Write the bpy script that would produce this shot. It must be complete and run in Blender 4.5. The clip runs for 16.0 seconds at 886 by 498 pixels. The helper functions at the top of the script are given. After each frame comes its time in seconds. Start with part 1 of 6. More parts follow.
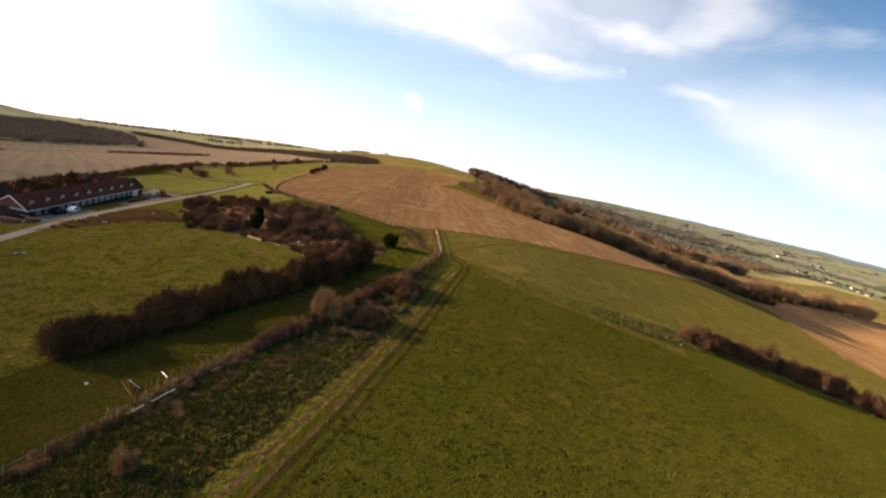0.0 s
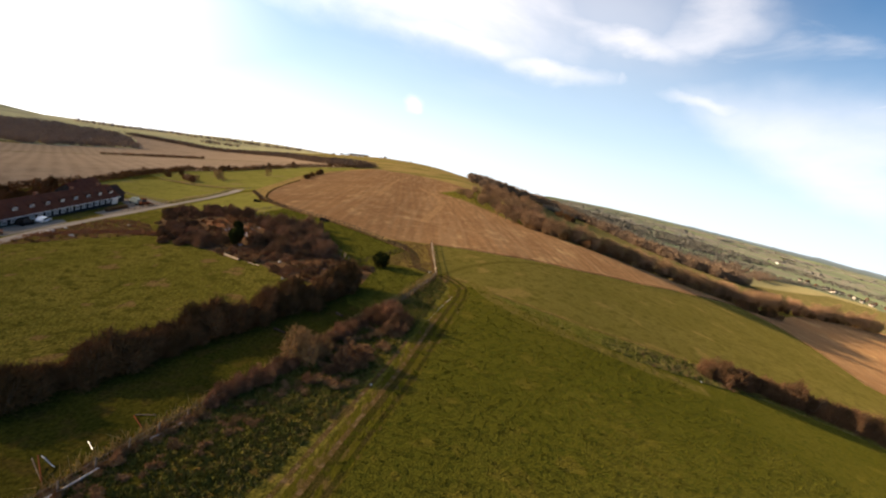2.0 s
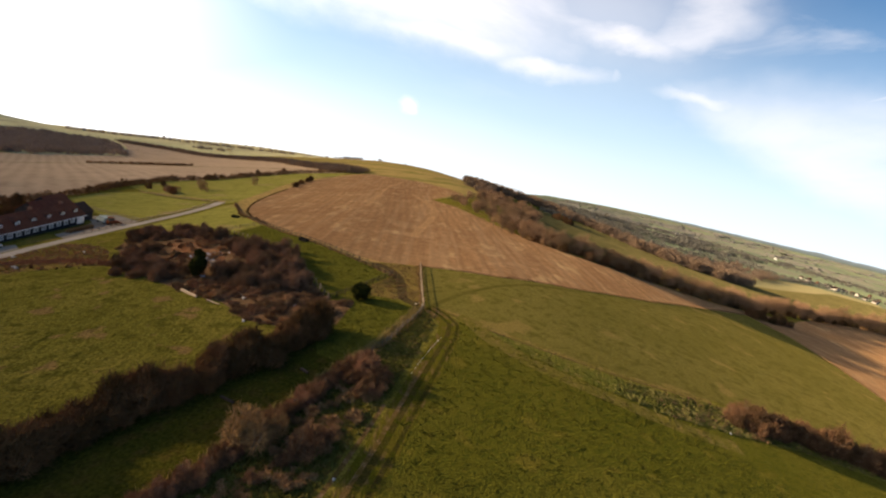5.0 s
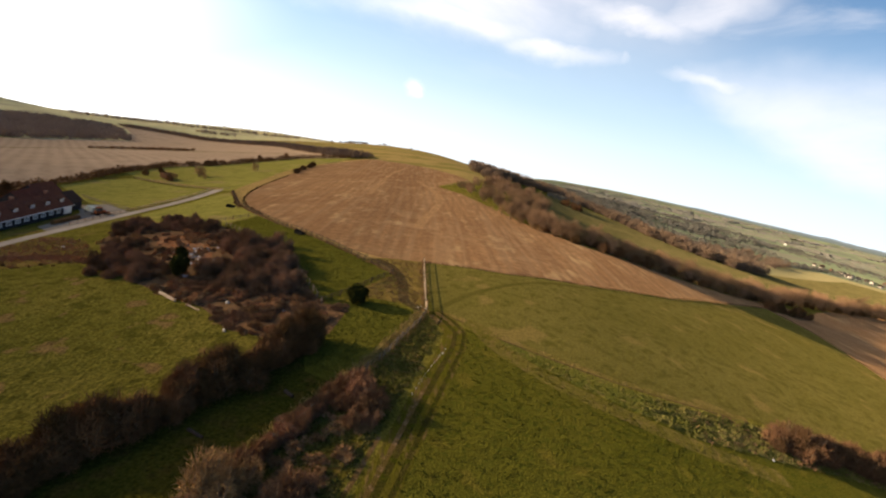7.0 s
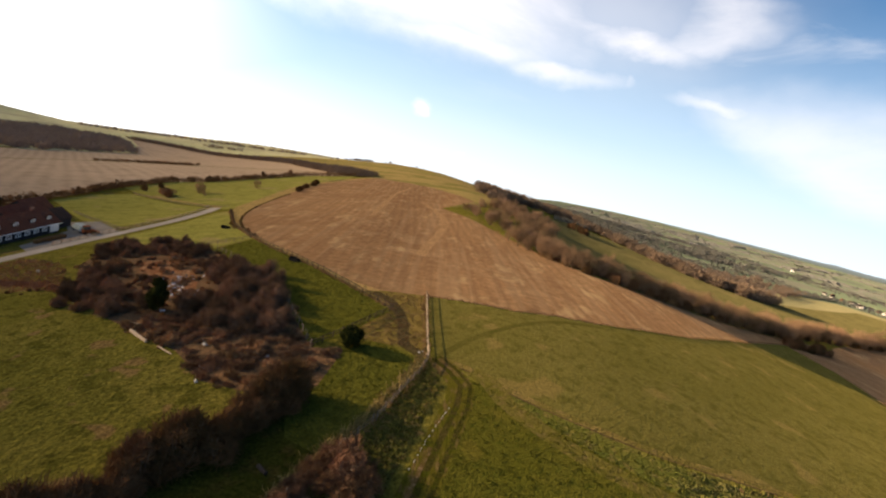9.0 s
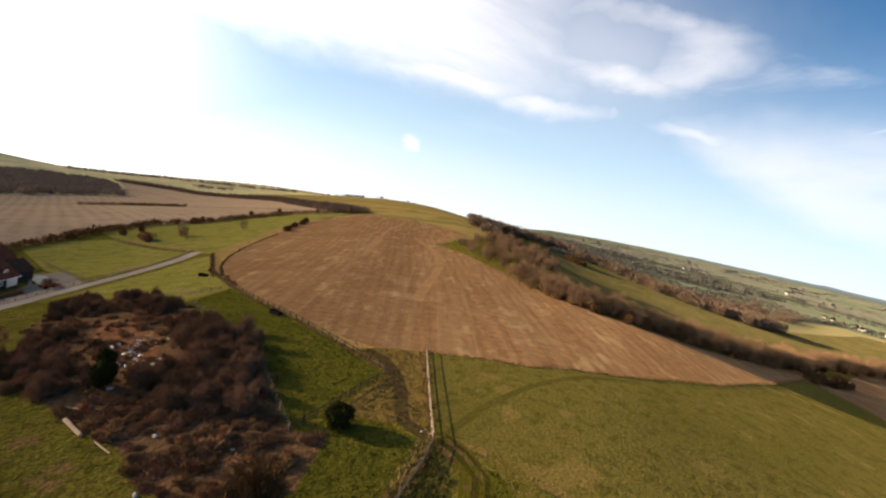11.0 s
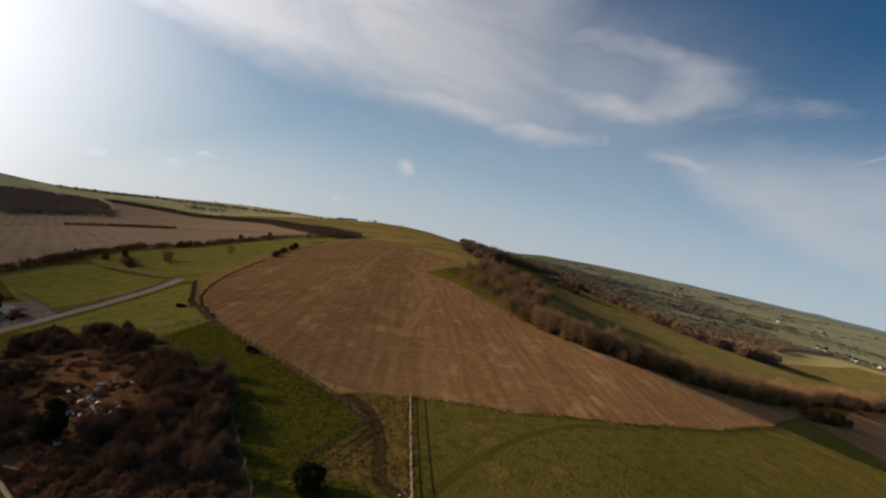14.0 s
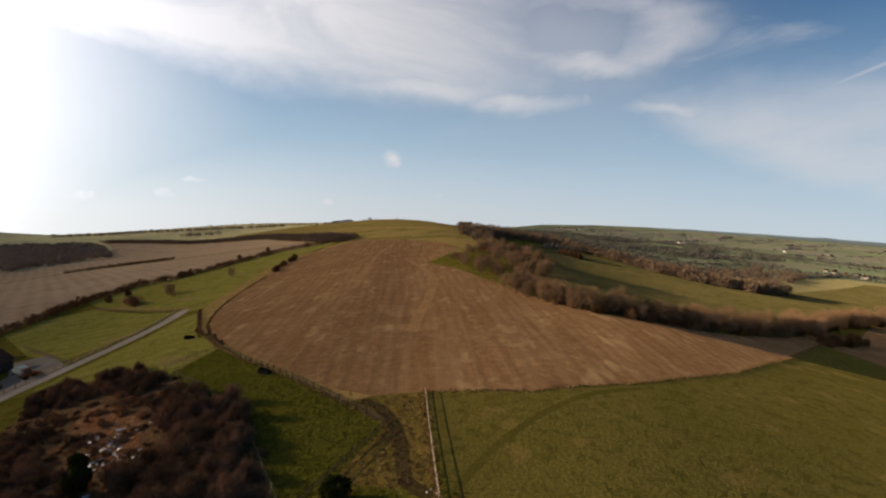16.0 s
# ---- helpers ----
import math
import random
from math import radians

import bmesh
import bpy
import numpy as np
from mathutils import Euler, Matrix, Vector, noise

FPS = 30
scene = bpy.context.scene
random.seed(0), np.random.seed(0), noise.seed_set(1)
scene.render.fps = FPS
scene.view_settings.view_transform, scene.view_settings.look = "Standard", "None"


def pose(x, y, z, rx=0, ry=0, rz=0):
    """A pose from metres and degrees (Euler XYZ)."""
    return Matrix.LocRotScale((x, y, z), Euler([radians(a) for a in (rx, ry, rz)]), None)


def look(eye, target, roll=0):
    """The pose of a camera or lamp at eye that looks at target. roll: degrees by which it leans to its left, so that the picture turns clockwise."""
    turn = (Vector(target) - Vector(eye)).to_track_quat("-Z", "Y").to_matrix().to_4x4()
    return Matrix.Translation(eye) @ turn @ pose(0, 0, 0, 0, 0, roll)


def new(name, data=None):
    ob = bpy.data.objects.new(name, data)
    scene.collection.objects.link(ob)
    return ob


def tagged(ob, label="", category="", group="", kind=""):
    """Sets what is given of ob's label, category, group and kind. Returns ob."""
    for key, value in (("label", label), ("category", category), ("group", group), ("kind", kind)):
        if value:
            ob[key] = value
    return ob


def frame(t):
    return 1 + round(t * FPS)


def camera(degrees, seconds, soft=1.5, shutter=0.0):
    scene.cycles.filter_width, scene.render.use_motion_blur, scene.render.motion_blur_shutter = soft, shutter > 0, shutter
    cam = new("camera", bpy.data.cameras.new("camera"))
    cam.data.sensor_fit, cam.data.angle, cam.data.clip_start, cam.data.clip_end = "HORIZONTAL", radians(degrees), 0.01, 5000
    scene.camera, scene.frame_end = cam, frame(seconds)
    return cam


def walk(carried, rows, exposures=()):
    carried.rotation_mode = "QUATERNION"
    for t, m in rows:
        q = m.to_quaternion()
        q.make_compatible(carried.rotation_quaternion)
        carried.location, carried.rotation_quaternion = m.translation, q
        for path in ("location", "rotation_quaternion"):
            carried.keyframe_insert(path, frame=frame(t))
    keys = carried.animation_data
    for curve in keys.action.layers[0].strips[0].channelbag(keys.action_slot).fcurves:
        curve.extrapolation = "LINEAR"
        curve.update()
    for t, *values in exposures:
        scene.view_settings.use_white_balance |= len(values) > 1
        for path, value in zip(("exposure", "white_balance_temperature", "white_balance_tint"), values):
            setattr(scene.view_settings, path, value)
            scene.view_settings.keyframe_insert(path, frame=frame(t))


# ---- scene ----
from mathutils import geometry

# ---------------------------------------------------------------- camera
# seconds, place in metres, turn in degrees (Euler XYZ)
PATH = [
    (0.0, 0.02, 0.02, -0.12, 77.03, -13.60, -0.01),
    (0.5, -0.02, 2.42, -0.06, 78.50, -13.96, 0.18),
    (1.0, 0.12, 4.97, 0.46, 77.42, -13.85, 0.32),
    (1.5, 0.15, 7.14, 1.03, 77.52, -14.08, -0.02),
    (2.0, 0.34, 9.29, 1.38, 77.42, -14.09, -0.05),
    (2.5, 0.54, 11.17, 1.89, 77.77, -13.84, 0.06),
    (3.0, 0.69, 13.06, 2.38, 77.49, -13.83, -0.21),
    (3.5, 0.80, 14.75, 2.72, 77.62, -13.91, -0.11),
    (4.0, 1.08, 16.74, 3.32, 77.63, -13.82, -0.35),
    (6.5, 1.62, 27.57, 4.66, 76.66, -12.33, -0.34),
    (7.0, 1.58, 29.58, 4.59, 75.56, -13.05, 0.14),
    (7.5, 1.64, 31.45, 5.30, 76.41, -14.82, 0.08),
    (8.0, 1.49, 33.39, 5.54, 77.02, -14.92, -0.25),
    (8.5, 1.16, 35.14, 5.50, 77.33, -14.60, 0.58),
    (11.0, -0.49, 48.70, 5.70, 81.73, -12.69, -0.36),
    (11.5, -1.14, 49.48, 5.72, 88.74, -8.72, -0.59),
    (12.0, -1.16, 50.58, 6.39, 89.27, -8.65, -1.01),
    (12.5, -0.84, 51.44, 6.72, 88.82, -10.06, -0.69),
    (13.0, -0.65, 52.30, 6.45, 88.33, -12.84, -0.30),
    (13.5, -0.11, 53.15, 7.09, 85.71, -13.54, 0.37),
    (14.0, 0.22, 52.83, 7.77, 84.72, -13.45, -1.11),
    (14.5, 0.62, 52.37, 8.35, 84.51, -13.23, -2.29),
    (15.0, 0.91, 52.26, 8.82, 83.56, -12.52, -2.53),
    (15.5, 1.15, 52.37, 9.10, 83.52, -2.94, -2.90),
    (16.0, 1.62, 53.11, 9.03, 83.10, -4.07, -2.01),
]
cam = camera(86.0, 16.0, soft=2.2)
walk(cam, [(t, pose(x, y, z, rx, ry, rz)) for t, x, y, z, rx, ry, rz in PATH],
     exposures=[(0, 1.90, 6950, 13), (10.8, 1.88, 6850, 12), (11.5, 1.37, 6750, 11), (12.2, 0.94, 6650, 10), (13, 0.65, 6600, 10), (14, 0.68, 6600, 10), (15, 0.95, 6650, 10), (16, 1.02, 6750, 11)])

# ---------------------------------------------------------------- light
SUN_AZIMUTH = -79.0      # degrees from straight ahead (y), towards x
SUN_HEIGHT = 13.0

world = bpy.data.worlds.new("sky")
scene.world = world
world.use_nodes = True
wn, wl = world.node_tree.nodes, world.node_tree.links
wn.clear()


def wnode(kind):
    return wn.new(kind)


def wmath(op, a, b=None, c=None):
    n = wnode("ShaderNodeMath")
    n.operation = op
    for i, v in enumerate((a, b, c)):
        if v is None:
            continue
        if isinstance(v, (int, float)):
            n.inputs[i].default_value = v
        else:
            wl.new(v, n.inputs[i])
    return n.outputs[0]


def wstep(v, lo, hi):
    n = wnode("ShaderNodeMapRange")
    n.interpolation_type = "SMOOTHSTEP"
    wl.new(v, n.inputs["Value"])
    n.inputs["From Min"].default_value, n.inputs["From Max"].default_value = lo, hi
    return n.outputs[0]


sky = wnode("ShaderNodeTexSky")
sky.sky_type, sky.sun_disc = "NISHITA", False
sky.sun_elevation, sky.sun_rotation = radians(SUN_HEIGHT), radians(SUN_AZIMUTH)
aim = wnode("ShaderNodeCombineXYZ")
sky.air_density, sky.dust_density, sky.ozone_density, sky.altitude = 1.0, 0.2, 3.0, 200.0
coord = wnode("ShaderNodeTexCoord")
split = wnode("ShaderNodeSeparateXYZ")
wl.new(coord.outputs["Generated"], split.inputs[0])
dx, dy, dz = split.outputs
# the land falls away on all sides, so the sky reaches a little below the level line
wl.new(dx, aim.inputs[0])
wl.new(dy, aim.inputs[1])
wl.new(wmath("MAXIMUM", wmath("ADD", dz, 0.10), 0.015), aim.inputs[2])
wl.new(aim.outputs[0], sky.inputs["Vector"])
# clouds: heading and height over the level line, in radians
az = wmath("ARCTAN2", dx, dy)
el = dz


def cloud_noise(scale, turn, stretch, detail, rough, distort, shift, source):
    mp = wnode("ShaderNodeMapping")
    mp.inputs["Rotation"].default_value = (0, 0, radians(turn))
    mp.inputs["Scale"].default_value = (stretch, 1.0, 1.0)
    mp.inputs["Location"].default_value = (shift, shift * 0.7, 0)
    wl.new(source, mp.inputs[0])
    n = wnode("ShaderNodeTexNoise")
    n.inputs["Scale"].default_value, n.inputs["Detail"].default_value = scale, detail
    n.inputs["Roughness"].default_value, n.inputs["Distortion"].default_value = rough, distort
    wl.new(mp.outputs[0], n.inputs["Vector"])
    return n.outputs["Fac"]


def drift(scale, amount_a, amount_e, detail):
    """Offsets that fray the outlines of the clouds, for heading and height."""
    n = wnode("ShaderNodeTexNoise")
    n.inputs["Scale"].default_value, n.inputs["Detail"].default_value, n.inputs["Roughness"].default_value = scale, detail, 0.6
    wl.new(chart.outputs[0], n.inputs["Vector"])
    c = wnode("ShaderNodeSeparateColor")
    wl.new(n.outputs["Color"], c.inputs[0])
    return wmath("MULTIPLY", wmath("SUBTRACT", c.outputs[0], 0.5), amount_a), wmath("MULTIPLY", wmath("SUBTRACT", c.outputs[1], 0.5), amount_e)


def squares(a0, e0, ra, re):
    u = wmath("DIVIDE", wmath("SUBTRACT", ca, a0), ra)
    v = wmath("DIVIDE", wmath("SUBTRACT", ce, e0), re)
    return wmath("ADD", wmath("MULTIPLY", u, u), wmath("MULTIPLY", v, v))


def spot(a0, e0, ra, re):
    """A soft round patch of the sky."""
    return wmath("POWER", 2.718, wmath("MULTIPLY", squares(a0, e0, ra, re), -1.0))


def mixed(v, share):
    """A texture that takes away at most that share."""
    return wmath("MULTIPLY_ADD", v, share, 1.0 - share)


chart = wnode("ShaderNodeCombineXYZ")
wl.new(az, chart.inputs[0])
wl.new(wmath("MULTIPLY", el, 1.6), chart.inputs[1])
big_a, big_e = drift(4.0, 0.16, 0.075, 3.0)
small_a, small_e = drift(15.0, 0.05, 0.035, 6.0)
ca = wmath("ADD", az, wmath("ADD", big_a, small_a))
ce = wmath("ADD", el, wmath("ADD", big_e, small_e))
flow = wstep(cloud_noise(5.0, -16, 0.55, 9.0, 0.58, 0.5, 3.1, chart.outputs[0]), 0.33, 0.66)
wisps = cloud_noise(6.0, 32, 0.40, 9.0, 0.6, 0.7, 7.7, chart.outputs[0])
fine = cloud_noise(9.0, 0, 1.0, 6.0, 0.6, 0.3, 1.3, coord.outputs["Generated"])
# the broad bank of high cloud, brightest along its lower edge, thinning out to the right and overhead
bank = wmath("MULTIPLY", wstep(ce, 0.135, 0.245), wmath("SUBTRACT", 1.0, wstep(ca, 0.08, 0.36)))
bank = wmath("MULTIPLY", bank, wmath("SUBTRACT", 1.0, wmath("MULTIPLY", wstep(el, 0.34, 0.62), 0.85)))
bank = wmath("MULTIPLY", wmath("MULTIPLY", bank, mixed(flow, 0.34)), wstep(az, -2.0, -1.2))
bank = wmath("MULTIPLY", bank, wmath("SUBTRACT", 1.0, wmath("MULTIPLY", wstep(az, -0.35, 0.15), 0.24)))
crest = wmath("MULTIPLY", wmath("MAXIMUM", spot(-0.02, 0.205, 0.22, 0.034), spot(0.17, 0.185, 0.10, 0.022)), mixed(flow, 0.35))
bank = wmath("MAXIMUM", bank, wmath("MULTIPLY", crest, 0.88))
# the curl at its end: a ring with a thick lower lip, and a small hook below
rim = wmath("SUBTRACT", wmath("SQRT", squares(0.275, 0.314, 0.165, 0.052)), 1.0)
curl = wmath("POWER", 2.718, wmath("MULTIPLY", wmath("MULTIPLY", rim, rim), -4.0))
lip = wmath("MAXIMUM", spot(0.285, 0.258, 0.135, 0.030), wmath("MULTIPLY", spot(0.400, 0.300, 0.075, 0.050), 0.62))
swirl = wmath("MULTIPLY", wmath("MAXIMUM", wmath("MULTIPLY", curl, 0.66), wmath("MULTIPLY", lip, 0.92)), mixed(flow, 0.42))
swirl = wmath("MAXIMUM", swirl, wmath("MULTIPLY", spot(0.24, 0.31, 0.24, 0.12), 0.42))
swirl = wmath("MAXIMUM", swirl, wmath("MULTIPLY", spot(0.283, 0.188, 0.012, 0.016), 0.32))
# a thin veil down towards the right, with a brighter streak above it, and an old vapour trail
slant = wmath("ADD", ce, wmath("MULTIPLY_ADD", ca, 0.40, -0.322))
drape = wmath("MULTIPLY", wmath("MULTIPLY", wstep(slant, -0.03, 0.06), wstep(ca, 0.30, 0.46)), wmath("SUBTRACT", 1.0, wstep(ce, 0.13, 0.27)))
drape = wmath("MULTIPLY", drape, wmath("MULTIPLY_ADD", flow, 0.32, 0.26))
drape = wmath("MAXIMUM", drape, wmath("MULTIPLY", wmath("MULTIPLY", spot(0.455, 0.182, 0.085, 0.014), 0.66), mixed(flow, 0.4)))
streak = wmath("SUBTRACT", el, wmath("MULTIPLY_ADD", az, 0.42, -0.0826))
trail = wmath("MULTIPLY", wmath("MULTIPLY", wstep(az, 0.60, 0.74), 0.42), wmath("POWER", 2.718, wmath("MULTIPLY", wmath("MULTIPLY", streak, streak), -70000.0)))
thin = wmath("MULTIPLY", wmath("MULTIPLY", wstep(wisps, 0.48, 0.76), 0.30), wstep(el, 0.05, 0.25))
ca, ce = wmath("ADD", az, wmath("MULTIPLY", small_a, 0.8)), wmath("ADD", el, wmath("MULTIPLY", small_e, 0.8))
# small heaps over the far hills, and one alone
heaps = None
for a0, e0, ra, re in ((-0.492, -0.036, 0.035, 0.017), (-0.428, -0.034, 0.030, 0.013), (-0.383, -0.037, 0.012, 0.008), (-0.62, -0.048, 0.06, 0.012), (-0.44, -0.010, 0.035, 0.006), (-0.20, -0.036, 0.014, 0.008), (-0.72, -0.030, 0.06, 0.012)):
    puff = spot(a0, e0, ra, re)
    heaps = puff if heaps is None else wmath("MAXIMUM", heaps, puff)
heaps = wmath("MULTIPLY", wstep(heaps, 0.10, 0.90), wmath("MULTIPLY_ADD", wstep(fine, 0.35, 0.65), 0.5, 0.5))
lone = wmath("MULTIPLY", wmath("MAXIMUM", spot(-0.077, 0.058, 0.015, 0.014), wmath("MULTIPLY", spot(-0.069, 0.049, 0.013, 0.009), 0.8)), wmath("MULTIPLY_ADD", fine, 0.8, 0.45))
low = wmath("MULTIPLY", wmath("MULTIPLY", spot(0.05, -0.010, 0.10, 0.007), 0.75), wstep(fine, 0.40, 0.60))
# how near the sun
_s = (math.sin(radians(SUN_AZIMUTH)) * math.cos(radians(SUN_HEIGHT)), math.cos(radians(SUN_AZIMUTH)) * math.cos(radians(SUN_HEIGHT)), math.sin(radians(SUN_HEIGHT)))
facing = wmath("ADD", wmath("ADD", wmath("MULTIPLY", dx, _s[0]), wmath("MULTIPLY", dy, _s[1])), wmath("MULTIPLY", dz, _s[2]))
mask = bank
for extra in (swirl, drape, trail, thin, wmath("MULTIPLY", heaps, 0.80), lone, low):
    mask = wmath("MAXIMUM", mask, extra)
# glare round the sun, white air on the skyline
mask = wmath("MAXIMUM", mask, wstep(wmath("ADD", facing, wmath("MULTIPLY", big_e, 0.6)), 0.46, 0.94))
mask = wmath("MAXIMUM", mask, wmath("MULTIPLY", wmath("SUBTRACT", 1.0, wstep(el, -0.09, 0.11)), wmath("MULTIPLY_ADD", wstep(az, 0.0, 0.5), -0.08, 0.50)))
mask = wmath("MINIMUM", mask, 0.9)
glow = wmath("MINIMUM", wmath("MULTIPLY_ADD", wmath("POWER", wmath("MULTIPLY_ADD", facing, 0.5, 0.5), 8.0), 18.0, 6.6), 18.0)
cloud = wnode("ShaderNodeCombineColor")
wl.new(glow, cloud.inputs[0])
wl.new(glow, cloud.inputs[1])
wl.new(wmath("MULTIPLY", glow, 1.05), cloud.inputs[2])
mixer = wnode("ShaderNodeMix")
mixer.data_type = "RGBA"
wl.new(mask, mixer.inputs[0])
# pale blue air low over the land
air = wnode("ShaderNodeMix")
air.data_type = "RGBA"
wl.new(wmath("MULTIPLY", wmath("SUBTRACT", 1.0, wstep(wmath("ADD", el, wmath("MULTIPLY", big_e, 0.5)), -0.02, 0.40)), 0.78), air.inputs[0])
vivid = wnode("ShaderNodeHueSaturation")
vivid.inputs["Saturation"].default_value, vivid.inputs["Value"].default_value = 1.22, 1.12
wl.new(sky.outputs[0], vivid.inputs["Color"])
wl.new(vivid.outputs[0], air.inputs[6])
air.inputs[7].default_value = (4.8, 6.1, 7.3, 1)
wl.new(air.outputs[2], mixer.inputs[6])
wl.new(cloud.outputs[0], mixer.inputs[7])
ground_mix = wnode("ShaderNodeBackground")
ground_mix.inputs["Strength"].default_value = 0.05
wl.new(mixer.outputs[2], ground_mix.inputs["Color"])
out = wnode("ShaderNodeOutputWorld")
wl.new(ground_mix.outputs[0], out.inputs["Surface"])

sun_data = bpy.data.lights.new("sun", "SUN")
sun_data.energy, sun_data.angle, sun_data.color = 5.0, radians(0.6), (1.0, 0.76, 0.48)
sun = new("sun", sun_data)
_a, _e = radians(SUN_AZIMUTH), radians(SUN_HEIGHT)
sun_way = Vector((math.sin(_a) * math.cos(_e), math.cos(_a) * math.cos(_e), math.sin(_e)))
sun.matrix_world = look(sun_way * 200, (0, 0, 0))

# ---------------------------------------------------------------- materials
def surface(name, tones, scales=(0.25, 3.0), rough=0.9, bump=0.0, bump_scale=6.0, grain=0.35, objects=0.0, metal=0.0,
            stretch=(1, 1, 1), turn=0.0, spots=None, detail=5.0):
    """A matt procedural surface: tones blended by noise at two sizes, fine grain, relief; spots: colour, size, share."""
    m = bpy.data.materials.new(name)
    m.use_nodes = True
    nt = m.node_tree
    n, ln = nt.nodes, nt.links
    bsdf = n["Principled BSDF"]
    bsdf.inputs["Roughness"].default_value, bsdf.inputs["Metallic"].default_value = rough, metal
    bsdf.inputs["Specular IOR Level"].default_value = 0.5 if rough < 0.7 else 0.0
    if "Diffuse Roughness" in bsdf.inputs:
        bsdf.inputs["Diffuse Roughness"].default_value = 1.0 if rough >= 0.7 else 0.0
    tc = n.new("ShaderNodeTexCoord")
    mp = n.new("ShaderNodeMapping")
    mp.inputs["Scale"].default_value = stretch
    mp.inputs["Rotation"].default_value = (0, 0, radians(turn))
    ln.new(tc.outputs["Object"], mp.inputs[0])

    def tex(scale, det=detail, r=0.6):
        t = n.new("ShaderNodeTexNoise")
        t.inputs["Scale"].default_value, t.inputs["Detail"].default_value, t.inputs["Roughness"].default_value = scale, det, r
        ln.new(mp.outputs[0], t.inputs["Vector"])
        return t.outputs["Fac"]

    def blend(fac, a, b, mode="MIX"):
        x = n.new("ShaderNodeMix")
        x.data_type, x.blend_type = "RGBA", mode
        for i, v in ((0, fac), (6, a), (7, b)):
            if isinstance(v, (int, float)):
                x.inputs[i].default_value = v
            elif isinstance(v, tuple):
                x.inputs[i].default_value = (*v, 1)
            else:
                ln.new(v, x.inputs[i])
        return x.outputs[2]

    def ramp(v, lo, hi):
        r = n.new("ShaderNodeMapRange")
        r.interpolation_type = "SMOOTHSTEP"
        ln.new(v, r.inputs["Value"])
        r.inputs["From Min"].default_value, r.inputs["From Max"].default_value = lo, hi
        return r.outputs[0]

    col = blend(ramp(tex(scales[0]), 0.36, 0.64), tones[0], tones[1])
    if len(tones) > 2:
        col = blend(ramp(tex(scales[1]), 0.48, 0.66), col, tones[2])
    if spots:
        col = blend(ramp(tex(spots[1], 3.0, 0.5), 1 - spots[2], 1 - spots[2] + 0.07), col, spots[0])
    g = tex(scales[1] * 6, 3.0, 0.7)
    x = n.new("ShaderNodeMapRange")
    ln.new(g, x.inputs["Value"])
    x.inputs["From Min"].default_value, x.inputs["From Max"].default_value = 0.25, 0.75
    x.inputs["To Min"].default_value, x.inputs["To Max"].default_value = 1 - grain, 1 + grain
    shade = n.new("ShaderNodeCombineColor")
    for i in range(3):
        ln.new(x.outputs[0], shade.inputs[i])
    col = blend(1.0, col, shade.outputs[0], "MULTIPLY")
    if objects:
        info = n.new("ShaderNodeObjectInfo")
        hsv = n.new("ShaderNodeHueSaturation")
        ln.new(col, hsv.inputs["Color"])
        v = n.new("ShaderNodeMapRange")
        ln.new(info.outputs["Random"], v.inputs["Value"])
        v.inputs["To Min"].default_value, v.inputs["To Max"].default_value = 1 - objects, 1 + objects
        ln.new(v.outputs[0], hsv.inputs["Value"])
        w = n.new("ShaderNodeMapRange")
        ln.new(info.outputs["Random"], w.inputs["Value"])
        w.inputs["To Min"].default_value, w.inputs["To Max"].default_value = 0.5 + 0.02 * objects, 0.5 - 0.02 * objects
        ln.new(w.outputs[0], hsv.inputs["Hue"])
        col = hsv.outputs["Color"]
    ln.new(col, bsdf.inputs["Base Color"])
    if bump:
        b = n.new("ShaderNodeBump")
        b.inputs["Strength"].default_value, b.inputs["Distance"].default_value = 1.0, bump
        ln.new(tex(bump_scale, 4.0, 0.6), b.inputs["Height"])
        ln.new(b.outputs[0], bsdf.inputs["Normal"])
    return m


def rows_on(m, angle, gap, tone, amount, wobble=1.5):
    """Drill rows or tramlines: soft parallel lines of another tone, gap metres apart."""
    nt = m.node_tree
    n, ln = nt.nodes, nt.links
    bsdf = n["Principled BSDF"]
    old = bsdf.inputs["Base Color"].links[0].from_socket
    tc = n.new("ShaderNodeTexCoord")
    mp = n.new("ShaderNodeMapping")
    mp.inputs["Rotation"].default_value = (0, 0, radians(angle))
    ln.new(tc.outputs["Object"], mp.inputs[0])
    w = n.new("ShaderNodeTexWave")
    w.inputs["Scale"].default_value = 0.314 / gap
    w.inputs["Distortion"].default_value, w.inputs["Detail"].default_value, w.inputs["Detail Scale"].default_value = wobble, 3.0, 0.3
    ln.new(mp.outputs[0], w.inputs["Vector"])
    r = n.new("ShaderNodeMapRange")
    ln.new(w.outputs["Fac"], r.inputs["Value"])
    r.inputs["To Max"].default_value = amount
    x = n.new("ShaderNodeMix")
    x.data_type = "RGBA"
    ln.new(r.outputs[0], x.inputs[0])
    ln.new(old, x.inputs[6])
    x.inputs[7].default_value = (*tone, 1)
    ln.new(x.outputs[2], bsdf.inputs["Base Color"])
    return m


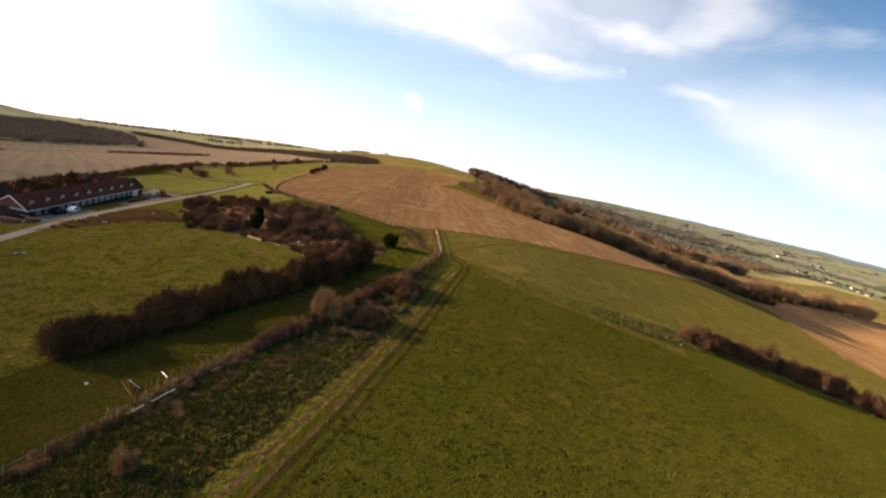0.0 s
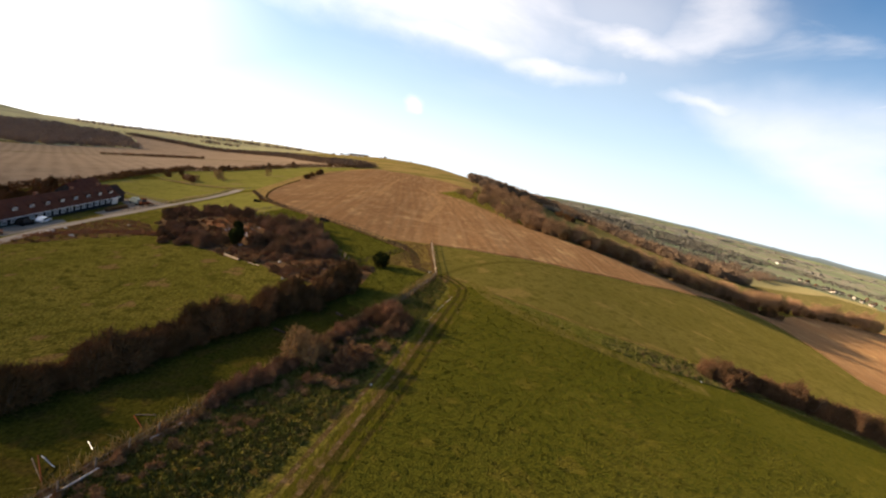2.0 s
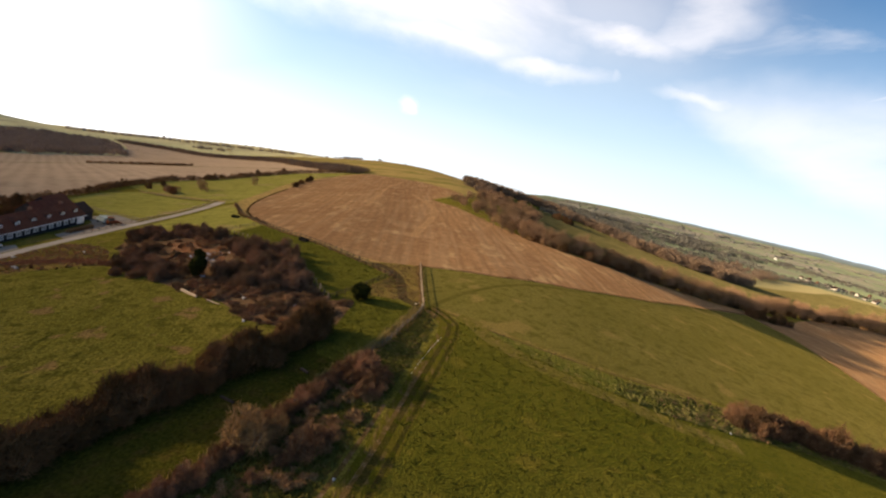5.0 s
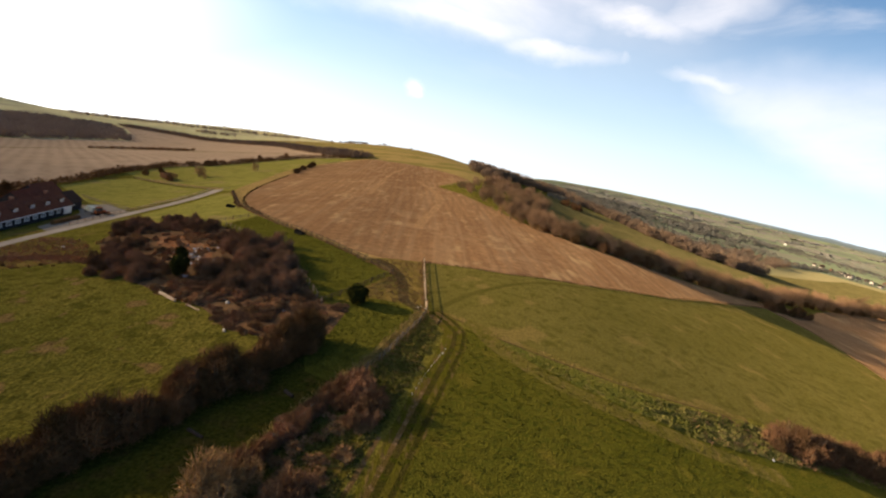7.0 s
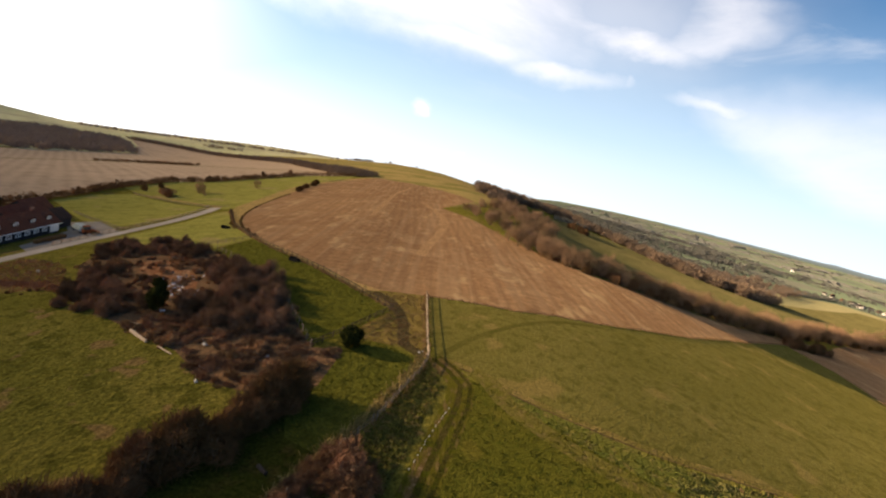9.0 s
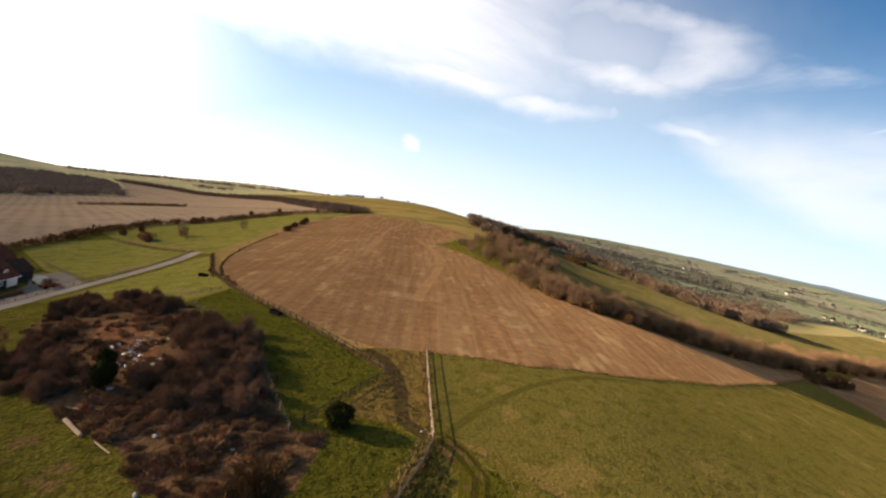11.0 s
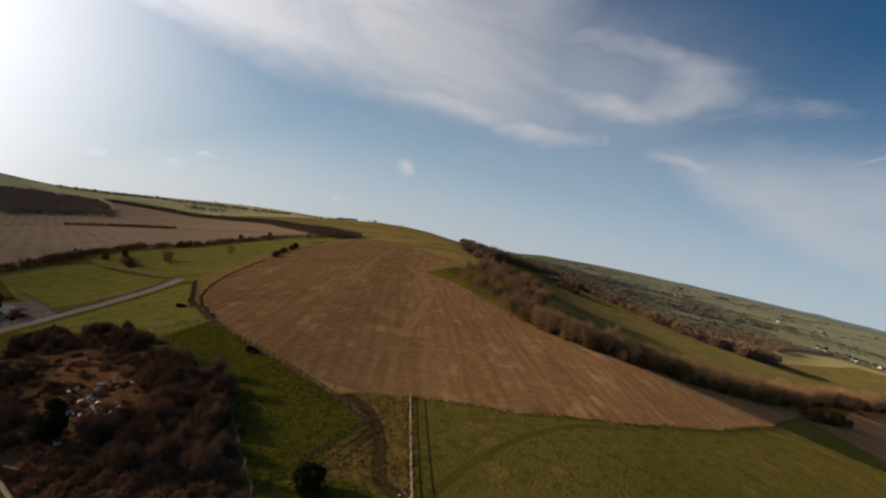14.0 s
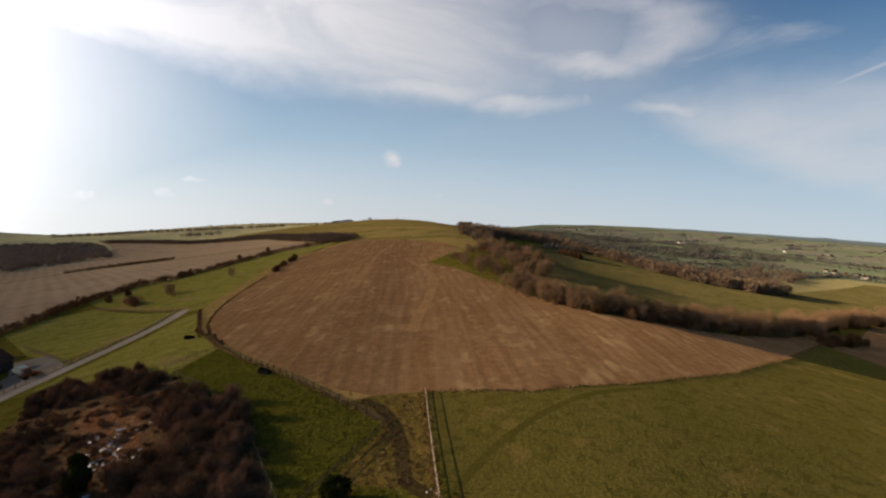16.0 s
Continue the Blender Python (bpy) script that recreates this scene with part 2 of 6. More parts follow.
def streaks_on(m, turn, stretch, scale, lo, hi, tone, amount, detail=4.0):
    """Drawn-out flecks of another tone."""
    nt = m.node_tree
    n, ln = nt.nodes, nt.links
    bsdf = n["Principled BSDF"]
    old = bsdf.inputs["Base Color"].links[0].from_socket
    tc = n.new("ShaderNodeTexCoord")
    mp = n.new("ShaderNodeMapping")
    mp.inputs["Rotation"].default_value = (0, 0, radians(turn))
    mp.inputs["Scale"].default_value = stretch
    ln.new(tc.outputs["Object"], mp.inputs[0])
    w = n.new("ShaderNodeTexNoise")
    w.inputs["Scale"].default_value, w.inputs["Detail"].default_value, w.inputs["Roughness"].default_value = scale, detail, 0.6
    ln.new(mp.outputs[0], w.inputs["Vector"])
    r = n.new("ShaderNodeMapRange")
    r.interpolation_type = "SMOOTHSTEP"
    ln.new(w.outputs["Fac"], r.inputs["Value"])
    r.inputs["From Min"].default_value, r.inputs["From Max"].default_value, r.inputs["To Max"].default_value = lo, hi, amount
    x = n.new("ShaderNodeMix")
    x.data_type = "RGBA"
    ln.new(r.outputs[0], x.inputs[0])
    ln.new(old, x.inputs[6])
    x.inputs[7].default_value = (*tone, 1)
    ln.new(x.outputs[2], bsdf.inputs["Base Color"])
    return m


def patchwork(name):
    """The lowland far below: a patchwork of small fields and copses, its tones greyed to imitate haze."""
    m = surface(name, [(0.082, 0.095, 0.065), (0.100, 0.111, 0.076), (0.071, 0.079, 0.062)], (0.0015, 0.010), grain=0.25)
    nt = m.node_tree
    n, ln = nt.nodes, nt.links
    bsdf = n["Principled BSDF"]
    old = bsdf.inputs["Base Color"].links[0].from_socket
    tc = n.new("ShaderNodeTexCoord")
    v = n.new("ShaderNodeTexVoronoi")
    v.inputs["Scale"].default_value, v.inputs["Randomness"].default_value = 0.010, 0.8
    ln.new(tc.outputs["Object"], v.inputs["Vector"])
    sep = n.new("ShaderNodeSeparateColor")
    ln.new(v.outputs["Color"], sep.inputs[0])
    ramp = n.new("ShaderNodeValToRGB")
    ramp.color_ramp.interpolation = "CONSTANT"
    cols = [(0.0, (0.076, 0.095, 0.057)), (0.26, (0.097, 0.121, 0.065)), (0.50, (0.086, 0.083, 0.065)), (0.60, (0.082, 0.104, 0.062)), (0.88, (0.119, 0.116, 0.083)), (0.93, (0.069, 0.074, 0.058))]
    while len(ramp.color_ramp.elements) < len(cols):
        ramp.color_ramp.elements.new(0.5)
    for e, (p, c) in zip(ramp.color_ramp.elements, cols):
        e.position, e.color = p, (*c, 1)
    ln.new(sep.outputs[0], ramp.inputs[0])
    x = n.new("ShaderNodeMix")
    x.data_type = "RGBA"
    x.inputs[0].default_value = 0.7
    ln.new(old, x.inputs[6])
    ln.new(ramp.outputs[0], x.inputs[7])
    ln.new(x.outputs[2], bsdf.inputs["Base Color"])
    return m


M_MEADOW = surface("meadow_grass", [(0.051, 0.050, 0.007), (0.061, 0.056, 0.009), (0.038, 0.041, 0.006)], (0.05, 1.2), bump=0.22, bump_scale=3.4, grain=0.6, spots=((0.071, 0.061, 0.010), 0.25, 0.40))
M_BLADES = surface("meadow_blades", [(0.056, 0.057, 0.008), (0.072, 0.069, 0.010), (0.046, 0.047, 0.007)], (0.1, 1.0), grain=0.4)
M_STRAW = surface("straw_blades", [(0.254, 0.184, 0.072), (0.203, 0.154, 0.054), (0.152, 0.117, 0.043)], (0.3, 1.5), grain=0.4)
M_UPPER = surface("upper_grass", [(0.074, 0.064, 0.015), (0.084, 0.071, 0.018), (0.055, 0.050, 0.011)], (0.05, 0.5), bump=0.16, bump_scale=1.8, grain=0.42, spots=((0.104, 0.079, 0.023), 0.12, 0.40))
M_PASTURE = surface("pasture_grass", [(0.076, 0.068, 0.012), (0.095, 0.081, 0.016), (0.049, 0.046, 0.008)], (0.09, 0.5), bump=0.35, bump_scale=1.2, grain=0.7, spots=((0.109, 0.072, 0.025), 0.22, 0.40))
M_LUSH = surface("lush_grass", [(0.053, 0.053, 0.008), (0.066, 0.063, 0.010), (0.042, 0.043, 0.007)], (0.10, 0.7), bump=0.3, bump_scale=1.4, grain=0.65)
# strip grass darkened to carry the hedge's shade in its base colour
M_STRIP_SHADED = surface("shaded_strip_grass", [(0.030, 0.031, 0.005), (0.039, 0.036, 0.006), (0.044, 0.034, 0.008)], (0.09, 0.5), bump=0.2, bump_scale=1.8, grain=0.6)
M_PADDOCK = rows_on(surface("paddock_grass", [(0.149, 0.135, 0.030), (0.171, 0.151, 0.036), (0.107, 0.103, 0.023)], (0.05, 0.22), bump=0.12, bump_scale=0.9, grain=0.45, spots=((0.171, 0.132, 0.048), 0.06, 0.42)), 62, 8.0, (0.113, 0.111, 0.023), 0.4, 2.0)
M_ROUGH = surface("rough_grass", [(0.038, 0.036, 0.005), (0.052, 0.045, 0.009), (0.090, 0.058, 0.017)], (0.14, 0.8), bump=0.35, bump_scale=1.6, grain=0.7)
M_VERGE = surface("rough_verge_grass", [(0.080, 0.059, 0.015), (0.066, 0.052, 0.010), (0.091, 0.057, 0.022)], (0.12, 0.7), bump=0.35, bump_scale=1.4, grain=0.6, spots=((0.105, 0.067, 0.031), 0.2, 0.42))
M_WEEDS = surface("pale_weeds", [(0.106, 0.103, 0.023), (0.148, 0.131, 0.044), (0.077, 0.080, 0.014)], (0.3, 1.5), grain=0.3)
M_WEEDBED = surface("weedy_grass", [(0.053, 0.058, 0.011), (0.070, 0.067, 0.013), (0.097, 0.077, 0.021)], (0.3, 1.1), bump=0.4, bump_scale=1.6, grain=0.7)
M_WORN = surface("worn_yellow_grass", [(0.077, 0.064, 0.015), (0.067, 0.059, 0.011), (0.096, 0.071, 0.022)], (0.3, 0.9), bump=0.2, bump_scale=2.0, grain=0.6)
M_LIP = surface("dry_lip_grass", [(0.101, 0.074, 0.021), (0.077, 0.063, 0.015), (0.119, 0.084, 0.030)], (0.3, 0.9), bump=0.25, bump_scale=1.8, grain=0.6)
M_DRY = surface("dry_grass", [(0.219, 0.143, 0.055), (0.174, 0.123, 0.043), (0.122, 0.092, 0.031)], (0.15, 0.9), bump=0.2, bump_scale=2.0, grain=0.5)
M_TURN = surface("pressed_grass", [(0.054, 0.048, 0.011), (0.062, 0.054, 0.013), (0.046, 0.042, 0.009)], (0.2, 1.0), bump=0.1, bump_scale=2.2, grain=0.5)
M_CORNER = surface("corner_grass", [(0.121, 0.085, 0.023), (0.090, 0.070, 0.015), (0.144, 0.098, 0.032)], (0.25, 0.9), bump=0.3, bump_scale=1.4, grain=0.6)
M_DOWN = surface("down_grass", [(0.191, 0.136, 0.048), (0.162, 0.124, 0.041), (0.114, 0.099, 0.027)], (0.010, 0.03), grain=0.2)
M_SCARP = surface("scarp_grass", [(0.070, 0.062, 0.023), (0.086, 0.072, 0.028), (0.053, 0.048, 0.018)], (0.02, 0.12), grain=0.4)
# far hill grass, lightened so the colour itself carries sunlit haze
M_HILL = surface("hazed_hill_grass", [(0.437, 0.378, 0.191), (0.345, 0.319, 0.157), (0.272, 0.237, 0.137)], (0.003, 0.01), grain=0.2)
M_ARABLE = streaks_on(streaks_on(streaks_on(surface("bare_arable", [(0.147, 0.082, 0.039), (0.170, 0.099, 0.047), (0.192, 0.118, 0.059)], (0.015, 0.10), bump=0.14, bump_scale=1.5, grain=0.32),
                      -4, (1.0, 0.04, 1.0), 0.75, 0.46, 0.60, (0.099, 0.057, 0.030), 0.36), -4, (1.0, 0.02, 1.0), 0.25, 0.52, 0.60, (0.203, 0.134, 0.074), 0.32), -24, (1.0, 0.45, 1.0), 0.16, 0.55, 0.66, (0.297, 0.212, 0.110), 0.42, 5.0)
rows_on(M_ARABLE, -4, 3.1, (0.099, 0.057, 0.030), 0.25, 1.6)
M_WHEELED = surface("rolled_arable", [(0.162, 0.096, 0.046), (0.187, 0.113, 0.054), (0.208, 0.128, 0.064)], (0.05, 0.4), bump=0.1, bump_scale=1.5, grain=0.45)
M_STUBBLE = rows_on(surface("pale_arable", [(0.229, 0.163, 0.104), (0.260, 0.187, 0.122), (0.196, 0.140, 0.089)], (0.006, 0.05), grain=0.25), -38, 9.0, (0.394, 0.299, 0.199), 0.2)
M_PALE = surface("pale_stubble", [(0.151, 0.132, 0.067), (0.130, 0.118, 0.059)], (0.01, 0.05), grain=0.15)
M_SCRUBFLOOR = surface("scrub_floor", [(0.072, 0.043, 0.024), (0.098, 0.061, 0.031), (0.125, 0.070, 0.035)], (0.15, 0.8), bump=0.4, bump_scale=1.2, grain=0.6)
M_EARTH = surface("rusty_earth", [(0.137, 0.056, 0.024), (0.116, 0.063, 0.032), (0.201, 0.124, 0.070)], (0.3, 1.2), bump=0.4, bump_scale=1.0, grain=0.6)
M_TRACK = surface("muddy_track", [(0.055, 0.048, 0.007), (0.045, 0.046, 0.005), (0.082, 0.056, 0.020)], (0.3, 1.6), bump=0.15, bump_scale=3.0, grain=0.5, stretch=(1, 0.3, 1), turn=14)
M_RUT = surface("wheel_rut", [(0.028, 0.026, 0.005), (0.039, 0.031, 0.009), (0.031, 0.034, 0.004)], (0.3, 0.8), bump=0.15, bump_scale=4.0, grain=0.6)
M_MUD = surface("dark_mud", [(0.050, 0.036, 0.015), (0.038, 0.030, 0.011), (0.069, 0.050, 0.022)], (0.4, 2.0), bump=0.12, bump_scale=3.0, grain=0.5)
M_CHALK = surface("chalky_earth", [(0.052, 0.040, 0.009), (0.073, 0.047, 0.018), (0.105, 0.071, 0.038)], (0.3, 1.3), bump=0.12, bump_scale=4.0, grain=0.6)
M_ROAD = surface("worn_road", [(0.208, 0.180, 0.149), (0.249, 0.217, 0.180)], (0.1, 1.2), grain=0.2, rough=0.85)
M_YARD = surface("yard_gravel", [(0.153, 0.139, 0.121), (0.127, 0.112, 0.094)], (0.2, 1.5), grain=0.25)
# weeds of the field ditches; also colours the painted shadow under the bank edge
M_DITCH_SHADE = surface("ditch_weeds_bank_shade", [(0.049, 0.034, 0.015), (0.070, 0.048, 0.018)], (0.3, 1.2), bump=0.3, bump_scale=1.4, grain=0.6)
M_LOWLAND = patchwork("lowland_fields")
M_BARK = surface("winter_bark", [(0.108, 0.076, 0.051), (0.148, 0.104, 0.068)], (1.5, 6.0), grain=0.3, objects=0.25)
M_WETBARK = surface("wet_bark", [(0.050, 0.036, 0.026), (0.070, 0.050, 0.036)], (1.5, 6.0), grain=0.3)
M_TWIG_DARK = surface("dark_twigs", [(0.101, 0.054, 0.025), (0.133, 0.073, 0.033), (0.085, 0.056, 0.025)], (0.5, 2.0), grain=0.4, objects=0.4)
M_TWIG_THORN = surface("thorn_twigs", [(0.139, 0.081, 0.049), (0.170, 0.101, 0.060), (0.113, 0.076, 0.042)], (0.5, 2.0), grain=0.4, objects=0.4)
M_TWIG_RED = surface("reddish_twigs", [(0.145, 0.073, 0.041), (0.180, 0.099, 0.051), (0.110, 0.064, 0.037)], (0.5, 2.0), grain=0.35, objects=0.35)
M_TWIG_HEDGE = surface("tawny_twigs", [(0.104, 0.059, 0.030), (0.082, 0.045, 0.024), (0.065, 0.041, 0.021)], (0.5, 2.0), grain=0.35, objects=0.35)
M_TWIG_OCHRE = surface("ochre_twigs", [(0.264, 0.160, 0.070), (0.216, 0.120, 0.056), (0.160, 0.106, 0.044)], (0.5, 2.0), grain=0.3, objects=0.2)
M_TWIG_GREY = surface("grey_brown_twigs", [(0.196, 0.122, 0.069), (0.234, 0.147, 0.083), (0.149, 0.099, 0.061)], (0.5, 2.0), grain=0.3, objects=0.35)
M_EVERGREEN = surface("evergreen_leaf", [(0.014, 0.017, 0.005), (0.022, 0.024, 0.006)], (1.0, 4.0), grain=0.5, objects=0.1, rough=0.85)
M_BRACKEN = surface("dead_bracken", [(0.211, 0.123, 0.060), (0.166, 0.091, 0.044), (0.252, 0.176, 0.089)], (0.5, 2.0), grain=0.3, objects=0.35)
M_DEADWEED = surface("grey_dead_weeds", [(0.148, 0.084, 0.046), (0.185, 0.105, 0.057), (0.116, 0.066, 0.039)], (0.4, 1.5), grain=0.35, objects=0.3)
M_TUSSOCK = surface("grass_blades", [(0.067, 0.071, 0.017), (0.090, 0.088, 0.021), (0.127, 0.098, 0.034)], (0.3, 1.5), grain=0.3, objects=0.2)
M_WOOD = surface("weathered_wood", [(0.170, 0.135, 0.100), (0.125, 0.098, 0.072)], (2.0, 8.0), grain=0.3, objects=0.25)
M_OLDWOOD = surface("dark_old_wood", [(0.062, 0.046, 0.034), (0.044, 0.034, 0.026)], (2.0, 8.0), grain=0.3, objects=0.25)
M_PALEWOOD = surface("bleached_wood", [(0.420, 0.330, 0.230), (0.340, 0.260, 0.180)], (2.0, 8.0), grain=0.25)
M_ROOF = surface("brown_roof_tiles", [(0.110, 0.045, 0.030), (0.135, 0.057, 0.036), (0.082, 0.040, 0.030)], (0.4, 3.0), grain=0.35, rough=0.8, bump=0.03, bump_scale=8.0)
M_ROOFDARK = surface("dark_roof", [(0.050, 0.036, 0.030), (0.070, 0.044, 0.034)], (0.4, 3.0), grain=0.3, rough=0.8)
M_WHITE = surface("white_paint", [(0.72, 0.72, 0.70), (0.62, 0.62, 0.60)], (0.8, 5.0), grain=0.1, rough=0.6)
M_DARKWALL = surface("dark_weatherboard", [(0.040, 0.036, 0.036), (0.055, 0.048, 0.046)], (0.8, 5.0), grain=0.2, rough=0.7)
M_BRICK = surface("brown_brick", [(0.190, 0.105, 0.070), (0.150, 0.085, 0.060)], (0.8, 8.0), grain=0.3)
M_GLASS = surface("window_glass", [(0.03, 0.035, 0.04), (0.04, 0.045, 0.05)], (1, 3), rough=0.08, grain=0.05)
M_RUBBER = surface("black_plastic", [(0.010, 0.010, 0.010), (0.016, 0.016, 0.015)], (1, 5), rough=0.9, grain=0.15)
M_ORANGE = surface("rusty_orange_paint", [(0.15, 0.050, 0.022), (0.11, 0.040, 0.020)], (1, 5), rough=0.75, grain=0.25)
M_GREENPAINT = surface("pale_green_paint", [(0.293, 0.331, 0.300), (0.226, 0.256, 0.233)], (1, 5), rough=0.7, grain=0.2)
M_METAL = surface("dull_metal", [(0.30, 0.31, 0.32), (0.22, 0.22, 0.23)], (1, 6), rough=0.5, grain=0.2, metal=0.7)
M_RUBBISH = surface("pale_rubbish", [(0.50, 0.47, 0.42), (0.34, 0.32, 0.29)], (1, 5), rough=0.8, grain=0.25, objects=0.4)
M_BLUEGREY = surface("faded_blue_grey", [(0.24, 0.27, 0.32), (0.17, 0.19, 0.23)], (1, 5), rough=0.6, grain=0.2)

# ---------------------------------------------------------------- the lie of the land
# Heights along 17 sections that run away from the start; sections and stations lie closer together near the middle.
SECTIONS = [
    [-190.6, -235.6, -281.5, -330.3, -386.1, -456.4, -518.7, -513.4, -496.3],
    [-179.6, -197.4, -215.1, -232.6, -247.0, -249.1, -230.5, -303.5, -403.0],
    [-142.8, -147.2, -151.9, -157.2, -161.9, -163.9, -158.6, -190.7, -323.9],
    [-102.0, -102.0, -102.3, -104.3, -109.5, -118.4, -124.4, -154.6, -284.8],
    [-71.9, -70.9, -69.1, -66.2, -72.4, -78.8, -85.8, -144.5, -264.6],
    [-51.8, -50.5, -50.5, -50.9, -51.8, -54.9, -66.9, -140.1, -257.3],
    [-39.7, -37.5, -35.7, -36.6, -39.7, -41.1, -61.2, -139.1, -256.6],
    [-32.6, -30.2, -27.6, -28.7, -33.0, -35.7, -60.2, -139.8, -258.5],
    [-29.0, -26.6, -24.3, -26.0, -29.9, -33.0, -60.9, -140.8, -260.9],
    [-28.5, -26.4, -21.9, -23.4, -26.4, -33.2, -63.1, -141.4, -262.6],
    [-31.3, -29.0, -25.6, -23.0, -27.7, -35.5, -66.1, -141.6, -264.0],
    [-38.6, -35.8, -33.3, -33.0, -39.9, -39.7, -69.3, -140.8, -265.0],
    [-52.8, -49.3, -47.2, -47.8, -48.0, -51.4, -72.0, -137.4, -263.7],
    [-76.2, -70.4, -65.3, -61.5, -59.6, -61.6, -74.4, -129.7, -250.6],
    [-102.0, -93.9, -86.1, -78.9, -71.8, -64.0, -84.2, -125.0, -188.6],
    [-119.7, -112.8, -106.4, -101.5, -99.8, -104.0, -115.3, -124.0, -152.0],
    [-119.1, -121.8, -124.1, -125.3, -123.6, -119.0, -114.0, -121.0, -138.0],
]

RELIEF = np.array(SECTIONS)


def lattice(f, count):
    f = np.clip(f, 0, count - 1.0001)
    i = np.floor(f).astype(int)
    t = f - i
    w = np.stack([-.5 * t + t * t - .5 * t ** 3, 1 - 2.5 * t * t + 1.5 * t ** 3, .5 * t + 2 * t * t - 1.5 * t ** 3, -.5 * t * t + .5 * t ** 3], -1)
    return w, np.clip(np.stack([i - 1, i, i + 1, i + 2], -1), 0, count - 1)


def heights(x, y):
    """Ground heights at arrays of places."""
    x, y = np.asarray(x, float), np.asarray(y, float)
    wu, iu = lattice(np.arcsinh(x / 43.2) / 0.6 + 8, 17)
    wv, iv = lattice(np.arcsinh((np.maximum(y, -25.2) - 43.2) / 108.0) / 0.6 + 1, 9)
    return (RELIEF[iu[:, :, None], iv[:, None, :]] * wu[:, :, None] * wv[:, None, :]).sum((1, 2))


def gz(x, y):
    return float(heights([x], [y])[0])


def inside(poly, x, y):
    """Which of the places lie inside the polygon."""
    x, y = np.asarray(x), np.asarray(y)
    res = np.zeros(x.shape, bool)
    for (x0, y0), (x1, y1) in zip(poly, poly[1:] + poly[:1]):
        if y0 == y1:
            continue
        cross = ((y0 > y) != (y1 > y)) & (x < (x1 - x0) * (y - y0) / (y1 - y0) + x0)
        res ^= cross
    return res


def along(line, step):
    """Places at even steps along a line, with its heading."""
    out, rest = [], 0.0
    for (x0, y0), (x1, y1) in zip(line, line[1:]):
        d = math.hypot(x1 - x0, y1 - y0)
        s = rest
        while s < d:
            out.append((x0 + (x1 - x0) * s / d, y0 + (y1 - y0) * s / d, math.atan2(y1 - y0, x1 - x0)))
            s += step
        rest = s - d
    return out


def smooth_line(line, step=3.0):
    """A rounded line through the corners given."""
    p = [line[0]] + list(line) + [line[-1]]
    out = []
    for a, b, c, d in zip(p, p[1:], p[2:], p[3:]):
        k = max(1, int(math.hypot(c[0] - b[0], c[1] - b[1]) / step))
        for i in range(k):
            t = i / k
            w = (-.5 * t + t * t - .5 * t ** 3, 1 - 2.5 * t * t + 1.5 * t ** 3, .5 * t + 2 * t * t - 1.5 * t ** 3, -.5 * t * t + .5 * t ** 3)
            out.append(tuple(sum(wi * q[j] for wi, q in zip(w, (a, b, c, d))) for j in (0, 1)))
    out.append(tuple(line[-1]))
    return out


def band(line, left, right):
    """The outline of a strip along a line, from left to right metres of it."""
    n = len(line)
    a, b = [], []
    for i, (x, y) in enumerate(line):
        x0, y0 = line[max(i - 1, 0)]
        x1, y1 = line[min(i + 1, n - 1)]
        d = math.hypot(x1 - x0, y1 - y0) or 1
        nx, ny = -(y1 - y0) / d, (x1 - x0) / d
        a.append((x + nx * left, y + ny * left))
        b.append((x - nx * right, y - ny * right))
    return a + b[::-1]


# plan: lines and outlines, in metres
NEAR_FENCE = [(-29.5, 20.0), (-24.9, 29.0), (-23.3, 32.7), (-21.1, 37.3), (-19.7, 40.8), (-17.6, 45.9), (-15.7, 49.4), (-12.5, 55.6), (-8.9, 63.5), (-5.3, 71.7), (-2.0, 79.4), (0.4, 84.3), (2.2, 89.9), (4.3, 95.7), (5.2, 99.8), (4.8, 105.4), (4.2, 115.4), (3.6, 128.1)]
TRACK_LINE = [(-13.5, 15.0), (-7.0, 29.3), (-5.9, 33.0), (-3.6, 40.0), (-1.4, 48.0), (2.2, 60.5), (5.0, 72.0), (7.2, 81.0), (9.5, 90.0), (9.9, 94.0), (8.2, 97.6), (5.9, 100.8)]
PADDOCK_TRACK = [(4.8, 100.5), (1.5, 104.0), (0.8, 110.0), (-0.5, 117.0), (-3.5, 123.5), (-6.5, 126.0)]
BOX_FENCE = [(-1.9, 117.3), (-5.8, 121.6), (-14.6, 130.4), (-26.5, 142.8), (-35.8, 152.3), (-47.0, 166.8), (-58.0, 183.0), (-68.0, 204.0), (-75.8, 220.2)]
ARABLE = [(3.6, 128.1), (21.0, 126.2), (41.2, 132.9), (69.2, 147.4), (100.2, 171.1), (150.0, 217.0), (172.0, 234.0), (200.0, 254.0), (192.0, 263.0), (133.1, 214.0), (99.1, 190.0), (74.8, 182.5), (55.6, 183.0), (40.8, 198.5), (30.3, 228.0), (17.5, 268.0), (5.0, 296.0),
          (14.5, 324.4), (27.0, 360.6), (17.2, 393.2), (-3.8, 428.7), (-27.3, 444.4), (-53.3, 462.0), (-67.5, 437.5), (-82.0, 382.5), (-82.5, 333.5), (-77.6, 280.3), (-72.9, 237.1), (-64.2, 204.1), (-55.3, 182.5), (-47.0, 169.3), (-35.3, 154.6), (-23.0, 141.6), (-11.9, 131.0), (-5.0, 127.6)]
ARABLE_RIGHT = [(151.5, 192.0), (150.5, 213.5), (172.0, 231.0), (198.0, 251.0), (232.0, 283.0), (300.0, 338.5), (390.0, 365.0), (330.0, 210.0), (230.0, 110.0), (146.4, 108.0), (128.5, 126.5), (140.6, 158.3)]
